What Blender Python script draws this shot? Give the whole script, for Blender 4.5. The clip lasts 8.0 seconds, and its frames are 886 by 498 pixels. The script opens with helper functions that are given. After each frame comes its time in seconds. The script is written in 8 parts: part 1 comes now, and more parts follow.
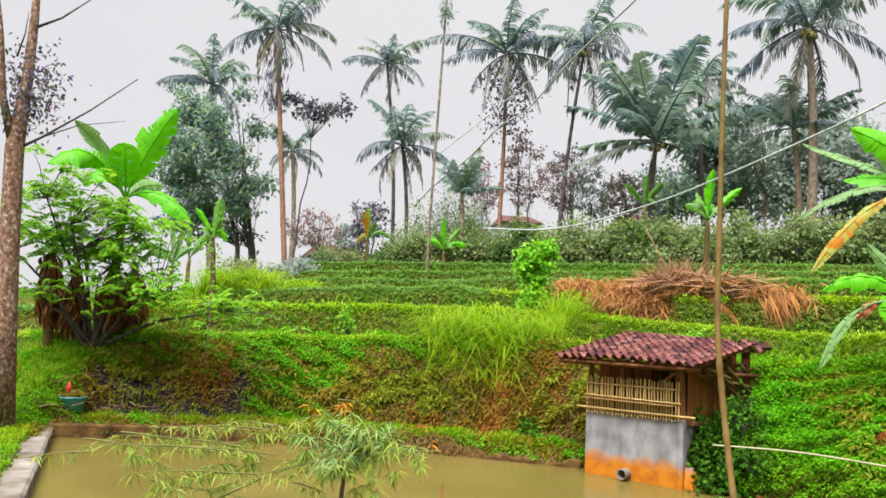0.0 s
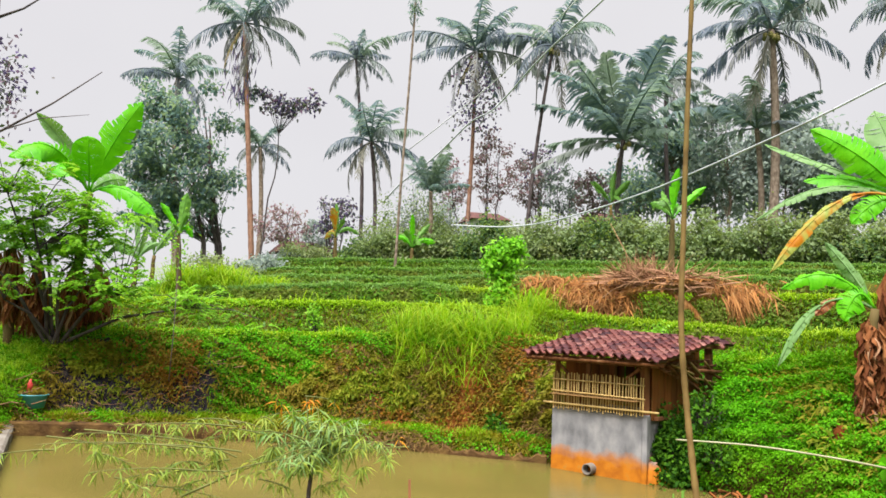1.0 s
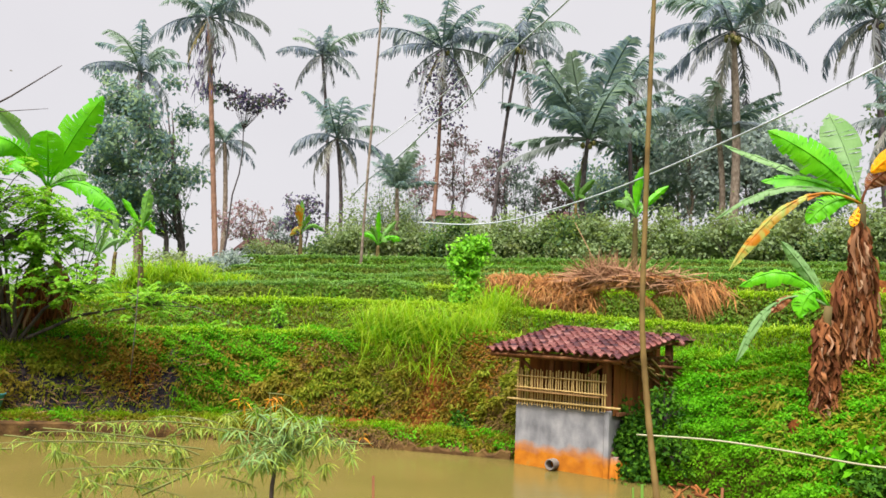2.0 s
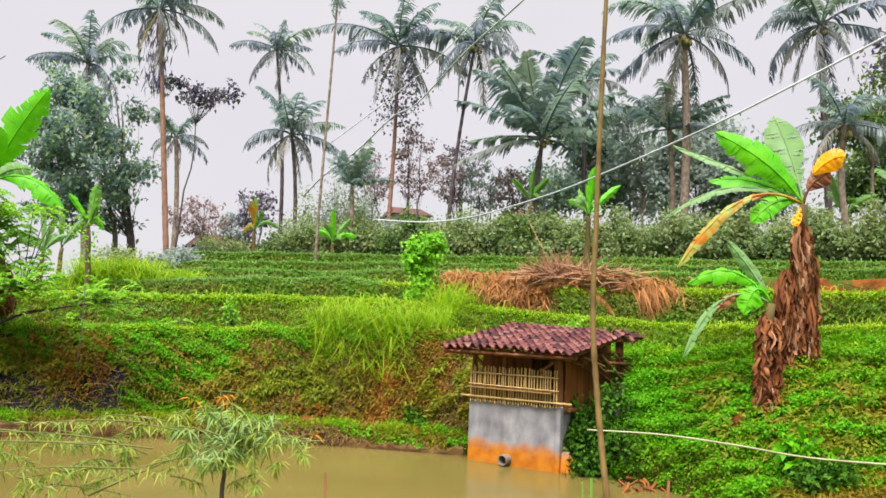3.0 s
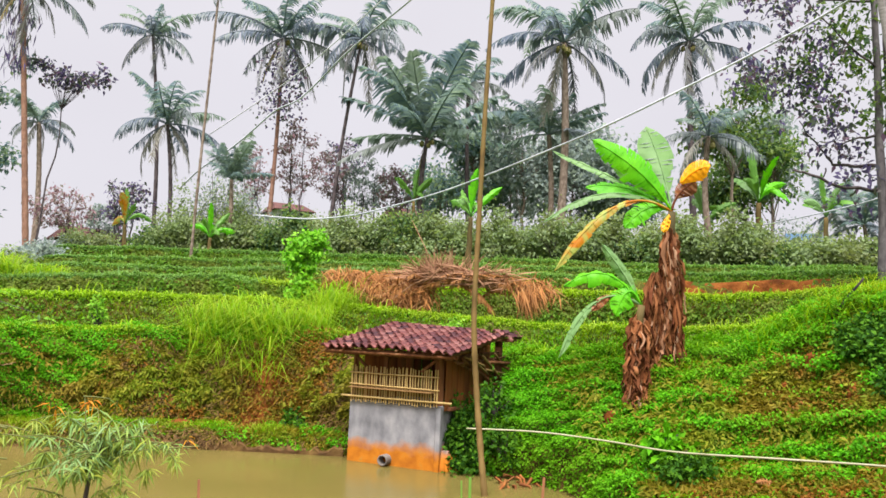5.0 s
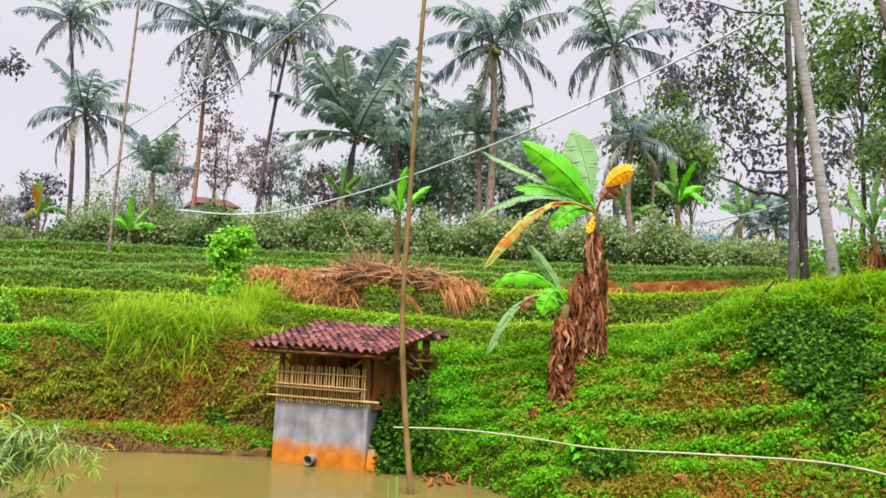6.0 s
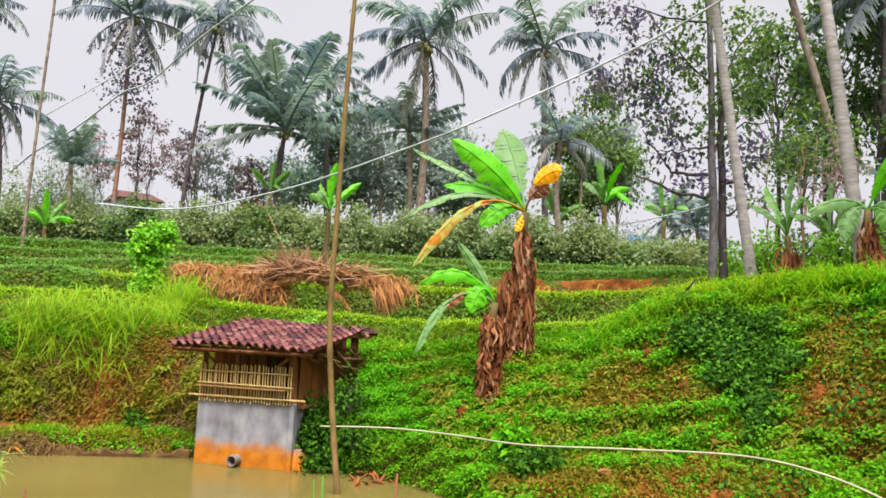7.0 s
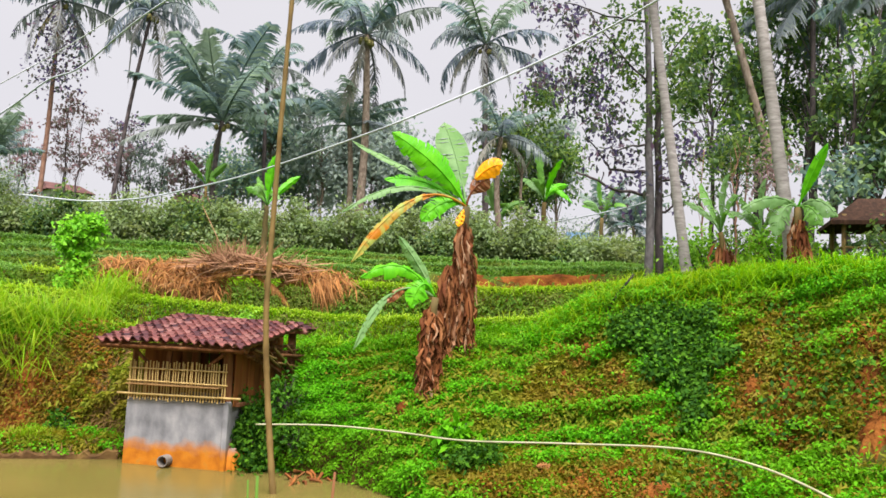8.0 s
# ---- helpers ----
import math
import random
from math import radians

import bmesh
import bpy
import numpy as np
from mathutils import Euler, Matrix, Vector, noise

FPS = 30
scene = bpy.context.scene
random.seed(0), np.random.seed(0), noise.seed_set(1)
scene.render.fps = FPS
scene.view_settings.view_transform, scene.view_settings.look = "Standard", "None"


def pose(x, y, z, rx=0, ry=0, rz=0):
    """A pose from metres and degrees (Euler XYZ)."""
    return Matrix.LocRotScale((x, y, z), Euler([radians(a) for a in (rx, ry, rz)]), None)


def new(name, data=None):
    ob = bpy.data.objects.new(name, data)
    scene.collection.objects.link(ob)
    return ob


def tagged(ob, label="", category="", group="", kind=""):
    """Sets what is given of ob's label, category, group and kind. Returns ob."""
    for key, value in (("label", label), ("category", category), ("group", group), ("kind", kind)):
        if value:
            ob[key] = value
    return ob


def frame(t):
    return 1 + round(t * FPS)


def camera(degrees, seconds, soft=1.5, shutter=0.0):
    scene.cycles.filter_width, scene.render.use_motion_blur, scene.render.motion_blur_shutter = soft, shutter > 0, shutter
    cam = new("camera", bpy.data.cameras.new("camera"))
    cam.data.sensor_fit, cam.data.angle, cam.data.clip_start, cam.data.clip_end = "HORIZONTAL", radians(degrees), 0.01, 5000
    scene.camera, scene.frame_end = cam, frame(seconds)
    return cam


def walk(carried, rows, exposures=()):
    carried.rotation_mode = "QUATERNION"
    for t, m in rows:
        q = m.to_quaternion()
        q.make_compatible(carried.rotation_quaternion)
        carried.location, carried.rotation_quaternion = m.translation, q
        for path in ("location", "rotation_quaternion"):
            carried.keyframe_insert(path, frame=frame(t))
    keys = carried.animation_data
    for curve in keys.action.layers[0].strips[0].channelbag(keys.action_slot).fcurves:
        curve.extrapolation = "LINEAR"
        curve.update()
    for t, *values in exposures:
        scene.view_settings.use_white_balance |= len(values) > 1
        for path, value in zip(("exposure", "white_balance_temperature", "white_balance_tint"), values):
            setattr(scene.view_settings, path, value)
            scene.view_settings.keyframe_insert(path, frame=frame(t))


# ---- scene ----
cam = camera(59.29, 8.0, soft=1.6)
EYE, TILT, LEAN = 2.35, 5.6, -2.5
ROWS = [
    (0.0, 0, 0, 0, 0, 0, 0),
    (0.5, -0.007, -0.014, 0.004, -1.14, -0.13, -0.14),
    (1.0, 0.001, -0.039, 0.006, -2.32, -0.25, -0.24),
    (1.5, 0.01, -0.061, 0.007, -3.42, -0.35, -0.34),
    (3.0, 0.041, -0.131, 0.009, -8.04, -0.58, -0.71),
    (3.5, 0.044, -0.128, 0.009, -9.7, -0.62, -0.9),
    (4.0, 0.035, -0.116, 0.02, -11.6, -0.58, -1.15),
    (4.5, 0.039, -0.098, 0.028, -14.01, -0.55, -1.46),
    (6.0, 0.007, -0.105, 0.06, -21.98, -0.53, -2.46),
    (6.5, 0.016, -0.08, 0.059, -24.49, -0.46, -2.79),
    (7.0, 0.049, -0.064, 0.05, -27.07, -0.44, -3.0),
    (7.5, 0.086, -0.01, 0.032, -29.28, -0.41, -3.18),
    (8.0, 0.119, 0.059, 0.025, -31.46, -0.5, -3.33),
]
walk(cam, [(t, pose(0, 0, EYE, TILT, LEAN, 0) @ pose(x, y, z, 90 + pitch, roll, yaw)) for t, x, y, z, yaw, pitch, roll in ROWS],
     [(0.0, 1.2, 6500, 10), (3.0, 1.2, 6450, 13), (6.0, 1.2, 6350, 15), (8.0, 1.2, 6400, 13)])

# ---- light: a bright overcast sky with a soft sun high behind the viewer ----
SUN_ELEVATION, SUN_AZIMUTH = 63, 205
world = bpy.data.worlds.new("overcast_sky")
scene.world = world
world.use_nodes = True
wn, wl = world.node_tree.nodes, world.node_tree.links
background = wn["Background"]
sky = wn.new("ShaderNodeTexSky")
sky.sky_type, sky.sun_disc = "NISHITA", False
sky.sun_elevation, sky.sun_rotation = radians(SUN_ELEVATION), radians(SUN_AZIMUTH)
sky_gain = wn.new("ShaderNodeVectorMath")
sky_gain.operation = "SCALE"
sky_gain.inputs["Scale"].default_value = 0.1
cloud = wn.new("ShaderNodeTexNoise")
cloud.inputs["Scale"].default_value = 1.6
cloud.inputs["Detail"].default_value = 5
cloud_ramp = wn.new("ShaderNodeValToRGB")
cloud_ramp.color_ramp.elements[0].position, cloud_ramp.color_ramp.elements[0].color = 0.3, (0.77, 0.75, 0.775, 1)
cloud_ramp.color_ramp.elements[1].position, cloud_ramp.color_ramp.elements[1].color = 0.7, (0.85, 0.835, 0.85, 1)
veil = wn.new("ShaderNodeMix")
veil.data_type = "RGBA"
veil.inputs["Factor"].default_value = 0.93
wl.new(sky.outputs["Color"], sky_gain.inputs[0])
wl.new(cloud.outputs["Fac"], cloud_ramp.inputs["Fac"])
wl.new(sky_gain.outputs["Vector"], veil.inputs["A"])
wl.new(cloud_ramp.outputs["Color"], veil.inputs["B"])
# an overcast sky is brighter overhead than low down
sky_place, sky_axes = wn.new("ShaderNodeTexCoord"), wn.new("ShaderNodeSeparateXYZ")
zenith = wn.new("ShaderNodeMapRange")
zenith.interpolation_type = "SMOOTHSTEP"
for key, value in (("From Min", 0.4), ("From Max", 1.0), ("To Min", 1.0), ("To Max", 2.6)):
    zenith.inputs[key].default_value = value
overcast = wn.new("ShaderNodeVectorMath")
overcast.operation = "SCALE"
wl.new(sky_place.outputs["Generated"], sky_axes.inputs["Vector"])
wl.new(sky_axes.outputs["Z"], zenith.inputs["Value"])
wl.new(veil.outputs["Result"], overcast.inputs[0])
wl.new(zenith.outputs["Result"], overcast.inputs["Scale"])
wl.new(overcast.outputs["Vector"], background.inputs["Color"])
background.inputs["Strength"].default_value = 0.44
sun_data = bpy.data.lights.new("sun", "SUN")
sun_data.energy, sun_data.angle, sun_data.color = 4.7, radians(45), (1.0, 0.965, 0.91)
sun = new("sun", sun_data)
sun.rotation_euler = Euler((radians(90 - SUN_ELEVATION), 0, radians(180 - SUN_AZIMUTH)))

# ---- materials ----


def material(name, rough=0.8, spec=0.3):
    m = bpy.data.materials.new(name)
    m.use_nodes = True
    n, l = m.node_tree.nodes, m.node_tree.links
    b = n["Principled BSDF"]
    b.inputs["Roughness"].default_value = rough
    b.inputs["Specular IOR Level"].default_value = spec
    return m, n, l, b


def noise_node(n, l, scale, detail=4.0, where="Object", stretch=None, distortion=0.0):
    tc = n.new("ShaderNodeTexCoord")
    nz = n.new("ShaderNodeTexNoise")
    nz.inputs["Scale"].default_value, nz.inputs["Detail"].default_value = scale, detail
    nz.inputs["Distortion"].default_value = distortion
    if stretch:
        mp = n.new("ShaderNodeMapping")
        mp.inputs["Scale"].default_value = stretch
        l.new(tc.outputs[where], mp.inputs["Vector"])
        l.new(mp.outputs["Vector"], nz.inputs["Vector"])
    else:
        l.new(tc.outputs[where], nz.inputs["Vector"])
    return nz.outputs["Fac"]


def ramp(n, l, fac, stops):
    r = n.new("ShaderNodeValToRGB")
    e = r.color_ramp.elements
    while len(e) < len(stops):
        e.new(0.5)
    for k, (p, c) in enumerate(stops):
        e[k].position, e[k].color = p, (*c, 1)
    l.new(fac, r.inputs["Fac"])
    return r.outputs["Color"]


def mixed(n, l, fac, a, b, how="MIX"):
    m = n.new("ShaderNodeMix")
    m.data_type, m.blend_type = "RGBA", how
    for key, v in (("Factor", fac), ("A", a), ("B", b)):
        if isinstance(v, (int, float)):
            m.inputs[key].default_value = v
        elif isinstance(v, tuple):
            m.inputs[key].default_value = (*v, 1)
        else:
            l.new(v, m.inputs[key])
    return m.outputs["Result"]


def bumped(n, l, b, height, strength, distance=0.02):
    bump = n.new("ShaderNodeBump")
    bump.inputs["Strength"].default_value, bump.inputs["Distance"].default_value = strength, distance
    l.new(height, bump.inputs["Height"])
    l.new(bump.outputs["Normal"], b.inputs["Normal"])


def leaf_material(name, stops, patch=None, patch_scale=0.6, translucent=0.35, rough=0.5, spec=0.15, through_tint=(1.0, 1.0, 0.5), ageing=None):
    """Leaves that differ one by one, with larger drifts of tone over the ground."""
    m, n, l, b = material(name, rough, spec)
    geo = n.new("ShaderNodeNewGeometry")
    col = ramp(n, l, geo.outputs["Random Per Island"], [(k / (len(stops) - 1), c) for k, c in enumerate(stops)])
    if patch:
        fac = ramp(n, l, noise_node(n, l, patch_scale, 5), [(0.42, (0, 0, 0)), (0.62, (1, 1, 1))])
        col = mixed(n, l, fac, col, mixed(n, l, 0.75, col, patch))
    if ageing:
        info = n.new("ShaderNodeObjectInfo")
        col = mixed(n, l, ramp(n, l, info.outputs["Random"], [(0.45, (0, 0, 0)), (1.0, (0.8, 0.8, 0.8))]), col, ageing)
    l.new(col, b.inputs["Base Color"])
    tr = n.new("ShaderNodeBsdfTranslucent")
    l.new(mixed(n, l, 1.0, col, through_tint, "MULTIPLY"), tr.inputs["Color"])
    mx = n.new("ShaderNodeMixShader")
    mx.inputs["Fac"].default_value = translucent
    l.new(b.outputs["BSDF"], mx.inputs[1])
    l.new(tr.outputs["BSDF"], mx.inputs[2])
    l.new(mx.outputs["Shader"], n["Material Output"].inputs["Surface"])
    return m


def wood_material(name, stops, scale=6.0, stretch=(1, 1, 0.12), rough=0.85, bump=0.5):
    m, n, l, b = material(name, rough, 0.2)
    f = noise_node(n, l, scale, 6, stretch=stretch, distortion=0.6)
    info = n.new("ShaderNodeObjectInfo")
    col = ramp(n, l, f, stops)
    shade = ramp(n, l, info.outputs["Random"], [(0.0, (0.75, 0.75, 0.75)), (1.0, (1.15, 1.12, 1.1))])
    l.new(mixed(n, l, 1.0, col, shade, "MULTIPLY"), b.inputs["Base Color"])
    bumped(n, l, b, f, bump, 0.01)
    return m


TURF = leaf_material("turf", [(0.08, 0.22, 0.003), (0.15, 0.36, 0.004), (0.23, 0.42, 0.008), (0.11, 0.30, 0.003)], (0.26, 0.34, 0.012), 0.5, translucent=0.5, rough=0.6, spec=0.12, through_tint=(1.0, 1.0, 0.3))
# paler grass: the skylight caught by the terrace rims is in the colour
LIT_GRASS = leaf_material("lit_lip_grass", [(0.22, 0.42, 0.012), (0.30, 0.50, 0.03), (0.40, 0.55, 0.07), (0.25, 0.45, 0.015)], (0.36, 0.48, 0.06), 0.6, translucent=0.5, rough=0.6, spec=0.12, through_tint=(1.0, 1.0, 0.3))
# greyer, bluer green: haze over the upper terraces put into the colour
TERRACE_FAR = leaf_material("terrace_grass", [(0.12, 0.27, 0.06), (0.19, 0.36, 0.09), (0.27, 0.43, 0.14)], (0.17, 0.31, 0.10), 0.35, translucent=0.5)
LUSH = leaf_material("creeping_leaves", [(0.045, 0.205, 0.002), (0.075, 0.300, 0.003), (0.115, 0.385, 0.005), (0.050, 0.230, 0.002)], (0.12, 0.27, 0.005), 0.7, translucent=0.4, rough=0.6, spec=0.1, through_tint=(1.0, 1.0, 0.3))
MIXED_BANK = leaf_material("bank_leaves", [(0.100, 0.150, 0.008), (0.160, 0.210, 0.012), (0.215, 0.225, 0.016), (0.120, 0.185, 0.009)], (0.23, 0.15, 0.02), 0.9, translucent=0.35, rough=0.6, spec=0.1, through_tint=(1.0, 1.0, 0.3))
DRY_STEM = leaf_material("dry_stems", [(0.10, 0.05, 0.02), (0.18, 0.105, 0.035), (0.14, 0.09, 0.025), (0.07, 0.04, 0.018)], None, translucent=0.15, rough=0.8)
BROWN_LEAF = leaf_material("withered_bank_leaves", [(0.14, 0.055, 0.007), (0.22, 0.085, 0.010), (0.18, 0.10, 0.010), (0.12, 0.11, 0.008)], (0.12, 0.12, 0.008), 1.4, translucent=0.25, rough=0.6, spec=0.1, through_tint=(1.0, 1.0, 0.3))
# darker leaves: the shade on the terrace faces is in the colour
RISER_SHADED = leaf_material("shaded_riser_leaves", [(0.045, 0.125, 0.010), (0.075, 0.180, 0.014), (0.115, 0.235, 0.020), (0.085, 0.150, 0.016)], (0.14, 0.16, 0.03), 0.8, translucent=0.35, rough=0.6, spec=0.1, through_tint=(1.0, 1.0, 0.3))
DARK_IVY = leaf_material("dark_creeper", [(0.012, 0.045, 0.006), (0.028, 0.095, 0.006), (0.075, 0.19, 0.010), (0.016, 0.06, 0.005)], None, translucent=0.25, rough=0.7, spec=0.08, through_tint=(1.0, 1.0, 0.3))
TALL_GRASS = leaf_material("tall_grass", [(0.15, 0.33, 0.010), (0.24, 0.42, 0.014), (0.34, 0.43, 0.04)], None, translucent=0.5)
HEDGE = leaf_material("hedge_leaves", [(0.14, 0.20, 0.095), (0.18, 0.255, 0.11), (0.23, 0.31, 0.125)], (0.235, 0.265, 0.125), 0.5, 0.45)
# palm greens lightened and blued: aerial haze painted into all three ages
PALM_LEAF = leaf_material("hazed_palm_leaf", [(0.12, 0.155, 0.215), (0.165, 0.205, 0.25), (0.225, 0.265, 0.25)], None, translucent=0.5, rough=0.4, spec=0.4, through_tint=(1.0, 1.0, 1.0), ageing=(0.21, 0.235, 0.19))
PALM_YOUNG = leaf_material("hazed_young_palm_leaf", [(0.11, 0.17, 0.20), (0.155, 0.23, 0.23), (0.22, 0.30, 0.21)], None, translucent=0.5, rough=0.4, spec=0.4, through_tint=(1.0, 1.0, 0.95), ageing=(0.23, 0.30, 0.19))
PALM_OLD = leaf_material("hazed_old_palm_leaf", [(0.15, 0.16, 0.205), (0.20, 0.21, 0.225), (0.26, 0.255, 0.21)], None, translucent=0.45, rough=0.5, spec=0.3, through_tint=(1.0, 1.0, 1.0), ageing=(0.28, 0.26, 0.19))
PALM_DRY = leaf_material("dry_palm_leaf", [(0.20, 0.14, 0.08), (0.30, 0.23, 0.12), (0.22, 0.21, 0.07)], None, translucent=0.2, rough=0.8)
# mixes haze blue with the crown's sunlit and shadow greens, leaf by leaf
TREE_DARK = leaf_material("hazed_tree_leaves", [(0.10, 0.165, 0.19), (0.15, 0.245, 0.20), (0.26, 0.355, 0.16), (0.13, 0.21, 0.24)], None, translucent=0.5, through_tint=(1.0, 1.0, 0.95))
TREE_MID = leaf_material("tree_leaves", [(0.050, 0.105, 0.055), (0.090, 0.165, 0.068), (0.145, 0.235, 0.072), (0.225, 0.310, 0.085)], None, translucent=0.5)
TREE_WOOD = leaf_material("woodland_leaves", [(0.045, 0.090, 0.062), (0.080, 0.155, 0.066), (0.130, 0.230, 0.070), (0.21, 0.31, 0.075)], None, translucent=0.5)
# distance haze is put into these pale bluish leaf colours
TREE_HAZY = leaf_material("hazed_far_leaves", [(0.19, 0.245, 0.235), (0.24, 0.30, 0.265), (0.30, 0.36, 0.275)], None, translucent=0.5, through_tint=(1.0, 1.0, 0.95))
TREE_RUST = leaf_material("rusty_tree_leaves", [(0.27, 0.17, 0.20), (0.34, 0.22, 0.235), (0.22, 0.22, 0.17), (0.37, 0.20, 0.23)], None, translucent=0.45, through_tint=(1.0, 1.0, 0.95))
TREE_PURPLE = leaf_material("purple_tree_leaves", [(0.08, 0.065, 0.15), (0.13, 0.095, 0.22), (0.09, 0.13, 0.06), (0.24, 0.13, 0.23)], None, translucent=0.5, through_tint=(1.0, 1.0, 0.9))
SHRUB = leaf_material("shrub_leaves", [(0.10, 0.27, 0.012), (0.17, 0.40, 0.02), (0.26, 0.48, 0.05), (0.12, 0.32, 0.02)], None, translucent=0.5)
BUSH_BRIGHT = leaf_material("vine_leaves", [(0.10, 0.32, 0.010), (0.16, 0.44, 0.014), (0.22, 0.48, 0.03)], None, translucent=0.4)
BAMBOO_LEAF = leaf_material("bamboo_leaves", [(0.12, 0.20, 0.02), (0.19, 0.28, 0.045), (0.30, 0.33, 0.04), (0.15, 0.25, 0.05)], None, translucent=0.35, rough=0.5, spec=0.15)
BAMBOO_LEAF_BLUE = leaf_material("bamboo_leaves_grey", [(0.10, 0.20, 0.04), (0.17, 0.28, 0.09), (0.20, 0.29, 0.05)], None, translucent=0.3, rough=0.5, spec=0.25)
BAMBOO_LEAF_ORANGE = leaf_material("bamboo_leaves_orange", [(0.527, 0.187, 0.013), (0.612, 0.289, 0.017), (0.468, 0.119, 0.013)], None, translucent=0.35)
STRAW = leaf_material("dry_fronds", [(0.22, 0.085, 0.025), (0.36, 0.16, 0.05), (0.30, 0.14, 0.05), (0.16, 0.06, 0.02), (0.42, 0.24, 0.10)], None, translucent=0.15, rough=0.85, spec=0.1)
STRAW_GREY = leaf_material("dry_brush", [(0.24, 0.12, 0.07), (0.34, 0.19, 0.11), (0.18, 0.09, 0.05)], None, translucent=0.05, rough=0.9, spec=0.1)


def banana_material(name, low, high, brown=None, edge=0.5):
    m, n, l, b = material(name, 0.45, 0.25)
    col = ramp(n, l, noise_node(n, l, 3.0, 5), [(0.3, low), (0.7, high)])
    veins = noise_node(n, l, 40, 2, stretch=(1, 1, 0.2))
    col = mixed(n, l, 0.25, col, ramp(n, l, veins, [(0.35, low), (0.65, high)]))
    if brown:
        fac = ramp(n, l, noise_node(n, l, 2.6, 5, distortion=0.7), [(edge - 0.07, (0, 0, 0)), (edge + 0.07, (1, 1, 1))])
        col = mixed(n, l, fac, col, brown)
    l.new(col, b.inputs["Base Color"])
    bumped(n, l, b, veins, 0.25, 0.01)
    tr = n.new("ShaderNodeBsdfTranslucent")
    l.new(mixed(n, l, 1.0, col, (1.0, 1.0, 0.4), "MULTIPLY"), tr.inputs["Color"])
    mx = n.new("ShaderNodeMixShader")
    mx.inputs["Fac"].default_value = 0.4
    l.new(b.outputs["BSDF"], mx.inputs[1])
    l.new(tr.outputs["BSDF"], mx.inputs[2])
    l.new(mx.outputs["Shader"], n["Material Output"].inputs["Surface"])
    return m


BANANA_GREEN = banana_material("banana_leaf_green", (0.07, 0.38, 0.002), (0.15, 0.53, 0.006))
BANANA_PALE = banana_material("banana_leaf_pale", (0.13, 0.27, 0.08), (0.22, 0.37, 0.14))
BANANA_MID = banana_material("banana_leaf_mid", (0.09, 0.24, 0.03), (0.16, 0.34, 0.06))
BANANA_WORN = banana_material("banana_leaf_worn", (0.30, 0.40, 0.10), (0.46, 0.46, 0.10), (0.50, 0.18, 0.008), 0.52)
BANANA_YELLOW = banana_material("banana_leaf_yellow", (0.90, 0.36, 0.003), (0.95, 0.50, 0.006), (0.24, 0.05, 0.012), 0.64)
BANANA_STEM = wood_material("banana_stem", [(0.3, (0.06, 0.05, 0.018)), (0.6, (0.13, 0.09, 0.03)), (0.8, (0.07, 0.035, 0.015))], 5)
BANANA_DEAD = leaf_material("dead_banana_leaf", [(0.06, 0.018, 0.008), (0.19, 0.065, 0.022), (0.27, 0.115, 0.045), (0.10, 0.03, 0.012), (0.16, 0.055, 0.02), (0.40, 0.25, 0.15)], None, translucent=0.1, rough=0.8, spec=0.1)

BARK = wood_material("bark", [(0.3, (0.10, 0.07, 0.05)), (0.55, (0.22, 0.17, 0.13)), (0.75, (0.34, 0.28, 0.23))], 9, (1, 1, 0.5))
BARK_DARK = wood_material("dark_bark", [(0.3, (0.035, 0.028, 0.032)), (0.7, (0.115, 0.092, 0.09))], 8, (1, 1, 0.4))
BARK_RED = wood_material("reddish_bark", [(0.3, (0.18, 0.09, 0.06)), (0.7, (0.34, 0.19, 0.13))], 8, (1, 1, 0.5))
BARK_MOSS = wood_material("lichen_bark", [(0.3, (0.05, 0.03, 0.022)), (0.45, (0.15, 0.08, 0.05)), (0.58, (0.24, 0.15, 0.11)), (0.68, (0.42, 0.38, 0.34))], 16, (1, 1, 0.8))
BARK_GREY = wood_material("grey_bark", [(0.3, (0.20, 0.175, 0.17)), (0.6, (0.33, 0.30, 0.29)), (0.8, (0.43, 0.40, 0.39))], 7, (0.6, 0.6, 2.5))
# lit copy of the dark bark, for one trunk of the open tree
BARK_LIT = wood_material("lit_grey_bark", [(0.3, (0.075, 0.065, 0.07)), (0.55, (0.15, 0.135, 0.14)), (0.75, (0.24, 0.22, 0.22))], 7, (1, 1, 0.6))
THATCH = wood_material("dark_thatch", [(0.3, (0.02, 0.010, 0.006)), (0.6, (0.055, 0.026, 0.014)), (0.8, (0.09, 0.05, 0.03))], 12)
OLD_WOOD = wood_material("old_wood", [(0.3, (0.07, 0.026, 0.011)), (0.55, (0.18, 0.075, 0.03)), (0.75, (0.27, 0.15, 0.075))], 9)
BOARD = wood_material("stained_board", [(0.3, (0.10, 0.030, 0.008)), (0.5, (0.22, 0.075, 0.018)), (0.75, (0.15, 0.08, 0.02))], 5)
BAMBOO_DRY = wood_material("dry_bamboo", [(0.3, (0.42, 0.28, 0.09)), (0.6, (0.58, 0.42, 0.17)), (0.8, (0.34, 0.21, 0.07))], 8, rough=0.6, bump=0.2)
MAT_WEAVE = wood_material("bamboo_mat", [(0.3, (0.16, 0.085, 0.03)), (0.6, (0.27, 0.16, 0.06)), (0.8, (0.2, 0.10, 0.035))], 14, (1, 1, 3), rough=0.8, bump=0.5)
BAMBOO_GREEN = wood_material("greenish_bamboo", [(0.3, (0.08, 0.10, 0.02)), (0.6, (0.15, 0.16, 0.04)), (0.8, (0.12, 0.09, 0.03))], 4, rough=0.5, bump=0.2)
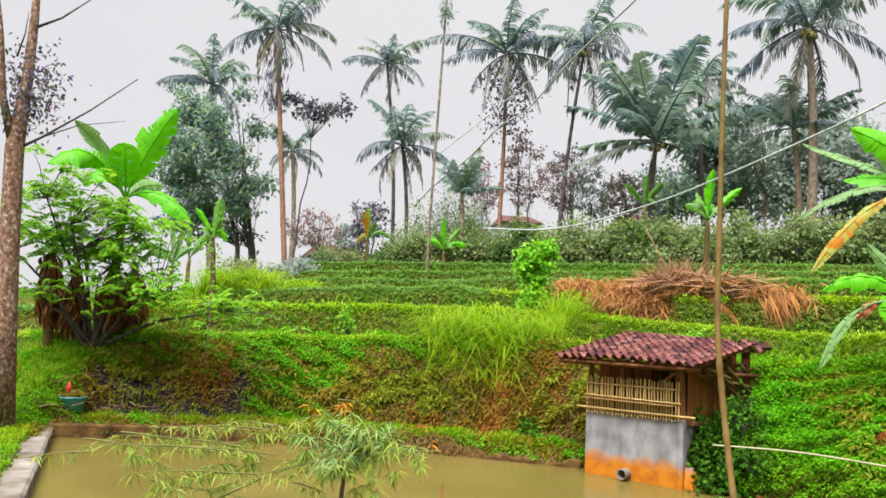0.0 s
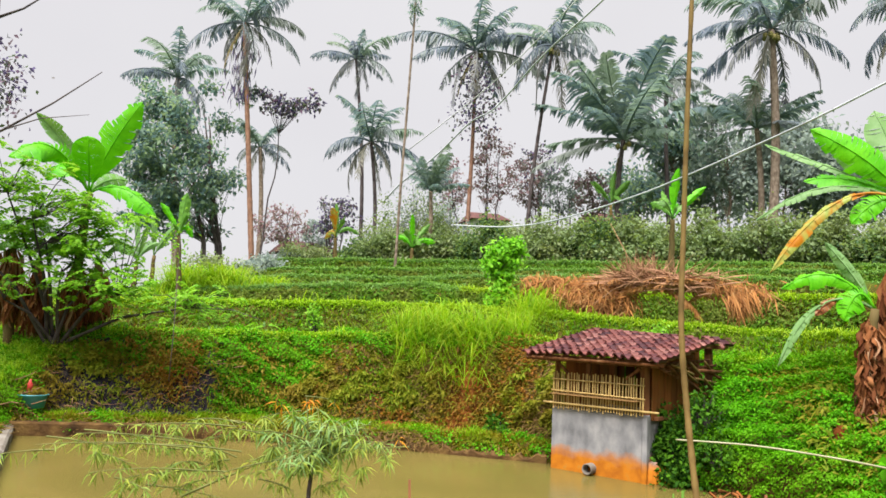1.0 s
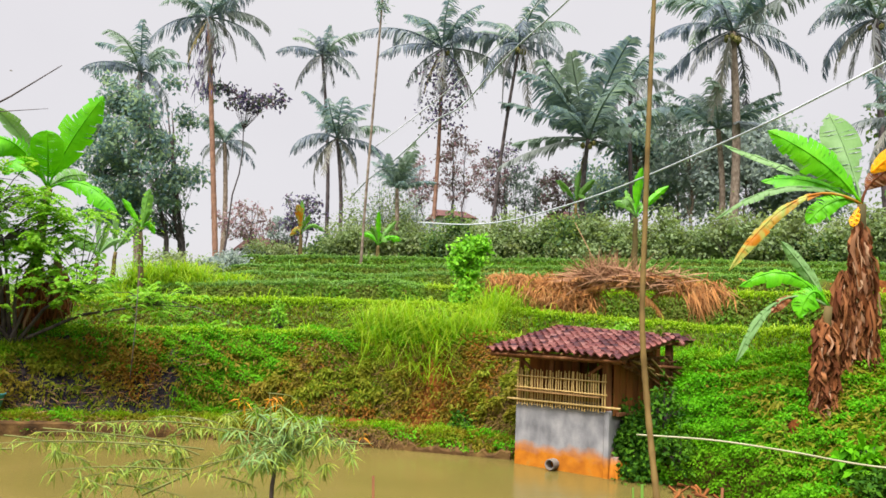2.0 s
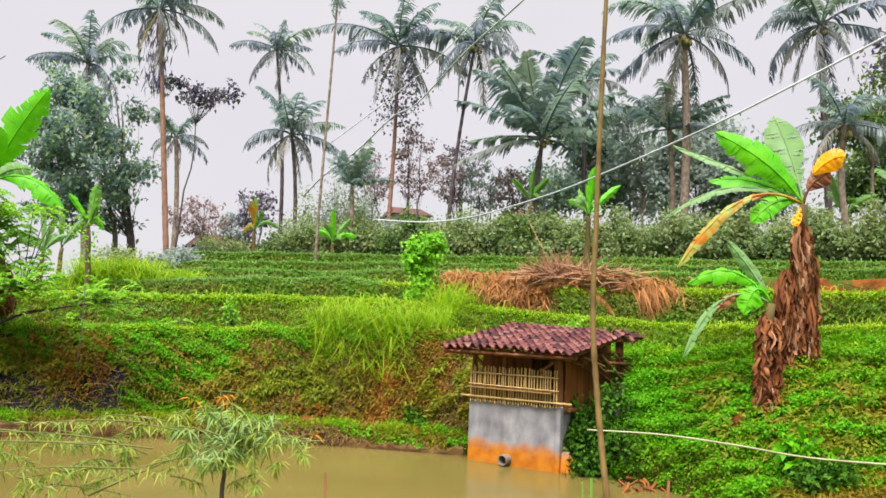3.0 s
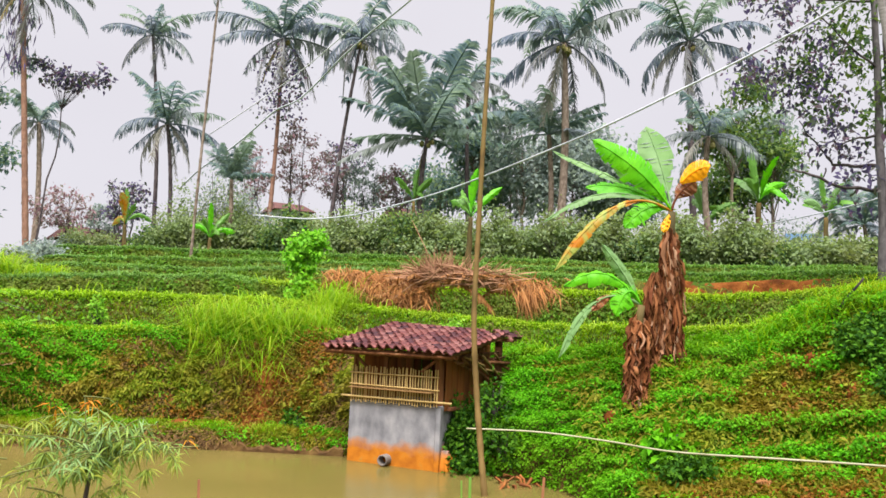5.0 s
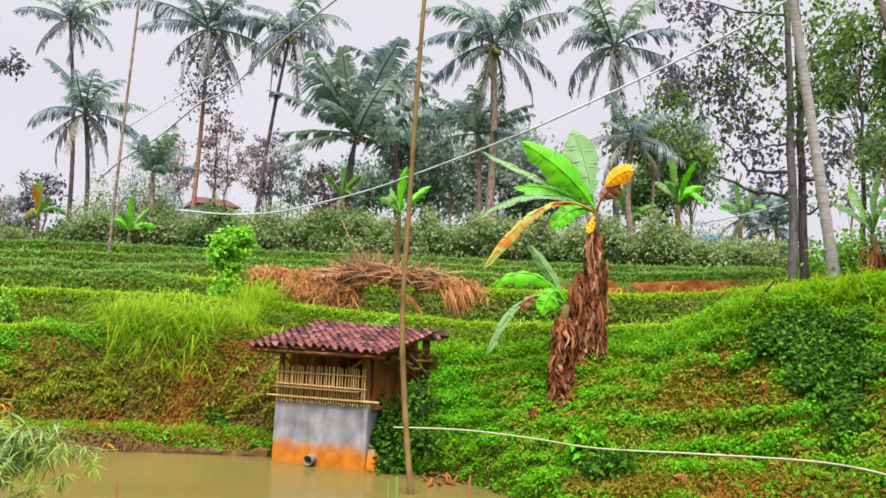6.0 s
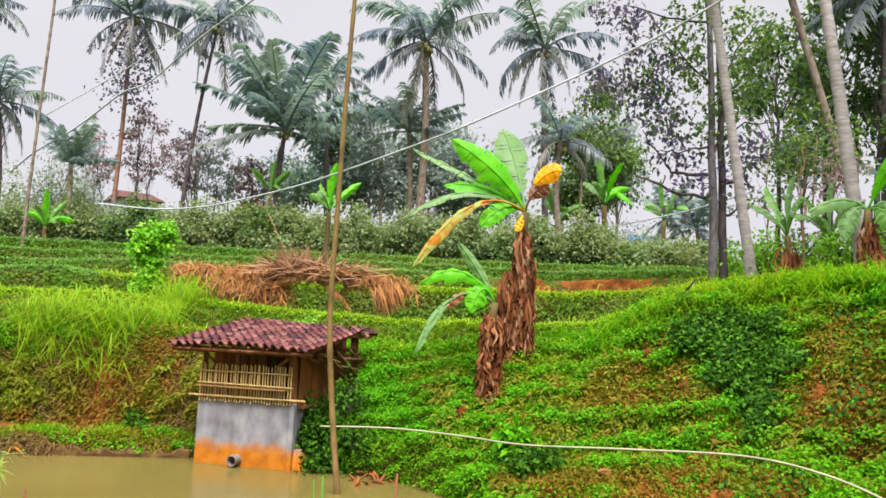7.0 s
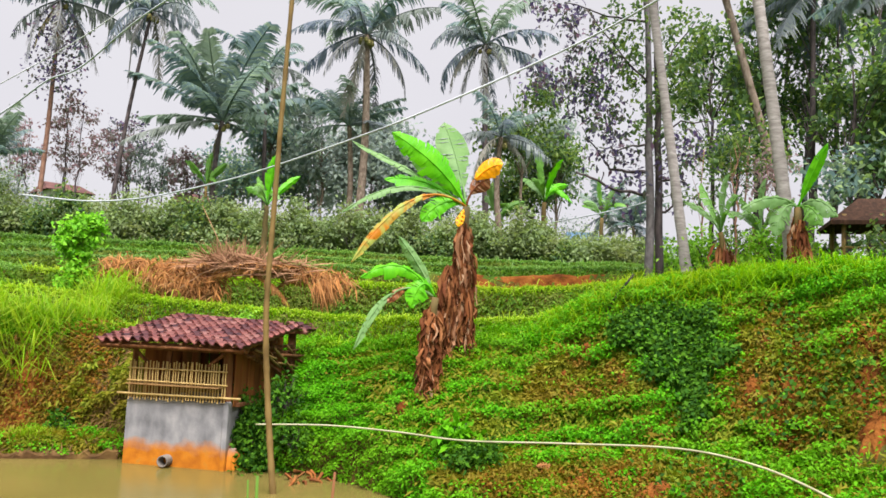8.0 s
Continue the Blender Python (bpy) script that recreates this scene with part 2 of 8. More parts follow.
GREEN_CANE = wood_material("wet_green_cane", [(0.3, (0.04, 0.10, 0.010)), (0.7, (0.09, 0.18, 0.02))], 4)
BAMBOO_POLE = wood_material("bamboo_pole", [(0.3, (0.12, 0.075, 0.025)), (0.55, (0.23, 0.15, 0.05)), (0.75, (0.18, 0.14, 0.04))], 5, (1, 1, 0.5), rough=0.55, bump=0.2)

m, n, l, b = material("white_pvc", 0.4, 0.4)
l.new(ramp(n, l, noise_node(n, l, 3, 4), [(0.35, (0.25, 0.24, 0.14)), (0.65, (0.37, 0.355, 0.23))]), b.inputs["Base Color"])
PVC = m
m, n, l, b = material("hose", 0.5, 0.3)
l.new(ramp(n, l, noise_node(n, l, 2, 4), [(0.35, (0.34, 0.36, 0.39)), (0.65, (0.48, 0.50, 0.53))]), b.inputs["Base Color"])
HOSE = m
m, n, l, b = material("dark_cable", 0.6, 0.3)
l.new(ramp(n, l, noise_node(n, l, 2, 3), [(0.3, (0.5, 0.5, 0.51)), (0.7, (0.65, 0.65, 0.66))]), b.inputs["Base Color"])
CABLE = m

# stained concrete: grey plaster above an orange tide mark of clay
m, n, l, b = material("stained_concrete", 0.85, 0.2)
tc = n.new("ShaderNodeTexCoord")
sep = n.new("ShaderNodeSeparateXYZ")
l.new(tc.outputs["Object"], sep.inputs["Vector"])
add = n.new("ShaderNodeMath")
add.operation = "MULTIPLY_ADD"
l.new(noise_node(n, l, 3.2, 6), add.inputs[0])
add.inputs[1].default_value = -0.42
l.new(sep.outputs["Z"], add.inputs[2])
grey = ramp(n, l, noise_node(n, l, 4.0, 8, stretch=(1, 1, 0.6)), [(0.3, (0.12, 0.12, 0.127)), (0.48, (0.205, 0.205, 0.215)), (0.7, (0.31, 0.305, 0.305))])
clay = ramp(n, l, noise_node(n, l, 6, 6), [(0.3, (0.30, 0.09, 0.006)), (0.6, (0.44, 0.15, 0.008)), (0.8, (0.34, 0.17, 0.03))])
tide = ramp(n, l, add.outputs[0], [(0.0, (1, 1, 1)), (0.10, (0.75, 0.75, 0.75)), (0.22, (0, 0, 0))])
l.new(mixed(n, l, tide, grey, clay), b.inputs["Base Color"])
bumped(n, l, b, noise_node(n, l, 30, 6), 0.35, 0.01)
CONCRETE = m

m, n, l, b = material("mossy_concrete", 0.9, 0.2)
f = noise_node(n, l, 2.5, 8)
l.new(ramp(n, l, f, [(0.3, (0.07, 0.055, 0.04)), (0.5, (0.14, 0.12, 0.10)), (0.7, (0.22, 0.20, 0.18))]), b.inputs["Base Color"])
bumped(n, l, b, noise_node(n, l, 18, 6), 0.5, 0.015)
MOSSY = m

m, n, l, b = material("earth_wall", 0.95, 0.1)
f = noise_node(n, l, 3.5, 8)
l.new(ramp(n, l, f, [(0.3, (0.03, 0.017, 0.008)), (0.5, (0.085, 0.046, 0.018)), (0.7, (0.15, 0.09, 0.03))]), b.inputs["Base Color"])
bumped(n, l, b, noise_node(n, l, 12, 6), 0.8, 0.03)
EARTH = m

m, n, l, b = material("clay_tile", 0.6, 0.35)
info = n.new("ShaderNodeObjectInfo")
tone = ramp(n, l, info.outputs["Random"], [(0.0, (0.06, 0.02, 0.026)), (0.3, (0.15, 0.045, 0.045)), (0.65, (0.23, 0.075, 0.062)), (1.0, (0.33, 0.15, 0.125))])
stain = ramp(n, l, noise_node(n, l, 9, 6), [(0.38, (0.35, 0.33, 0.38)), (0.62, (1, 1, 1))])
l.new(mixed(n, l, 0.9, tone, stain, "MULTIPLY"), b.inputs["Base Color"])
bumped(n, l, b, noise_node(n, l, 40, 5), 0.3, 0.006)
TILE = m

m, n, l, b = material("rusty_roof", 0.8, 0.2)
l.new(ramp(n, l, noise_node(n, l, 1.4, 6), [(0.3, (0.05, 0.022, 0.02)), (0.6, (0.095, 0.04, 0.034)), (0.8, (0.13, 0.075, 0.06))]), b.inputs["Base Color"])
ROOF_FAR = m
m, n, l, b = material("house_plaster", 0.9, 0.2)
l.new(ramp(n, l, noise_node(n, l, 1.0, 6), [(0.3, (0.42, 0.40, 0.36)), (0.7, (0.62, 0.60, 0.56))]), b.inputs["Base Color"])
PLASTER = m
m, n, l, b = material("dark_opening", 0.5, 0.4)
l.new(ramp(n, l, noise_node(n, l, 2.0, 3), [(0.3, (0.02, 0.02, 0.022)), (0.7, (0.05, 0.045, 0.04))]), b.inputs["Base Color"])
DARK = m
m, n, l, b = material("blue_paint", 0.6, 0.3)
l.new(ramp(n, l, noise_node(n, l, 2.0, 4), [(0.3, (0.02, 0.06, 0.12)), (0.7, (0.04, 0.11, 0.20))]), b.inputs["Base Color"])
BLUE = m
m, n, l, b = material("teal_plastic", 0.35, 0.5)
l.new(ramp(n, l, noise_node(n, l, 6, 4), [(0.3, (0.04, 0.22, 0.26)), (0.7, (0.08, 0.32, 0.36))]), b.inputs["Base Color"])
TEAL = m
m, n, l, b = material("red_plastic", 0.4, 0.4)
l.new(ramp(n, l, noise_node(n, l, 6, 3), [(0.3, (0.45, 0.03, 0.03)), (0.7, (0.6, 0.06, 0.05))]), b.inputs["Base Color"])
RED = m

# murky pond water
m, n, l, b = material("murky_water", 0.2, 0.26)
b.inputs["IOR"].default_value = 1.33
l.new(ramp(n, l, noise_node(n, l, 0.35, 5, distortion=0.8), [(0.3, (0.095, 0.078, 0.020)), (0.55, (0.118, 0.092, 0.025)), (0.75, (0.14, 0.106, 0.032))]), b.inputs["Base Color"])
bumped(n, l, b, noise_node(n, l, 5.0, 3, stretch=(1, 2.2, 1)), 0.1, 0.03)
WATER = m

# soil and turf of the ground
m, n, l, b = material("ground_soil", 0.95, 0.1)
geo = n.new("ShaderNodeNewGeometry")
sep = n.new("ShaderNodeSeparateXYZ")
l.new(geo.outputs["Normal"], sep.inputs["Vector"])
soil = ramp(n, l, noise_node(n, l, 2.2, 8), [(0.3, (0.04, 0.017, 0.007)), (0.5, (0.085, 0.038, 0.013)), (0.7, (0.13, 0.07, 0.024))])
green = ramp(n, l, noise_node(n, l, 1.7, 8), [(0.3, (0.02, 0.05, 0.005)), (0.5, (0.036, 0.08, 0.006)), (0.65, (0.06, 0.095, 0.011)), (0.8, (0.075, 0.055, 0.018))])
f = ramp(n, l, sep.outputs["Z"], [(0.45, (0.25, 0.25, 0.25)), (0.9, (1, 1, 1))])
l.new(mixed(n, l, f, soil, green), b.inputs["Base Color"])
bumped(n, l, b, noise_node(n, l, 9, 8), 0.9, 0.06)
GROUND = m
m, n, l, b = material("bare_soil", 0.95, 0.1)
l.new(ramp(n, l, noise_node(n, l, 3.5, 8), [(0.3, (0.07, 0.022, 0.005)), (0.5, (0.145, 0.045, 0.009)), (0.65, (0.20, 0.07, 0.014)), (0.8, (0.14, 0.065, 0.018))]), b.inputs["Base Color"])
bumped(n, l, b, noise_node(n, l, 10, 8), 1.0, 0.05)
SOIL = m
# near-black standing in for deep shade under the bank; also one dead stick
m, n, l, b = material("shade_black", 0.9, 0.15)
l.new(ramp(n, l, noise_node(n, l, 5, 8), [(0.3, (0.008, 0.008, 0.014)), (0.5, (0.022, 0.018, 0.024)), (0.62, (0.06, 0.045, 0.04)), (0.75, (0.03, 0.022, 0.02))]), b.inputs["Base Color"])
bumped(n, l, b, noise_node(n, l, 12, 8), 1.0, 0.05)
SHADE_BLACK = m

# ---- mesh helpers ----
rng = np.random.default_rng(7)


def mesh_of(name, verts, faces, mat, smooth=False):
    me = bpy.data.meshes.new(name)
    me.from_pydata([tuple(v) for v in verts], [], faces)
    if smooth:
        me.polygons.foreach_set("use_smooth", [True] * len(me.polygons))
    me.materials.append(mat)
    me.update()
    return me


def big_mesh(name, verts, loops, totals, mat, smooth=False):
    """A mesh from flat arrays: corner indices and the corners of each face."""
    me = bpy.data.meshes.new(name)
    me.vertices.add(len(verts))
    me.vertices.foreach_set("co", np.asarray(verts, dtype=np.float32).ravel())
    me.loops.add(len(loops))
    me.loops.foreach_set("vertex_index", np.asarray(loops, dtype=np.int32))
    me.polygons.add(len(totals))
    starts = np.concatenate([[0], np.cumsum(totals)[:-1]]).astype(np.int32)
    me.polygons.foreach_set("loop_start", starts)
    if smooth:
        me.polygons.foreach_set("use_smooth", np.ones(len(totals), dtype=bool))
    me.materials.append(mat)
    me.update(calc_edges=True)
    me.validate()
    return me


def part(name, me, parent, label="", m=None):
    """One mesh as an object under a thing or a part."""
    ob = new(name, me)
    ob.parent = parent
    if m is not None:
        ob.matrix_basis = m
    return tagged(ob, label)


def thing(name, at, label, category, group="", rz=0.0, kind=""):
    ob = new(name)
    ob.matrix_basis = pose(*at, 0, 0, rz)
    return tagged(ob, label, category, group, kind)


class Build:
    """Collects tubes, boxes and leaves into one mesh."""

    def __init__(self):
        self.v, self.f = [], []

    def add(self, verts, faces):
        o = len(self.v)
        self.v.extend(verts)
        self.f.extend([tuple(i + o for i in f) for f in faces])
        return self

    def tube(self, path, radii, sides=8, caps=True):
        path = [Vector(p) for p in path]
        if isinstance(radii, (int, float)):
            radii = [radii] * len(path)
        verts, faces, ref = [], [], Vector((0.31, 0.17, 0.93))
        for k, p in enumerate(path):
            d = (path[min(k + 1, len(path) - 1)] - path[max(k - 1, 0)]).normalized()
            if k == 0 and abs(d.dot(ref)) > 0.9:
                ref = Vector((1, 0.1, 0))
            a = (ref - d * ref.dot(d)).normalized()
            c = d.cross(a)
            ref = a
            for s in range(sides):
                ang = 2 * math.pi * s / sides
                verts.append(p + (a * math.cos(ang) + c * math.sin(ang)) * radii[k])
        for k in range(len(path) - 1):
            for s in range(sides):
                q = (s + 1) % sides
                faces.append((k * sides + s, k * sides + q, (k + 1) * sides + q, (k + 1) * sides + s))
        if caps:
            faces.append(tuple(reversed(range(sides))))
            faces.append(tuple((len(path) - 1) * sides + s for s in range(sides)))
        return self.add(verts, faces)

    def box(self, m, size, bevel=0.006):
        bm = bmesh.new()
        bmesh.ops.create_cube(bm, size=1.0, matrix=m @ Matrix.Diagonal((*size, 1)))
        if bevel:
            bmesh.ops.bevel(bm, geom=bm.edges[:], offset=bevel, segments=1, affect="EDGES")
        bm.verts.index_update()
        self.add([v.co.copy() for v in bm.verts], [tuple(v.index for v in f.verts) for f in bm.faces])
        bm.free()
        return self

    def mesh(self, name, mat, smooth=False):
        return mesh_of(name, self.v, self.f, mat, smooth)


def unit(a):
    return a / np.maximum(np.linalg.norm(a, axis=1, keepdims=True), 1e-9)


def leaf_arrays(p, d, up, length, width, droop=0.15, fold=0.12):
    """Folded lozenge leaves: base, two shoulders, tip."""
    d = unit(d)
    side = unit(np.cross(d, up))
    nrm = np.cross(side, d)
    length, width = np.asarray(length)[:, None], np.asarray(width)[:, None]
    mid = p + d * length * 0.45
    lift = nrm * width * fold
    v = np.stack([p, mid + side * width * 0.5 + lift, p + d * length - np.array([0, 0, 1.0]) * length * droop, mid - side * width * 0.5 + lift], axis=1)
    return v.reshape(-1, 3)


def leaf_mesh(name, mat, *sets):
    v = np.concatenate(sets)
    return big_mesh(name, v, np.arange(len(v)), np.full(len(v) // 4, 4), mat)


def blade_mesh(name, mat, p, lean, height, width, bend):
    """Grass blades in two segments, each bent over towards its lean."""
    count = len(p)
    lean = unit(lean)
    side = unit(np.cross(lean, np.array([[0, 0, 1.0]])))
    h, w, b = height[:, None], width[:, None], bend[:, None]
    z = np.array([0, 0, 1.0])
    mid = p + z * h * 0.6 + lean * h * b * 0.3
    tip = p + z * h * (1.0 - 0.45 * b) + lean * h * b
    v = np.stack([p - side * w * 0.5, p + side * w * 0.5, mid + side * w * 0.38, mid - side * w * 0.38, tip], axis=1).reshape(-1, 3)
    o = np.arange(count)[:, None] * 5
    loops = np.concatenate([o + np.array([0, 1, 2, 3]), o + np.array([3, 2, 4])], axis=1).ravel()
    return big_mesh(name, v, loops, np.tile([4, 3], count), mat)


def rand_dirs(count, flat=1.0):
    d = rng.normal(size=(count, 3))
    d[:, 2] *= flat
    return unit(d)


# ---- the lie of the land: pond outline and terrace lips ----
POND = [(-3.0, 4.6), (-7.26, 14.62), (-4.0, 15.1), (0.0, 14.65), (1.7, 14.1), (2.6, 13.75), (3.5, 13.6), (4.35, 12.15), (5.0, 11.4), (5.35, 10.5),
        (5.4, 9.7), (5.6, 8.5), (6.3, 6.8), (6.9, 5.0), (6.4, 3.7), (0.0, 3.4)]
BANKS = [
    (0.85, [(-600, 24, 1.2), (-14, 19.5, 1.4), (-8.3, 17.0, 1.75), (-6.8, 16.3, 1.85), (-4.5, 16.8, 1.9), (-2.2, 17.1, 1.92), (0.2, 16.9, 2.05), (1.8, 16.2, 2.05), (3.2, 15.3, 2.0),
           (4.8, 13.9, 1.95), (6.05, 12.9, 1.9), (7.1, 11.2, 2.03), (8.2, 10.2, 2.25), (9.1, 9.1, 2.92), (9.9, 7.7, 3.18), (10.4, 6.2, 3.2), (11, 3, 3.2), (12, -4, 3.0), (14, -600, 3)]),
    (0.42, [(-600, 30, 1.8), (-14, 22, 2.1), (-9.3, 19.6, 2.4), (-5.5, 19.8, 2.6), (-1.2, 19.95, 2.71), (0.9, 19.0, 2.75), (3.5, 17.0, 2.6), (6.6, 15.4, 2.42), (7.7, 14.2, 2.39),
           (9.4, 11.9, 2.5), (9.9, 10.3, 3.0), (11.5, 7, 3.45), (13, 2, 3.5), (16, -600, 3.3)]),
    (0.36, [(-600, 36, 2.3), (-10, 25.5, 2.7), (-7, 24.3, 3.0), (-3.2, 23.8, 3.26), (0.2, 23.0, 3.42), (3.06, 19.8, 3.14), (5.5, 19.0, 3.2), (8.5, 18.0, 3.33), (11.0, 15.4, 3.24),
           (11.8, 13.8, 3.29), (13.5, 10, 3.75), (15, 5, 3.8), (20, -600, 3.6)]),
    (0.3, [(-600, 40, 2.6), (-11, 28.5, 2.9), (-7.5, 27.3, 3.35), (-4.4, 26.6, 3.68), (0.25, 27.0, 3.85), (3.7, 23.7, 3.87), (9.7, 21.9, 3.98), (12.8, 17.8, 3.75), (14.3, 15.6, 3.84),
           (17, 11, 4.0), (19, 5, 4.0), (24, -600, 3.8)]),
    (0.3, [(-600, 46, 2.8), (-12, 32, 3.0), (-8, 30.3, 3.6), (-4.9, 29.6, 4.11), (1.35, 30.0, 4.41), (11.4, 25.6, 4.53), (16.1, 21.8, 4.39), (18.3, 18.6, 4.45), (22, 12, 4.3), (28, -600, 4)]),
    (0.3, [(-600, 50, 3.0), (-13, 36, 3.2), (-9, 34.2, 3.9), (-5.6, 33.5, 4.74), (1.5, 33.0, 4.95), (12.6, 28.3, 5.0), (17.9, 24.2, 4.87), (21.1, 21.5, 4.9), (26, 12, 4.6), (32, -600, 4.2)]),
]


def polyline_distance(x, y, pts, closed):
    """Distance to a line of points, the height carried along it, and which side."""
    best = np.full(x.shape, 1e9)
    carry = np.zeros(x.shape)
    inside = np.zeros(x.shape, dtype=bool)
    pts = list(pts)
    ring = pts + [pts[0]] if closed else pts
    for a, c in zip(ring[:-1], ring[1:]):
        dx, dy = c[0] - a[0], c[1] - a[1]
        s = np.clip(((x - a[0]) * dx + (y - a[1]) * dy) / (dx * dx + dy * dy), 0, 1)
        dist = np.hypot(x - a[0] - s * dx, y - a[1] - s * dy)
        near = dist < best
        best = np.where(near, dist, best)
        if len(a) > 2:
            carry = np.where(near, a[2] + s * (c[2] - a[2]), carry)
    ring2 = pts + ([pts[0]] if closed else [(5000, -600), (5000, 5000), (-5000, 5000), (-600, pts[0][1]), pts[0]])
    for a, c in zip(ring2[:-1], ring2[1:]):
        if a[1] == c[1]:
            continue
        hit = ((a[1] > y) != (c[1] > y)) & (x < (c[0] - a[0]) * (y - a[1]) / (c[1] - a[1]) + a[0])
        inside ^= hit
    return best, carry, inside


def waves(x, y, scale, seed):
    r = np.random.default_rng(seed)
    out = np.zeros(np.shape(x))
    for k in range(7):
        ang, ph, fr = r.uniform(0, math.pi), r.uniform(0, 6.28), scale * 1.5 ** (k % 4) * r.uniform(0.8, 1.2)
        out = out + np.sin((x * math.cos(ang) + y * math.sin(ang)) * fr + ph) / 1.4 ** (k % 4)
    return out / 4


def smooth_step(a, b, v):
    s = np.clip((v - a) / (b - a), 0, 1)
    return s * s * (3 - 2 * s)


def lip_wander(k, x, y):
    """How far the edge of a terrace strays from its line."""
    return (0.22 if k == 0 else 0.16) * waves(x, y, 1.1, 11 + k) + (0.12 if k == 0 else 0.06) * waves(x, y, 5, 31 + k)


def height(x, y):
    """Ground height at plan positions, water level being zero."""
    x, y = np.asarray(x, dtype=float), np.asarray(y, dtype=float)
    d, _, inside = polyline_distance(x, y, POND, True)
    d = np.where(inside, -d, d)
    near_side = smooth_step(6.5, 3.0, y)
    right = smooth_step(3.6, 5.2, x) * (1 - near_side)
    shelf = 0.27 + right * (0.12 + 0.45 * smooth_step(0.1, 1.9, d)) + near_side * 0.55 * smooth_step(0.0, 1.2, d)
    z = -0.7 + (shelf + 0.7) * smooth_step(-0.25, 0.18, d + 0.05 * waves(x, y, 3.0, 2))
    for k, (width, line) in enumerate(BANKS):
        dist, lip, inland = polyline_distance(x, y, line, False)
        dist = np.where(inland, dist, -dist) + lip_wander(k, x, y)
        wide = width + (1.0 * smooth_step(1.5, 5.0, x) + 1.3 * smooth_step(-6.6, -7.6, x) if k == 0 else 0)
        # a steep face that ends in a sharp lip with a low grassy berm, the tread dipping behind it
        s = np.clip((dist + wide) / wide, 0, 1) ** 0.9
        berm = 0.07 * np.exp(-((dist - 0.06) / 0.13) ** 2) - 0.07 * smooth_step(0.15, 0.5, dist) * smooth_step(2.2, 0.6, dist) * (k < 5)
        z = np.where(inside, z, z + s * np.maximum(lip - z, 0) + berm)
    r = np.hypot(x, y)
    z = z + np.where((y > 0) & (x > -9), 0.115 * np.clip(r - 37, 0, 55) * smooth_step(-9, -3, x), 0)
    u, v = (x - 2.48) * 0.7477 - (y - 13.36) * 0.664, (x - 2.48) * 0.664 + (y - 13.36) * 0.7477
    cut = smooth_step(-0.5, -0.1, u) * smooth_step(2.5, 2.15, u) * smooth_step(-0.5, -0.1, v) * smooth_step(2.75, 2.35, v)
    z = z - cut * np.maximum(z - 0.6, 0)
    rough = smooth_step(5.5, 7.0, x) * smooth_step(0.3, 1.0, d) * smooth_step(13, 11, np.hypot(x, y) * 0.9)
    z = z + rough * (0.10 * waves(x, y, 2.6, 61) + 0.05 * waves(x, y, 6.0, 62))
    z = z + np.where(d > 0.2, 0.035 * waves(x, y, 2.2, 5) + 0.02 * waves(x, y, 9.0, 6), 0)
    return z


def stretch_axis(lo, hi, step, far):
    core = np.arange(lo, hi + step, step)
    out, g = [], step
    v = core[-1]
    while v < far:
        g *= 1.35
        v += g
        out.append(v)
    left, g, v = [], step, core[0]
    while v > -far:
        g *= 1.35
        v -= g
        left.append(v)
    return np.concatenate([left[::-1], core, out])


gx, gy = stretch_axis(-15, 23, 0.14, 900), stretch_axis(3, 35, 0.14, 900)
GX, GY = np.meshgrid(gx, gy)
GZ = height(GX, GY)
nx, ny = len(gx), len(gy)
idx = np.arange(nx * ny).reshape(ny, nx)
quads = np.stack([idx[:-1, :-1], idx[:-1, 1:], idx[1:, 1:], idx[1:, :-1]], axis=-1).reshape(-1, 4)
ground = new("ground", big_mesh("ground", np.stack([GX, GY, GZ], -1).reshape(-1, 3), quads.ravel(), np.full(len(quads), 4), GROUND, True))
tagged(ground, "terraced earth hillside under grass around a fish pond", "ground", kind="structure")


# the same heights on an even grid, for quick planting
PX, PY, PSTEP = -16.0, 2.5, 0.1
tx, ty = np.meshgrid(np.arange(PX, 27.5, PSTEP), np.arange(PY, 38.5, PSTEP))
T_HEIGHT = height(tx, ty)
T_SY, T_SX = np.gradient(T_HEIGHT, PSTEP)


def bank_distance(k, x, y):
    dist, _, inland = polyline_distance(x, y, BANKS[k][1], False)
    return np.where(inland, dist, -dist)


T_BANK = [bank_distance(k, tx, ty) for k in range(len(BANKS))]


def lookup(table, x, y):
    fx, fy = np.clip((np.asarray(x) - PX) / PSTEP, 0, table.shape[1] - 1.001), np.clip((np.asarray(y) - PY) / PSTEP, 0, table.shape[0] - 1.001)
    i, j = fx.astype(int), fy.astype(int)
    u, v = fx - i, fy - j
    return (table[j, i] * (1 - u) + table[j, i + 1] * u) * (1 - v) + (table[j + 1, i] * (1 - u) + table[j + 1, i + 1] * u) * v


def ground_z(x, y):
    return float(height(np.array([x]), np.array([y]))[0])


# water surface
wv = [(px, py, 0.0) for px, py in [(-3.2, 4.2), (-7.6, 14.8), (-4.0, 15.5), (0.2, 15.0), (2.6, 14.4), (4.2, 13.6), (5.6, 11.6), (6.0, 9.5), (7.2, 5.2), (6.6, 3.2), (0, 3.0)]]
pond = new("water", mesh_of("water", wv, [tuple(reversed(range(len(wv))))], WATER))
tagged(pond, "murky olive-brown still water of a fish pond", "water", kind="structure")


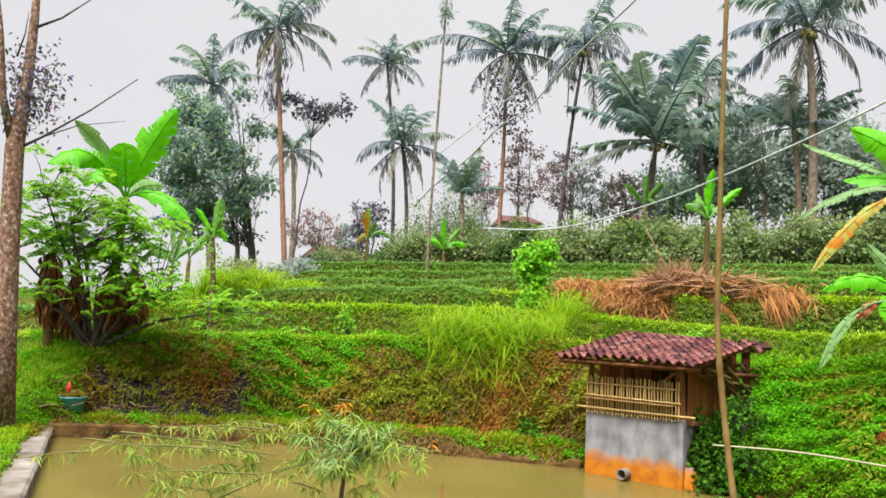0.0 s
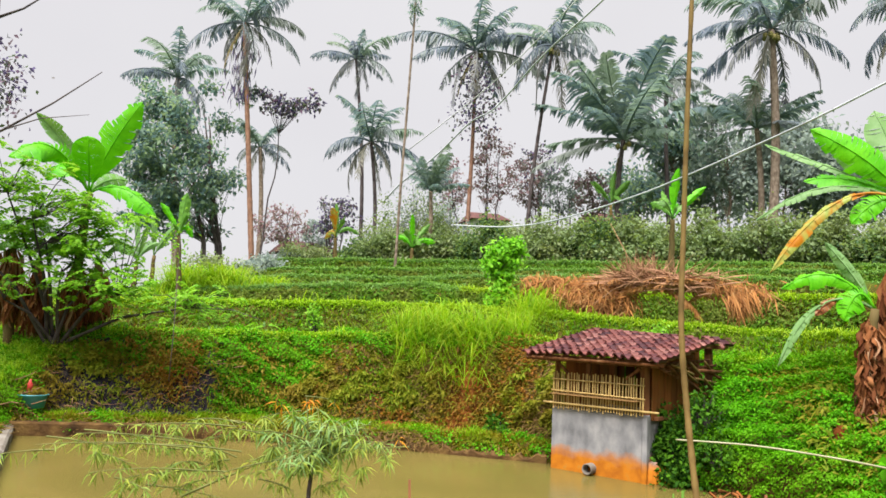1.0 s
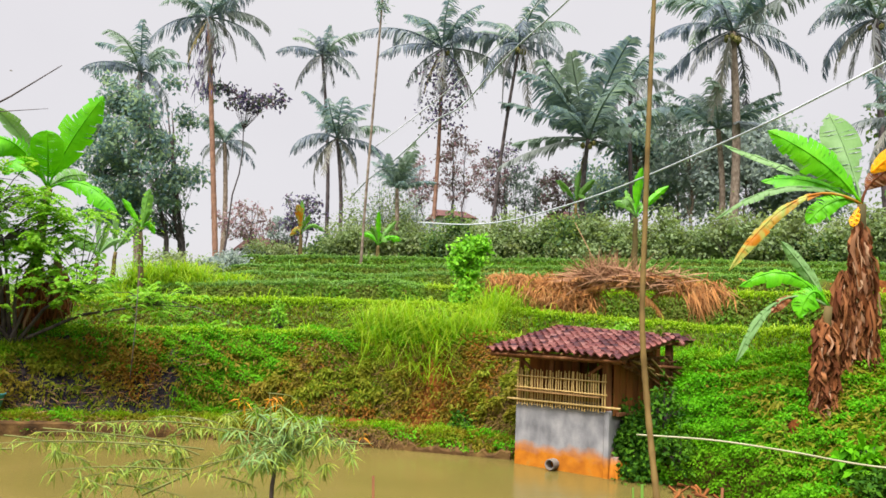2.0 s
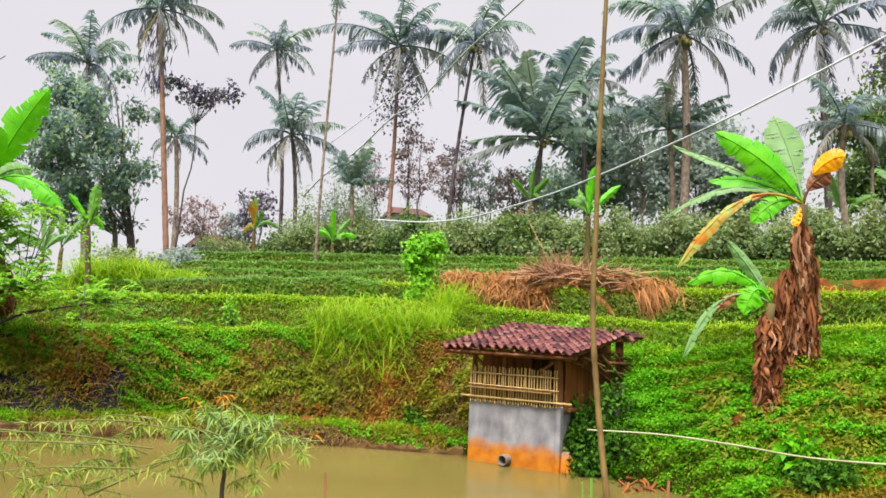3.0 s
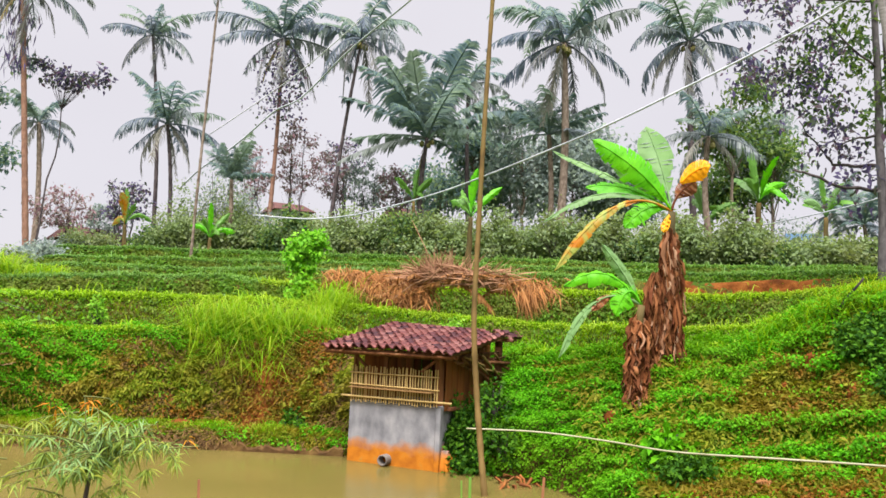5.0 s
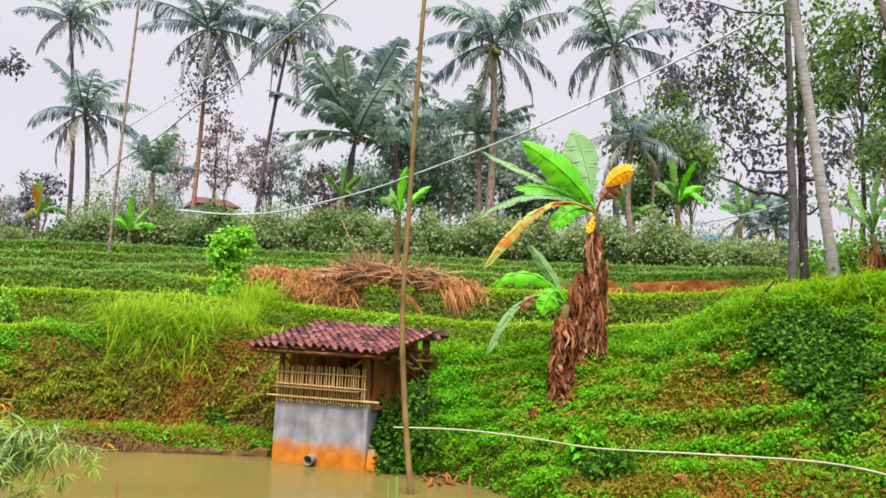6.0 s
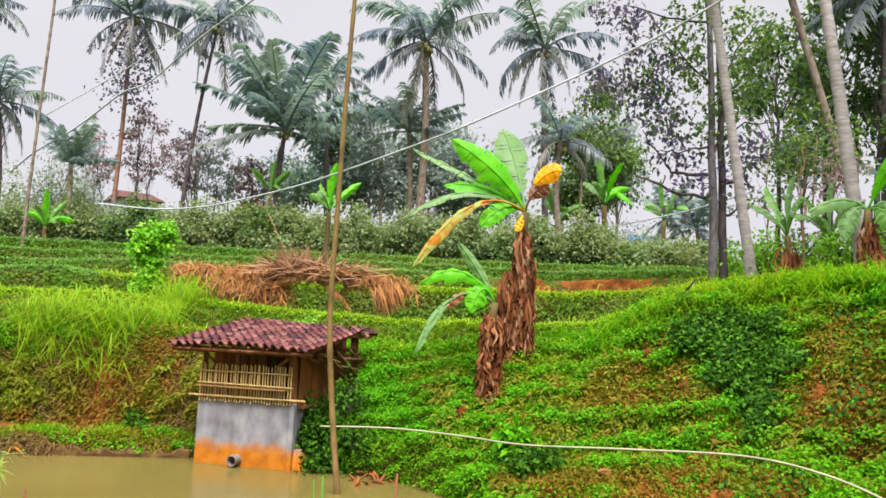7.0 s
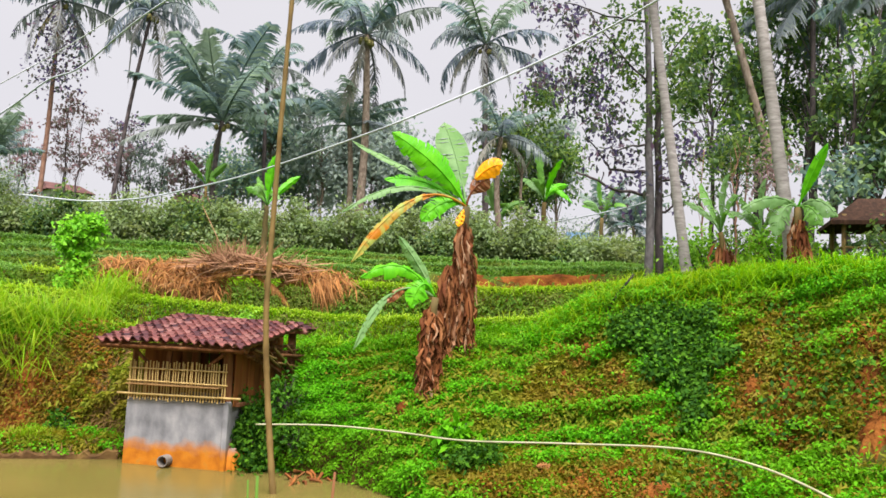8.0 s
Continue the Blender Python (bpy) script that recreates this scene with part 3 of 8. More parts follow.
# ---- ground cover ----
def scatter(count, x0, x1, y0, y1, keep):
    """Random ground points, more of them where the ground is steep, thinned by keep(x, y, steep)."""
    got = []
    total = 0
    for _ in range(60):
        x, y = rng.uniform(x0, x1, 60000), rng.uniform(y0, y1, 60000)
        az = np.degrees(np.arctan2(x, y))
        ok = (az > -34) & (az < 66) & (np.hypot(x, y) < 37)
        x, y = x[ok], y[ok]
        sx, sy = lookup(T_SX, x, y), lookup(T_SY, x, y)
        steep = np.hypot(sx, sy)
        w = keep(x, y, steep) * np.sqrt(1 + steep ** 2) / 2.6
        ok = (rng.uniform(size=len(x)) < w) & (lookup(T_HEIGHT, x, y) > 0.02)
        got.append(np.stack([x, y, sx, sy], 1)[ok])
        total += ok.sum()
        if total >= count:
            break
    g = np.concatenate(got)[:count]
    p = np.stack([g[:, 0], g[:, 1], lookup(T_HEIGHT, g[:, 0], g[:, 1]) - 0.01], 1)
    nrm = unit(np.stack([-g[:, 2], -g[:, 3], np.ones(len(g))], 1))
    return p, nrm


def lump(x, y, cx, cy, rx, ry, soft=0.5):
    d = np.hypot((x - cx) / rx, (y - cy) / ry)
    return smooth_step(1 + soft, 1 - soft, d)


BARE = [(1.2, 15.7, 0.7, 0.5), (-0.3, 15.6, 0.35, 0.4), (9.35, 6.75, 0.14, 0.12), (9.57, 6.78, 0.12, 0.1), (9.52, 6.42, 0.14, 0.13), (9.17, 6.27, 0.28, 0.26), (8.95, 6.65, 0.16, 0.14), (9.76, 5.53, 0.2, 0.14),
        (9.36, 5.38, 0.26, 0.2), (9.05, 5.05, 0.35, 0.28), (7.15, 6.62, 0.42, 0.2), (6.85, 7.5, 0.36, 0.2), (8.3, 9.12, 0.1, 0.1), (8.3, 8.3, 0.13, 0.12), (5.93, 10.56, 0.12, 0.09), (7.85, 9.1, 0.11, 0.1)]

# zones on the face of the mound: centre, reach along the ground, reach in height
OLIVE_ZONES = [(5.9, 8.9, 0.5, 0.55, 0.3), (6.5, 9.4, 0.85, 0.35, 0.3), (7.85, 9.05, 1.45, 0.7, 0.42), (8.35, 8.35, 1.5, 0.45, 0.5), (7.0, 7.1, 0.5, 0.9, 0.28), (6.3, 8.1, 0.42, 0.6, 0.25), (7.6, 6.4, 0.65, 0.6, 0.25), (9.15, 6.3, 1.6, 0.6, 0.7), (9.5, 6.6, 2.3, 0.45, 0.55), (9.35, 5.6, 1.7, 0.6, 0.7), (9.7, 5.5, 2.4, 0.4, 0.5), (7.3, 9.7, 1.35, 0.3, 0.25)]
BROWN_ZONES = [(8.38, 8.4, 1.45, 0.42, 0.42), (9.15, 6.28, 1.5, 0.65, 0.55), (9.3, 5.6, 1.6, 0.55, 0.45), (9.5, 6.55, 2.3, 0.38, 0.45), (9.75, 5.5, 2.4, 0.3, 0.3), (7.9, 9.0, 1.4, 0.3, 0.25), (7.0, 7.1, 0.5, 0.7, 0.22), (7.5, 6.3, 0.62, 0.4, 0.2), (6.2, 8.1, 0.4, 0.3, 0.2), (8.15, 9.15, 1.9, 0.2, 0.2)]
IVY_ZONES = [(8.6, 7.2, 1.1, 0.3, 0.25), (8.78, 8.5, 2.35, 0.3, 0.28), (9.22, 7.15, 1.85, 0.25, 0.35), (9.0, 7.85, 2.4, 0.55, 0.5), (8.95, 7.75, 1.85, 0.5, 0.5), (8.8, 7.4, 1.35, 0.36, 0.36)]


def face_zone(zones, x, y, seed, depth=1.3):
    z = lookup(T_HEIGHT, x, y)
    out = np.zeros(np.shape(x))
    for cx, cy, cz, rh, rz in zones:
        out = np.maximum(out, smooth_step(1.45, 0.55, np.hypot(np.hypot(x - cx, y - cy) / rh, (z - cz) / rz)))
    return np.clip(out * (1 + depth * waves(x, y, 4.0, seed)), 0, 1)


def bare(x, y):
    out = np.zeros(np.shape(x))
    for cx, cy, rx, ry in BARE:
        out = np.maximum(out, lump(x, y, cx, cy, rx, ry))
    return np.clip(out * (1.0 + 0.7 * waves(x, y, 6, 77)), 0, 0.98)


def main_bank(x, y):
    return lookup(T_BANK[0], x, y) + lip_wander(0, x, y)


def hollow(x, y):
    """The hollow of painted shade under the left end of the bank."""
    d = main_bank(x, y)
    return smooth_step(-7.15, -6.9, x) * smooth_step(-3.4, -4.4, x) * smooth_step(-0.4, -0.52, d) * smooth_step(-1.45, -1.25, d)


def cover(name, label, me):
    tagged(new(name, me), label, "ground cover", kind="stuff")


def shoulder(x, y):
    """Bright creepers on the shoulder of the left bank, below its lip."""
    d = main_bank(x, y)
    return smooth_step(-7.4, -6.8, x) * smooth_step(-1.2, -2.2, x) * smooth_step(-0.62, -0.45, d) * smooth_step(-0.06, -0.14, d) * np.clip(0.9 + 1.2 * waves(x, y, 2.6, 42), 0, 1)


def lush_zone(x, y, steep):
    d = main_bank(x, y)
    right = smooth_step(3.4, 4.6, x)
    near = smooth_step(1.8, 0.6, d)
    dry = np.maximum(face_zone(OLIVE_ZONES, x, y, 41), 0.25 * np.clip(0.3 + 1.6 * waves(x, y, 1.6, 41), 0, 1) * smooth_step(5.9, 7.0, x) * smooth_step(0.0, -0.6, d))
    left = smooth_step(3.6, 2.4, x) * smooth_step(-1.0, -0.25, d) * smooth_step(0.9, 0.3, d) * np.clip(0.1 + 2.4 * waves(x, y, 1.2, 43), 0.0, 0.7)
    left = np.maximum(left, smooth_step(3.6, 2.4, x) * smooth_step(-0.2, -0.05, d) * smooth_step(0.5, 0.2, d) * 0.6)
    left = np.maximum(left, lump(x, y, -3.6, 16.4, 1.5, 0.55) * np.clip(0.75 + 1.5 * waves(x, y, 2.2, 44), 0, 1))
    left = np.maximum(left, 1.3 * shoulder(x, y))
    left = np.maximum(left, lump(x, y, -7.9, 15.8, 0.9, 0.8))
    low = smooth_step(3.6, 2.4, x) * smooth_step(-1.0, -1.6, d) * smooth_step(-2.6, -2.0, d) * np.clip(0.15 + 1.8 * waves(x, y, 2.0, 48), 0.0, 0.55)
    return (right * near + 0.75 * left * (1 - hollow(x, y)) + low) * (1 - 0.88 * dry) * (1 - np.clip(bare(x, y), 0, 0.95)) * (1 - 0.45 * face_zone(IVY_ZONES, x, y, 66, 3.2))


p, nrm = scatter(200000, -9, 14, 3.2, 19, lush_zone)
tuft = np.clip(0.35 + waves(p[:, 0] + p[:, 2] * 0.6, p[:, 1] + p[:, 2], 7.0, 71) * 2.0, 0, 1)[:, None]
d = unit(nrm * 0.3 + rand_dirs(len(p)) * 0.8 + np.array([0, -0.3, -0.1]))
cover("creeping_plants", "dense bright green creeping leaves on the steep bank", leaf_mesh("creeping_plants", LUSH, leaf_arrays(p + nrm * rng.uniform(0, 0.05, (len(p), 1)) + nrm * tuft * rng.uniform(0.04, 0.16, (len(p), 1)) * (1 + 0.8 * smooth_step(6.5, 8.0, p[:, 0:1])), d, nrm + np.array([0, 0, 0.5]) + rand_dirs(len(p)) * 0.35, rng.uniform(0.035, 0.075, len(p)), rng.uniform(0.022, 0.046, len(p)))))


def rusty(x, y):
    """Where the left bank shows red-brown weeds."""
    return np.clip((lump(x, y, 1.5, 15.45, 1.0, 0.65) + 0.8 * lump(x, y, -0.4, 15.7, 0.5, 0.5) + 0.6 * lump(x, y, -1.6, 16.1, 0.8, 0.5) + 0.6 * lump(x, y, -5.0, 16.5, 0.7, 0.4)) * (0.8 + 1.4 * waves(x, y, 3.0, 49)), 0, 1)


def mixed_zone(x, y, steep):
    d = main_bank(x, y)
    left = smooth_step(4.2, 3.2, x) * smooth_step(-7.3, -6.9, x) * (1 - 0.6 * rusty(x, y)) * (1 - 0.8 * lump(x, y, -3.6, 16.4, 1.5, 0.55)) * (1 - 0.92 * shoulder(x, y))
    right_dry = smooth_step(5.4, 6.0, x) * np.maximum(0.12, face_zone(OLIVE_ZONES, x, y, 41)) * (1 - 0.85 * face_zone(BROWN_ZONES, x, y, 45)) * (1 - 0.9 * face_zone(IVY_ZONES, x, y, 66, 1.2))
    band = np.maximum(smooth_step(-3.2, -2.2, d), smooth_step(5.5, 6.5, x)) * smooth_step(-0.06, -0.2, d)
    return (left + 1.9 * right_dry) * band * (1 - np.clip(bare(x, y), 0, 0.9)) * (1 - 0.86 * hollow(x, y))


p, nrm = scatter(115000, -9, 12, 3.2, 18, mixed_zone)
tuft = np.clip(0.35 + waves(p[:, 0] + p[:, 2] * 0.6, p[:, 1] + p[:, 2], 8.0, 72) * 2.2, 0, 1)[:, None]
d = unit(nrm * 0.45 + rand_dirs(len(p)) * 0.6 + np.array([0, -0.15, -0.35]))
cover("bank_plants", "olive and brownish low weeds over the earth bank", leaf_mesh("bank_plants", MIXED_BANK, leaf_arrays(p + nrm * rng.uniform(0, 0.05, (len(p), 1)) + nrm * tuft * smooth_step(0.3, 0.8, p[:, 2:3]) * smooth_step(-0.1, -0.5, main_bank(p[:, 0], p[:, 1]))[:, None] * (0.45 + 0.55 * smooth_step(5.0, 3.5, p[:, 0:1])) * rng.uniform(0.1, 0.26, (len(p), 1)), d, nrm + rand_dirs(len(p)) * 0.5, rng.uniform(0.07, 0.17, len(p)), rng.uniform(0.02, 0.05, len(p)))))
p, nrm = scatter(15000, -9, 12, 3.2, 18, lambda x, y, s: mixed_zone(x, y, s) * smooth_step(0.4, 1.0, s) * smooth_step(4.5, 3.5, x) * np.clip(0.35 + 1.8 * waves(x, y, 1.4, 47), 0.05, 1))
d = unit(nrm * 0.35 + rand_dirs(len(p)) * 0.6 + np.array([0, -0.1, -0.55]))
cover("dry_stems", "brown dry stems and dead leaves hanging on the bank", leaf_mesh("dry_stems", DRY_STEM, leaf_arrays(p + nrm * rng.uniform(0.02, 0.1, (len(p), 1)), d, nrm, rng.uniform(0.10, 0.26, len(p)), rng.uniform(0.008, 0.025, len(p)))))

p, nrm = scatter(14500, 5, 12, 3.2, 12, lambda x, y, s: face_zone(BROWN_ZONES, x, y, 45, 1.4) * (1 - 0.8 * np.clip(bare(x, y), 0, 1)))
d = unit(nrm * 0.5 + rand_dirs(len(p)) * 0.7 + np.array([0, -0.2, -0.2]))
cover("withered_plants", "withered orange-brown weeds on the face of the mound", leaf_mesh("withered_plants", BROWN_LEAF, leaf_arrays(p + nrm * rng.uniform(0, 0.16, (len(p), 1)), d, nrm + rand_dirs(len(p)) * 0.5, rng.uniform(0.035, 0.09, len(p)), rng.uniform(0.018, 0.045, len(p)))))

p, nrm = scatter(11000, -7, 3.5, 13, 18, lambda x, y, s: rusty(x, y) * smooth_step(0.3, 0.8, s) * (1 - 0.7 * np.clip(bare(x, y), 0, 1)))
d = unit(nrm * 0.45 + rand_dirs(len(p)) * 0.6 + np.array([0, -0.15, -0.35]))
cover("withered_plants", "withered red-brown weeds on the earth bank", leaf_mesh("withered_plants", BROWN_LEAF, leaf_arrays(p + nrm * rng.uniform(0, 0.2, (len(p), 1)), d, nrm + rand_dirs(len(p)) * 0.5, rng.uniform(0.05, 0.14, len(p)), rng.uniform(0.016, 0.045, len(p)))))


def ivy_zone(x, y, steep):
    return np.clip(0.85 * face_zone(IVY_ZONES, x, y, 66, 3.2) + 0.8 * lump(x, y, 4.35, 12.9, 0.4, 0.7) + 0.05 * face_zone(OLIVE_ZONES[6:10], x, y, 67) + 0.7 * lump(x, y, 6.2, 8.9, 0.35, 0.3), 0, 1)


p, nrm = scatter(10500, 3.6, 11, 4, 14, ivy_zone)
d = unit(nrm * 0.3 + rand_dirs(len(p)) * 0.8 + np.array([-0.1, -0.2, -0.15]))
cover("creeper", "dark green broad-leaved creeper on the mound", leaf_mesh("creeper", DARK_IVY, leaf_arrays(p + nrm * rng.uniform(0.1, 0.33, (len(p), 1)), d, nrm + rand_dirs(len(p)) * 0.6, rng.uniform(0.05, 0.105, len(p)), rng.uniform(0.035, 0.07, len(p)))))


def dug(x, y):
    """The freshly dug strip on the terrace."""
    return smooth_step(0.75, 0.4, polyline_distance(x, y, [(11.3, 19.2), (12.6, 17.75), (14.6, 15.1)], False)[0])


def turf_zone(x, y, steep):
    r = np.hypot(x, y)
    d = main_bank(x, y)
    fade = np.clip((15.0 / np.maximum(r, 9)) ** 1.7, 0, 1)
    return fade * (0.55 + 0.45 * smooth_step(-0.1, 0.2, d)) * (1 - 0.8 * np.clip(bare(x, y), 0, 1)) * np.where((d < -0.1) & (x > -7) & (y > 9) & (steep > 0.8), 0.1, 1) * smooth_step(23, 20, r) * (1 - 0.97 * dug(x, y))


p, nrm = scatter(150000, -13, 15, 5, 23, turf_zone)
h = rng.uniform(0.05, 0.15, len(p)) * (1 + 0.4 * waves(p[:, 0], p[:, 1], 1.3, 51))
cover("grass", "short bright green grass on the terraces", blade_mesh("grass", TURF, p, rand_dirs(len(p), 0.1) + np.array([0, -0.4, 0]), h, rng.uniform(0.014, 0.026, len(p)), rng.uniform(0.6, 1.5, len(p))))

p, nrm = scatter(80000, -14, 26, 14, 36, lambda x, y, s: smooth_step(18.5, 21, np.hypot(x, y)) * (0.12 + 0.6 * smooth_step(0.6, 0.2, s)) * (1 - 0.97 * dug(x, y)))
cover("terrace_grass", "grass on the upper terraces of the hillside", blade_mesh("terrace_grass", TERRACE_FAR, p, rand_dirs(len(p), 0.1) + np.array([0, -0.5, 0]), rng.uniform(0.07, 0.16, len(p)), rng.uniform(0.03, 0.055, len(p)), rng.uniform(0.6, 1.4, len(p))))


def lip_zone(x, y, steep):
    out = np.zeros(x.shape)
    for k in range(len(BANKS)):
        dd = lookup(T_BANK[k], x, y) + lip_wander(k, x, y)
        out = np.maximum(out, smooth_step(-0.1, -0.02, dd) * smooth_step(0.2, 0.1, dd) * (1.0 if k < 2 else 0.8))
    return out * (1 - 0.97 * dug(x, y))


p, nrm = scatter(75000, -12, 26, 6, 35, lip_zone)
out = nrm * np.array([1, 1, 0]) + rand_dirs(len(p), 0.1) * 0.35
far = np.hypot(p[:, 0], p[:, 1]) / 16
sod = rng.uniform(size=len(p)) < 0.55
# rims past about 21 m from the viewer take the hazed grass colour
for near, name, label, mat in ((True, "lip_turf", "close turf on the rims of the nearer terraces, skylight put into its colour", LIT_GRASS), (False, "far_lip_turf", "pale close turf on the rims of the upper terraces", TERRACE_FAR)):
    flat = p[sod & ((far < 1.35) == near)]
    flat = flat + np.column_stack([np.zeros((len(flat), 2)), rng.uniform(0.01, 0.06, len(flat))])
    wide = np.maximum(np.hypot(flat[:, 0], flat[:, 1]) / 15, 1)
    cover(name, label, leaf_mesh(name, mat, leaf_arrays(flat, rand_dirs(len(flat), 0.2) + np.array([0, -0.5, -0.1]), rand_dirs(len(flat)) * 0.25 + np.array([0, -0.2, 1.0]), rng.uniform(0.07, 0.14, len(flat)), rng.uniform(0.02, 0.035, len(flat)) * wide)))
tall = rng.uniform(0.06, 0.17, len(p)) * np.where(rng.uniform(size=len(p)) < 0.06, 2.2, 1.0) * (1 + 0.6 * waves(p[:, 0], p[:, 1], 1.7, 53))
for near, name, label, mat in ((True, "overhanging_grass", "long yellow-green grass hanging over the terrace edges", LIT_GRASS), (False, "far_overhanging_grass", "short pale grass along the upper terrace edges", TERRACE_FAR)):
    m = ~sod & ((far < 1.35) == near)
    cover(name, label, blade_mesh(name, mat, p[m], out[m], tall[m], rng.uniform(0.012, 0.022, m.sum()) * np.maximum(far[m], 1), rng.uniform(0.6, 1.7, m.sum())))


def riser_zone(x, y, steep):
    out = np.zeros(x.shape)
    for k in range(1, len(BANKS)):
        dense = 0.3 if k == 1 else 1.0
        dd = lookup(T_BANK[k], x, y) + lip_wander(k, x, y)
        out = np.maximum(out, dense * smooth_step(-BANKS[k][0] - 0.15, -BANKS[k][0], dd) * smooth_step(-0.03, -0.1, dd))
    return out * smooth_step(0.2, 0.6, steep) * (1 - 0.97 * dug(x, y))


p, nrm = scatter(60000, -12, 24, 9, 35, riser_zone)
far = np.maximum(np.hypot(p[:, 0], p[:, 1]) / 17, 0.9)
d = unit(nrm * 0.4 + rand_dirs(len(p)) * 0.7 + np.array([0, -0.2, -0.2]))
cover("riser_plants", "low green weeds covering the terrace risers", leaf_mesh("riser_plants", RISER_SHADED, leaf_arrays(p + nrm * rng.uniform(0, 0.1, (len(p), 1)), d, nrm + rand_dirs(len(p)) * 0.5, rng.uniform(0.06, 0.13, len(p)) * far, rng.uniform(0.025, 0.06, len(p)) * far)))


def tussock(name, label, spots, count, h0, h1, mat, spread, width=0.02, bend=(0.3, 1.0), lift=0.0):
    ps = []
    for cx, cy, r in spots:
        a, q = rng.uniform(0, 6.28, count), np.sqrt(rng.uniform(0, 1, count)) * r
        ps.append(np.stack([cx + q * np.cos(a), cy + q * np.sin(a)], 1))
    xy = np.concatenate(ps)
    p = np.column_stack([xy, lookup(T_HEIGHT, xy[:, 0], xy[:, 1]) + lift])
    ob = new(name, blade_mesh(name, mat, p, rand_dirs(len(p), 0.1) + np.array([0.0, -0.25, 0]), rng.uniform(h0, h1, len(p)), rng.uniform(0.6, 1.2, len(p)) * width, rng.uniform(*bend, len(p))))
    tagged(ob, label, "grass", kind="stuff")


tussock("tall_grass", "tall arching yellow-green grass on the bank beside the hut", [(0.5, 16.8, 0.5), (0.9, 16.6, 0.6), (1.5, 16.5, 0.6), (2.1, 16.7, 0.5), (1.2, 16.1, 0.4), (2.5, 17.4, 0.4), (0.7, 17.6, 0.5), (-0.1, 17.1, 0.4), (3.0, 18.2, 0.5)], 230, 0.3, 1.15, TALL_GRASS, 0.5, 0.022, (0.6, 2.0))
tussock("hillock_grass", "shaggy grass on a hillock at the terrace end", [(-7.6, 24.2, 0.8), (-6.9, 24.9, 0.9), (-6.1, 25.1, 0.9), (-5.3, 25.3, 0.8), (-4.7, 25.4, 0.6)], 330, 0.25, 0.85, TALL_GRASS, 1.0, 0.035, (0.6, 2.0))
tussock("hillock_tuft", "tall shaggy grass tuft on the top of the hillock", [(-6.7, 25.3, 0.5), (-6.0, 25.4, 0.45), (-7.3, 24.9, 0.4)], 300, 0.6, 1.5, TALL_GRASS, 1.0, 0.035, (0.5, 1.9))
tussock("mound_grass", "long fresh grass along the top of the mound", [(9.6, 9.3, 0.5), (10.0, 8.6, 0.5), (10.3, 7.8, 0.5), (10.7, 6.9, 0.6), (11.2, 6.0, 0.6), (11.6, 7.6, 0.7), (11.0, 8.8, 0.6), (12.4, 7.0, 0.7), (12.6, 8.8, 0.7), (12.0, 5.0, 0.6), (9.2, 9.9, 0.4), (9.9, 9.0, 0.4), (10.4, 7.2, 0.4), (10.7, 6.2, 0.4)], 420, 0.12, 0.48, TURF, 0.5, 0.015, (0.6, 1.7))
tussock("mound_fringe", "long arching grass hanging over the brow of the mound", [(8.3, 9.95, 0.35), (8.8, 9.45, 0.35), (9.15, 8.9, 0.35), (9.5, 8.3, 0.35), (9.8, 7.7, 0.35), (10.05, 7.1, 0.35), (10.3, 6.4, 0.35), (10.5, 5.7, 0.35)], 130, 0.25, 0.6, TURF, 0.5, 0.014, (1.0, 2.0))
# rim-bright blades make up for daylight the shrub above keeps off
tussock("slope_grass", "lightened grass on the slope beside the banana grove", [(-7.4, 15.9, 0.5), (-7.9, 16.2, 0.5), (-7.2, 16.3, 0.4), (-8.4, 16.0, 0.6), (-8.9, 15.4, 0.6), (-7.6, 15.5, 0.5), (-8.1, 15.2, 0.5)], 900, 0.1, 0.26, LIT_GRASS, 0.4, 0.018, (0.5, 1.4))
tussock("pond_weeds", "low grass along the water's edge", [(-6.5, 15.2, 0.3), (-5.7, 15.3, 0.3), (-4.9, 15.4, 0.3), (-4.0, 15.6, 0.35), (-3.0, 15.5, 0.3), (-2.0, 15.4, 0.3), (-1.0, 15.2, 0.3), (0.2, 15.0, 0.3), (1.2, 14.6, 0.3)], 330, 0.08, 0.24, TURF, 0.3, 0.016)

# rough grass on the near bank where the viewer stands
xy = np.column_stack([rng.uniform(-7, 8, 26000), rng.uniform(-8, 3.6, 26000)])
p = np.column_stack([xy, height(xy[:, 0], xy[:, 1])])
p = p[p[:, 2] > 0.1]
cover("near_grass", "rough grass on the near bank of the pond", blade_mesh("near_grass", TURF, p, rand_dirs(len(p), 0.1), rng.uniform(0.05, 0.16, len(p)), rng.uniform(0.012, 0.03, len(p)), rng.uniform(0.6, 1.5, len(p))))


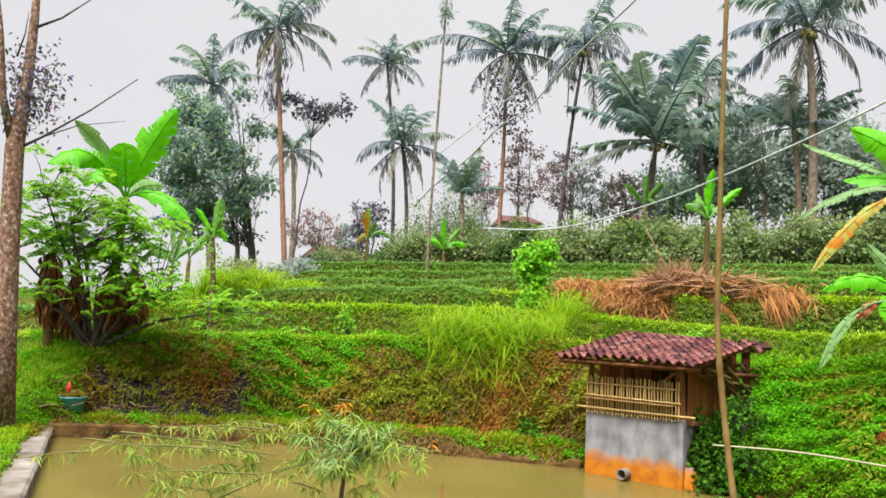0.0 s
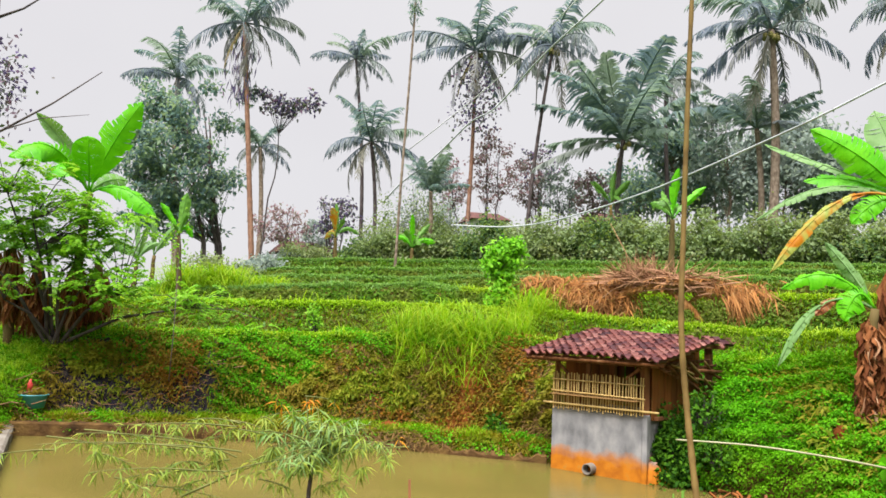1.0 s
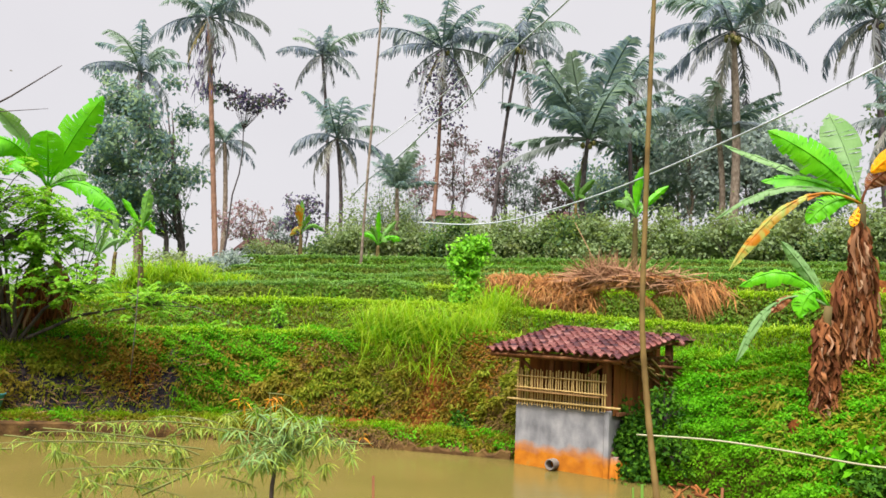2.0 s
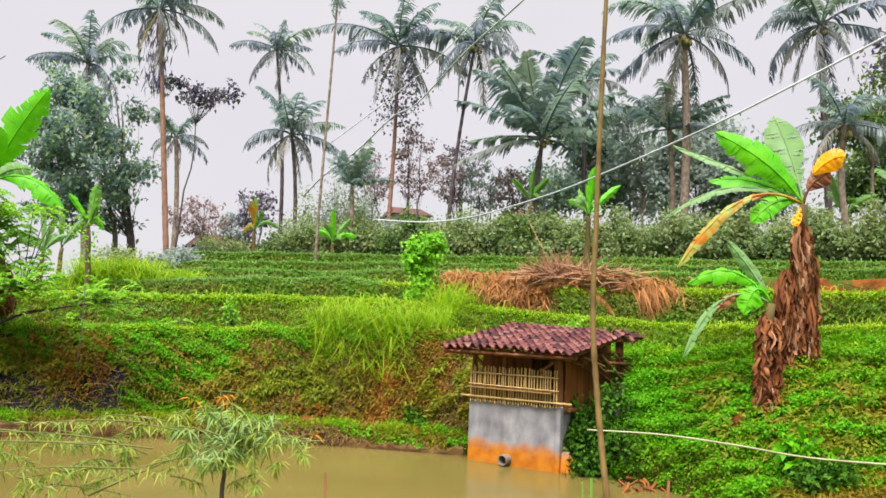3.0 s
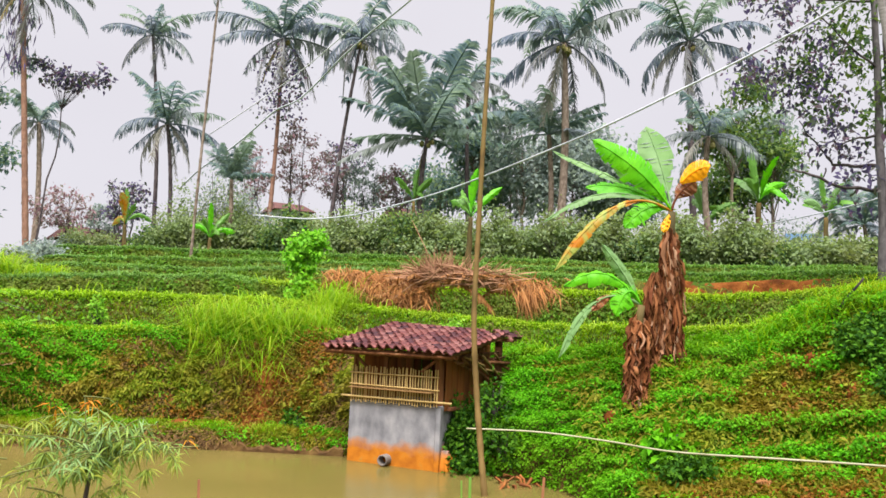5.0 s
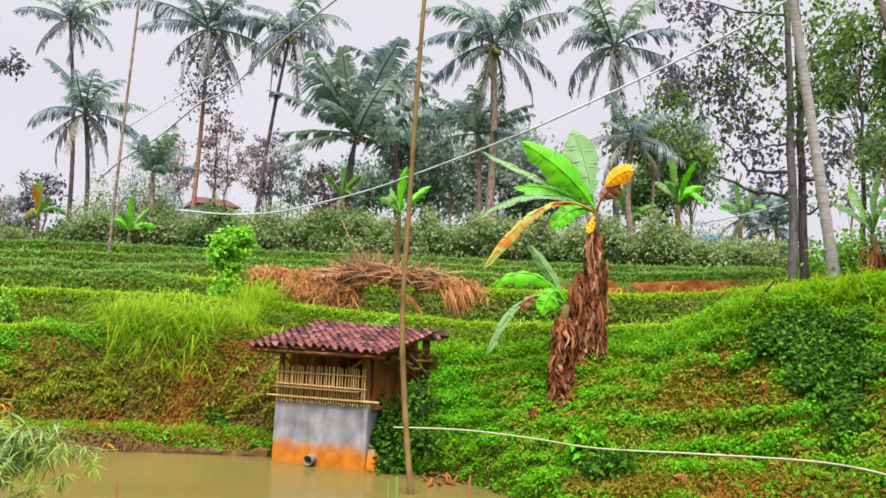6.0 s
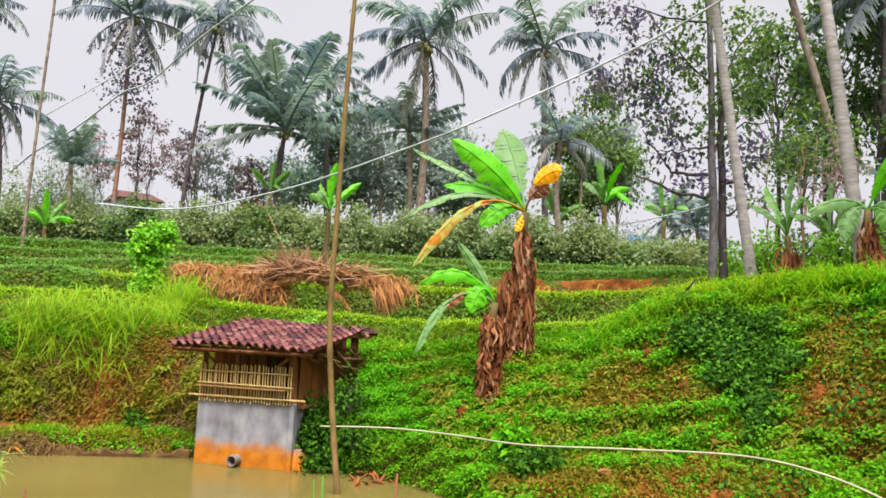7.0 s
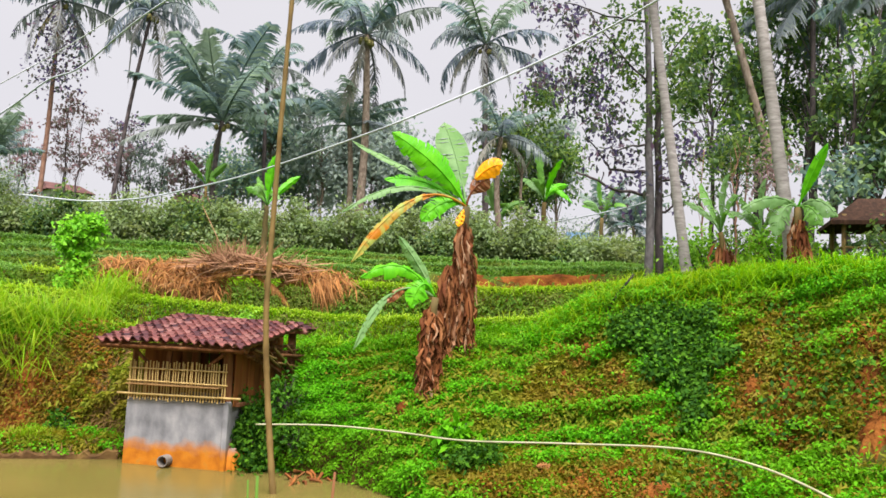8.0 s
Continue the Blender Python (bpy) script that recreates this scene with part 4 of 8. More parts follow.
# ---- pond edging ----
def strip(name, label, a, c, width, z0, z1, mat, seg=24, rough=0.02):
    """A low wall between two plan points, with uneven edges."""
    a, c = Vector((*a, 0)), Vector((*c, 0))
    d = (c - a).normalized()
    s = Vector((-d.y, d.x, 0)) * width / 2
    verts, faces = [], []
    for k in range(seg + 1):
        p = a.lerp(c, k / seg)
        j = [random.uniform(-rough, rough) for _ in range(4)]
        prof = [p - s + Vector((0, 0, z0)), p - s * (1 + j[0]) + Vector((0, 0, z1 - 0.03 + j[1])), p - s * 0.8 + Vector((0, 0, z1 + j[1])), p + s * 0.8 + Vector((0, 0, z1 + j[2])),
                p + s * (1 + j[3]) + Vector((0, 0, z1 - 0.03 + j[2])), p + s + Vector((0, 0, z0))]
        verts += prof
    for k in range(seg):
        for q in range(5):
            faces.append((k * 6 + q, (k + 1) * 6 + q, (k + 1) * 6 + q + 1, k * 6 + q + 1))
    faces += [tuple(range(6)), tuple(seg * 6 + q for q in reversed(range(6)))]
    tagged(new(name, mesh_of(name, verts, faces, mat)), label, "wall", kind="structure")


strip("wall_west", "weathered grey concrete coping along the pond", (-2.95, 4.6), (-7.38, 14.75), 0.42, -0.7, 0.2, MOSSY, 40)
strip("wall_north", "low earth-stained brick edging of the pond", (-7.3, 14.62), (-3.6, 15.14), 0.26, -0.7, 0.25, EARTH, 30, 0.008)
strip("wall_north_low", "muddy clay rim at the water's edge", (-3.6, 15.12), (0.1, 14.62), 0.22, -0.7, 0.12, EARTH, 40, 0.025)
strip("wall_north_rim", "muddy clay rim at the water's edge", (0.1, 14.62), (2.5, 13.8), 0.24, -0.7, 0.12, EARTH, 30, 0.06)

# ---- the hut over the pond ----
hut = thing("pond_hut", (2.48, 13.36, 0), "small concrete and bamboo hut with a tiled roof in the pond", "hut", rz=math.degrees(math.atan2(-0.664, 0.7477)))


def wall_mesh(name, x0, x1, y0, y1, z0, z1, mat, top_wave=0.0, n=10):
    """A slab with an uneven top edge."""
    verts, faces = [], []
    along_x = (x1 - x0) > (y1 - y0)
    for k in range(n + 1):
        t = k / n
        zt = z1 + random.uniform(-top_wave, top_wave)
        if along_x:
            x = x0 + (x1 - x0) * t
            verts += [(x, y0, z0), (x, y0, zt - 0.012), (x, y0 + 0.012, zt), (x, y1 - 0.012, zt), (x, y1, zt - 0.012), (x, y1, z0)]
        else:
            y = y0 + (y1 - y0) * t
            verts += [(x1, y, z0), (x1, y, zt - 0.012), (x1 - 0.012, y, zt), (x0 + 0.012, y, zt), (x0, y, zt - 0.012), (x0, y, z0)]
    for k in range(n):
        for q in range(5):
            faces.append((k * 6 + q, (k + 1) * 6 + q, (k + 1) * 6 + q + 1, k * 6 + q + 1))
    faces += [tuple(range(6)), tuple(n * 6 + q for q in reversed(range(6)))]
    return mesh_of(name, verts, faces, mat)


part("front_wall", wall_mesh("front_wall", 0.0, 1.7, 0.0, 0.1, -0.65, 1.03, CONCRETE, 0.006), hut, "grey cement plaster with an orange clay stain below")
part("side_wall", wall_mesh("side_wall", 1.602, 1.7, 0.1, 1.0, -0.65, 0.99, CONCRETE, 0.02), hut, "grey cement plaster with an orange clay stain below")
part("side_wall", wall_mesh("side_wall", 0.0, 0.098, 0.1, 2.0, -0.65, 0.98, CONCRETE, 0.02), hut)
part("corner_pier", Build().box(Matrix.Translation((1.69, 0.03, 0.2)), (0.09, 0.12, 1.7), 0.012).mesh("corner_pier", CONCRETE), hut)
footing = Build()
for k in range(9):
    footing.tube([(1.72 + 0.05 * k, 0.1 + 0.05 * k, -0.4), (1.73 + 0.035 * k, 0.12 + 0.05 * k, 0.32 - 0.022 * k + 0.03 * math.sin(k * 1.7))], [0.15, 0.06], 7)
part("footing", footing.mesh("footing", CONCRETE, True), hut, "eroded orange clay footing")
part("floor_slab", Build().box(Matrix.Translation((0.85, 1.05, 0.93)), (1.5, 1.8, 0.08)).mesh("floor_slab", MOSSY), hut)
for u, v, z0, z1 in ((0.06, 0.05, 0.98, 1.86), (0.62, 0.06, 0.98, 1.84), (1.66, 0.06, 0.98, 1.86), (0.08, 2.02, 0.4, 2.16), (1.86, 2.2, 0.3, 2.12), (1.2, 2.05, 0.9, 2.12)):
    a, c = Vector((u, v, z0)), Vector((u + random.uniform(-0.03, 0.03), v + random.uniform(-0.02, 0.02), z1))
    wide = 0.13 if v > 2.1 else 0.11 if u > 1.6 else 0.075
    part("post", Build().box(Matrix.Translation((a + c) / 2) @ (c - a).to_track_quat("Z", "Y").to_matrix().to_4x4(), (wide, wide, (c - a).length), 0.008).mesh("post", OLD_WOOD), hut)


def beam(parent, name, a, c, wide, mat, deep=None, label=""):
    a, c = Vector(a), Vector(c)
    me = Build().box(Matrix.Translation((a + c) / 2) @ (c - a).to_track_quat("Z", "Y").to_matrix().to_4x4(), (wide, deep or wide, (c - a).length), 0.006).mesh(name, mat)
    return part(name, me, parent, label)


def cane(parent, name, a, c, r, mat, label=""):
    """A length of bamboo with swollen nodes."""
    a, c = Vector(a), Vector(c)
    n = max(4, int((c - a).length / 0.14))
    pts = [a.lerp(c, k / n) for k in range(n + 1)]
    return part(name, Build().tube(pts, [r * (1.18 if k % 3 == 1 else 1.0) for k in range(n + 1)], 7).mesh(name, mat, True), parent, label)


beam(hut, "beam", (-0.3, -0.02, 1.83), (1.95, -0.02, 1.83), 0.07, OLD_WOOD)
beam(hut, "beam", (-0.35, -0.3, 1.86), (1.9, -0.3, 1.88), 0.05, OLD_WOOD, 0.09)
beam(hut, "beam", (-0.3, 2.04, 2.18), (2.2, 2.06, 2.14), 0.07, OLD_WOOD)
beam(hut, "beam", (-0.28, 1.0, 2.0), (2.05, 1.0, 1.98), 0.06, OLD_WOOD)
for a, c in (((0.12, -0.06, 1.78), (0.36, -0.03, 1.56)), ((1.62, -0.06, 1.78), (1.36, -0.03, 1.58)), ((1.8, 0.1, 1.84), (1.86, 0.85, 1.62)), ((1.78, 0.5, 1.9), (2.05, -0.2, 1.84))):
    beam(hut, "brace", a, c, 0.045, OLD_WOOD)
for k in range(8):
    beam(hut, "side_board", (1.735 + random.uniform(-0.006, 0.006), 0.24 + k * 0.245, 0.97 - 0.03 * random.random()), (1.735, 0.24 + k * 0.245, 1.83 + 0.03 * k), 0.225, BOARD, 0.018)
for k in range(8):
    beam(hut, "back_board", (0.2 + k * 0.205, 2.1, 0.95), (0.2 + k * 0.205, 2.1, 2.08), 0.19, BOARD, 0.018)
for k in range(5):
    beam(hut, "inner_board", (0.16, 0.4 + k * 0.34, 1.0), (0.16, 0.4 + k * 0.34, 1.84), 0.3, BOARD, 0.018)
for a, c, r in (((1.92, 0.3, 1.84), (2.02, 1.75, 1.3), 0.022), ((1.98, 0.7, 1.9), (1.95, 2.1, 1.25), 0.018), ((1.86, 1.2, 1.92), (2.12, 2.3, 1.55), 0.024), ((1.9, 0.2, 1.74), (1.98, 2.2, 1.82), 0.02), ((2.02, 1.3, 1.75), (2.08, 2.35, 1.7), 0.03)):
    cane(hut, "loose_stick", a, c, r, OLD_WOOD)

for a, c, w in (((1.9, 1.75, -0.4), (1.9, 1.75, 0.98), 0.11), ((1.82, 0.1, 1.0), (1.82, 1.9, 0.98), 0.06), ((1.84, 0.1, 1.84), (1.9, 2.1, 1.9), 0.05)):
    beam(hut, "flank_post", a, c, w, OLD_WOOD)
for a, c, r in (((1.98, 0.5, 1.86), (2.05, 1.2, 1.55), 0.02), ((2.0, 1.0, 1.88), (2.08, 1.9, 1.4), 0.024), ((2.05, 1.5, 1.9), (2.0, 2.2, 1.62), 0.02), ((1.95, 0.35, 1.86), (2.1, 0.9, 1.7), 0.018), ((2.02, 1.2, 1.62), (2.06, 2.25, 1.5), 0.018)):
    cane(hut, "loose_stick", a, c, r, BAMBOO_POLE)

fence = new("bamboo_screen")
fence.parent = hut
tagged(fence, "pale split-bamboo screen")
slat_mesh = Build().tube([(0, 0, 0), (0.003, 0, 0.17), (-0.002, 0, 0.38), (0.002, 0, 0.60)], [0.012, 0.0135, 0.012, 0.011], 5).mesh("slat", BAMBOO_DRY)
for k in range(34):
    part("slat", slat_mesh, fence, m=pose(0.05 + k * 0.049 + random.uniform(-0.005, 0.005), -0.055 + random.uniform(-0.006, 0.006), 1.02 + random.uniform(-0.02, 0.025), random.uniform(-1.5, 1.5), random.uniform(-1.6, 1.6), random.uniform(0, 90)))
for z, u0, u1, r in ((1.10, -0.13, 1.95, 0.017), (1.31, 0.02, 1.72, 0.011), (1.5, 0.02, 1.71, 0.011)):
    cane(fence, "rail", (u0, -0.085, z), (u1, -0.085, z + random.uniform(-0.01, 0.015)), r, BAMBOO_DRY)

beam(fence, "backing_mat", (0.06, 0.03, 1.26), (1.62, 0.03, 1.26), 0.44, MAT_WEAVE, 0.02, "yellow-brown woven bamboo mat behind the slats")

pipe = Build()
ring = 14
for y, r in ((0.0, 0.09), (-0.16, 0.092), (-0.175, 0.085), (-0.16, 0.07), (0.0, 0.065)):
    pipe.v += [Vector((0.77 + r * math.cos(6.2832 * k / ring), y, 0.10 + r * math.sin(6.2832 * k / ring))) for k in range(ring)]
for q in range(4):
    for k in range(ring):
        pipe.f.append((q * ring + k, q * ring + (k + 1) % ring, (q + 1) * ring + (k + 1) % ring, (q + 1) * ring + k))
part("outlet_pipe", pipe.mesh("outlet_pipe", MOSSY, True), hut, "dirty grey outlet pipe")


def roof_z(u, v):
    return 1.925 + 0.15 * (v + 0.42) - 0.045 * max(u - 1.2, 0) * max(v, 0) / 2 + 0.025 * math.sin(u * 2.1 + v)


roof = part("roof", Build().tube([(-0.32, -0.38, roof_z(-0.32, -0.38) - 0.05), (2.1, -0.38, roof_z(2.1, -0.38) - 0.05)], 0.022, 7).mesh("roof", OLD_WOOD), hut, "low lean-to roof of old red clay tiles")
for k in range(8):
    u = -0.28 + k * 0.335
    cane(roof, "rafter", (u, -0.42, roof_z(u, -0.42) - 0.035), (u, 2.35, roof_z(u, 2.35) - 0.035), 0.02, OLD_WOOD)
tile_v, tile_f = [], []
for y, lift in ((0.0, 0.008), (-0.27, 0.058)):
    for q in range(7):
        t = q / 6
        z = 0.036 * math.sin(t * 2 * math.pi) + lift
        tile_v += [(-0.09 + 0.178 * t, y, z), (-0.09 + 0.178 * t, y, z - 0.022)]
for q in range(6):
    a = q * 2
    tile_f += [(a, a + 14, a + 16, a + 2), (a + 1, a + 3, a + 17, a + 15), (a + 14, a + 15, a + 17, a + 16), (a, a + 2, a + 3, a + 1)]
tile_mesh = mesh_of("tile", tile_v, tile_f, TILE, False)
for row in range(12):
    for col in range(16):
        u, v = -0.28 + col * 0.155, -0.18 + row * 0.222
        if v > 1.9 and u > 1.7 and (row + col) % 3 == 0:
            continue
        slip = 0.04 if random.random() < 0.16 else 0.0
        tilt = math.degrees(math.atan(0.15)) + 2.2
        part("tile", tile_mesh, roof, m=pose(u + random.uniform(-0.006, 0.006), v - slip + random.uniform(-0.012, 0.012), roof_z(u, v) + random.uniform(0, 0.008), tilt, random.uniform(-2, 2), random.uniform(-2.5, 2.5)))
for u, v, rz in ((2.22, 2.25, 20), (2.3, 2.0, -14), (2.28, 1.75, 8)):
    part("tile", tile_mesh, roof, m=pose(u, v, roof_z(u, v) - 0.03, 8, 14, rz))

# ---- poles, pipe and cables ----


def bamboo_pole(label, pts, r0, r1, mat, step=0.32):
    base = Vector(pts[0])
    ob = thing("bamboo_pole", base, label, "pole", "bamboo poles")
    curve, out, radii = [Vector(p) - base for p in pts], [], []
    total = sum((c - a).length for a, c in zip(curve[:-1], curve[1:]))
    n = int(total / (step / 3))
    for k in range(n + 1):
        t = k / n * (len(curve) - 1)
        i = min(int(t), len(curve) - 2)
        p0, p1, p2, p3 = curve[max(i - 1, 0)], curve[i], curve[i + 1], curve[min(i + 2, len(curve) - 1)]
        s = t - i
        out.append(0.5 * ((2 * p1) + (p2 - p0) * s + (2 * p0 - 5 * p1 + 4 * p2 - p3) * s * s + (3 * p1 - p0 - 3 * p2 + p3) * s ** 3))
        radii.append((r0 + (r1 - r0) * k / n) * (1.15 if k % 3 == 0 else 1.0))
    part("culm", Build().tube(out, radii, 9).mesh("culm", mat, True), ob)
    return ob


pole = bamboo_pole("long bare bamboo pole leaning out of the pond water", [(3.98, 10.46, -0.19), (3.93, 10.48, 0.09), (3.82, 10.63, 1.38), (3.74, 10.66, 2.5), (3.75, 10.65, 3.81), (3.74, 10.55, 5.3), (3.75, 10.44, 7.14), (3.77, 10.33, 8.64)], 0.047, 0.028, BAMBOO_POLE)
far_pole = bamboo_pole("tall thin bamboo pole on the upper terrace with a dry tuft", [(-0.72, 29.99, 4.41), (-0.66, 29.99, 7.28), (-0.54, 30, 11.12), (-0.43, 30, 14.71), (-0.41, 30, 16)], 0.055, 0.035, BARK)
count = 160
p = np.array([(-0.43, 30, 14.83)]) - np.array(far_pole.matrix_basis.translation) + rng.normal(size=(count, 3)) * np.array([0.12, 0.12, 0.28])
tagged(part("tuft", leaf_mesh("tuft", TREE_DARK, leaf_arrays(p, rand_dirs(count) + np.array([0, 0, -0.8]), rand_dirs(count), rng.uniform(0.15, 0.35, count), rng.uniform(0.03, 0.06, count))), far_pole, "dark withered leaf tuft"), kind="stuff")


def line_thing(name, label, category, pts, r0, r1, mat, sides=7, group=""):
    base = Vector(pts[0])
    ob = tagged(new(name), label, category, group)
    ob.location = base
    curve, out = [Vector(p) - base for p in pts], []
    for i in range(len(curve) - 1):
        p0, p1, p2, p3 = curve[max(i - 1, 0)], curve[i], curve[i + 1], curve[min(i + 2, len(curve) - 1)]
        for q in range(8):
            s = q / 8
            out.append(0.5 * ((2 * p1) + (p2 - p0) * s + (2 * p0 - 5 * p1 + 4 * p2 - p3) * s * s + (3 * p1 - p0 - 3 * p2 + p3) * s ** 3))
    out.append(curve[-1])
    n = len(out)
    part("line", Build().tube(out, [r0 + (r1 - r0) * k / (n - 1) for k in range(n)], sides).mesh("line", mat, True), ob)
    return ob


line_thing("water_pipe", "long white plastic water pipe lying along the green bank", "pipe", [(4.02, 11.62, 0.78), (4.86, 10.86, 0.84), (5.47, 9.89, 0.86), (5.91, 8.81, 0.88), (6.58, 7.56, 1), (7.16, 6.29, 1.11), (7.2, 5.28, 1.09), (7.07, 4.41, 0.96), (6.93, 3.86, 0.81)], 0.0125, 0.0125, PVC)
line_thing("hanging_hose", "white hose hanging in a long sag over the terraces", "hose", [(1.65, 32.96, 6.55), (3.57, 30.79, 6.3), (4.89, 28.08, 6.23), (5.71, 25.37, 6.27), (6.42, 22.09, 6.31), (6.71, 18.84, 6.29), (6.89, 14.99, 6.25), (6.93, 12.17, 6.22), (8.14, 9.64, 6.96), (8.11, 7.61, 7.1), (7.98, 6.23, 7.26)], 0.03, 0.015, HOSE)
line_thing("cable", "pale cable sagging between the palms", "cable", [(-1.76, 39.83, 8.4), (-0.8, 37.86, 9.13), (0.11, 35.87, 9.5), (1.04, 33.86, 10.01), (2.02, 30.81, 10.5), (2.82, 28.74, 10.59), (3.84, 24.58, 11.15), (4.64, 19.34, 10.96), (4.77, 16.2, 10.69)], 0.04, 0.022, HOSE, 6, "overhead cables")
line_thing("cable", "thin grey cable strung above the palms", "cable", [(-0.54, 41.87, 11.73), (1.91, 35.82, 12.46), (3.4, 30.69, 12.71), (4.87, 24.4, 13.03), (5.22, 21.25, 12.8)], 0.022, 0.016, CABLE, 6, "overhead cables")
line_thing("cable", "thin pale cable strung low between the trees", "cable", [(22.57, 32.98, 7.05), (23.61, 29.74, 7.44), (23.72, 27.06, 7.54), (24.08, 23.98, 7.8), (22.58, 19.73, 7.78)], 0.03, 0.03, HOSE, 6, "overhead cables")

# ---- coconut palms ----


def frond_mesh(name, start, bow, hang, mat, n=64, seed=0, ragged=0.1, leaflet=0.25, blade=0.0115):
    """A frond one metre long, rising at `start` degrees along +x and bowing over: a tapering rib and two rows of leaflets that hang by their weight."""
    r = random.Random(seed)
    down = Vector((0, 0, -1))
    pts, p = [], Vector((0, 0, 0))
    twist = r.uniform(-0.25, 0.25)
    for k in range(n + 1):
        a = radians(max(start - bow * (k / n) ** 1.25, -88))
        pts.append(p.copy())
        p = p + Vector((math.cos(a), twist * (k / n) ** 2, math.sin(a))) / n
    build = Build().tube(pts[::3], [0.014 * (1 - 0.85 * k / (n / 3)) + 0.0025 for k in range(len(pts[::3]))], 4)
    for sgn in (-1, 1):
        lean, full, torn = 0.0, 1.0, False
        for k in range(9, n + 1):
            t = k / n
            if k % 5 == 0:
                lean, full, torn = r.uniform(-0.38, 0.38), r.uniform(0.6, 1.12), r.random() < ragged * 0.5
            if r.random() < ragged * 0.5 or (torn and k % 3):
                continue
            d = (pts[k] - pts[k - 1]).normalized()
            ln = leaflet * full * r.uniform(0.85, 1.1) * min(1.0, 0.45 + 1.6 * t) * (1.0 if t < 0.55 else 1 - 0.62 * ((t - 0.55) / 0.45) ** 1.4)
            out = (Vector((0, sgn, 0)) * 0.8 + d * (0.55 + lean) + down * hang * r.uniform(0.6, 1.3)).normalized()
            over = (out + down * (0.5 + hang)).normalized()
            wd = d * blade
            a = pts[k]
            mid = a + out * ln * 0.5
            tip = mid + over * ln * 0.5
            build.add([a - wd * 0.7, a + wd * 0.7, mid + wd, tip + wd * 0.25, tip - wd * 0.25, mid - wd], [(0, 1, 2, 5), (5, 2, 3, 4)])
    return build.mesh(name, mat)


RISE = (82, 66, 48, 30, 12, -6, -26, -48)
FRONDS = {"mature": {}, "young": {}}
for k, start in enumerate(RISE):
    mat = PALM_YOUNG if start > 40 else (PALM_LEAF if start > -15 else PALM_OLD)
    FRONDS["mature"][start] = [frond_mesh("frond", start, bow, hang * (0.3 if start > 40 else 0.7 if start > 0 else 1.0), mat, seed=10 * k + q, ragged=0.34 if start > 0 else 0.5, leaflet=0.25) for q, (bow, hang) in enumerate(((70, 0.8), (98, 1.1), (52, 1.5)))]
    FRONDS["young"][start] = [frond_mesh("frond", start, bow, hang, PALM_YOUNG if start > 0 else PALM_LEAF, seed=100 + 10 * k + q, ragged=0.15, leaflet=0.27) for q, (bow, hang) in enumerate(((24, 0.15), (40, 0.3)))]
DEAD_FRONDS = [frond_mesh("frond", -58, 26, 1.2, PALM_DRY, seed=k, ragged=0.5) for k in (8, 9)]
NUT = bpy.data.meshes.new("coconut")
bm = bmesh.new()
bmesh.ops.create_icosphere(bm, subdivisions=1, radius=0.13, matrix=Matrix.Diagonal((1, 1, 1.25, 1)))
bm.to_mesh(NUT)
bm.free()
NUT.materials.append(PALM_DRY)


def coconut_palm(label, base, crown, reach, r0=0.17, count=17, style="mature", sway=0.25, nuts=0, dead=2, bark=None, seed=0, lift=0.0, top=74, droop=-48):
    r = random.Random(seed + 100)
    base, crown = Vector(base), Vector(crown)
    foot = base.copy()
    foot.z = ground_z(base.x, base.y) - 0.1
    ob = thing("coconut_palm", foot, label, "palm tree", "coconut palms")
    top_p = crown - foot
    bend = Vector((r.uniform(-1, 1), r.uniform(-1, 1), 0)) * sway
    path, radii = [], []
    n = 36
    for k in range(n + 1):
        t = k / n
        path.append(top_p * t + bend * math.sin(math.pi * t))
        flare = 1.0 + 0.4 * max(0, 1 - t * 12)
        radii.append(r0 * flare * (1 - 0.32 * t) * (1.06 if k % 2 else 0.97))
    part("trunk", Build().tube(path, radii, 10).mesh("trunk", bark or BARK, True), ob)
    length = reach * 1.16
    count = count + 3
    for k in range(count):
        age = k / (count - 1)
        az = k * 137.5 + r.uniform(-26, 26)
        elev = top + (droop - top) * age ** 1.5 + r.uniform(-10, 10)
        start = min(RISE, key=lambda v: abs(v - elev))
        me = r.choice(FRONDS[style][start])
        s = length * r.uniform(0.74, 1.08) * (0.7 if age < 0.1 else 0.86 if age < 0.25 else 1.0 if age < 0.75 else 0.88)
        part("frond", me, ob, m=Matrix.Translation(top_p + Vector((0, 0, lift))) @ pose(0, 0, 0, r.uniform(-14, 14), start - elev, az) @ Matrix.Diagonal((s, s, s, 1)))
    for k in range(dead):
        s = length * r.uniform(0.6, 0.85)
        part("dry_frond", r.choice(DEAD_FRONDS), ob, "withered brown frond", Matrix.Translation(top_p - Vector((0, 0, 0.1))) @ pose(0, 0, 0, 0, 0, r.uniform(0, 360)) @ Matrix.Diagonal((s, s, s, 1)))
    for k in range(nuts):
        a = k * 2.4
        part("coconut", NUT, ob, m=pose(*(top_p + Vector((0.28 * math.cos(a), 0.28 * math.sin(a), -0.22 - 0.12 * (k % 3))))))
    return ob


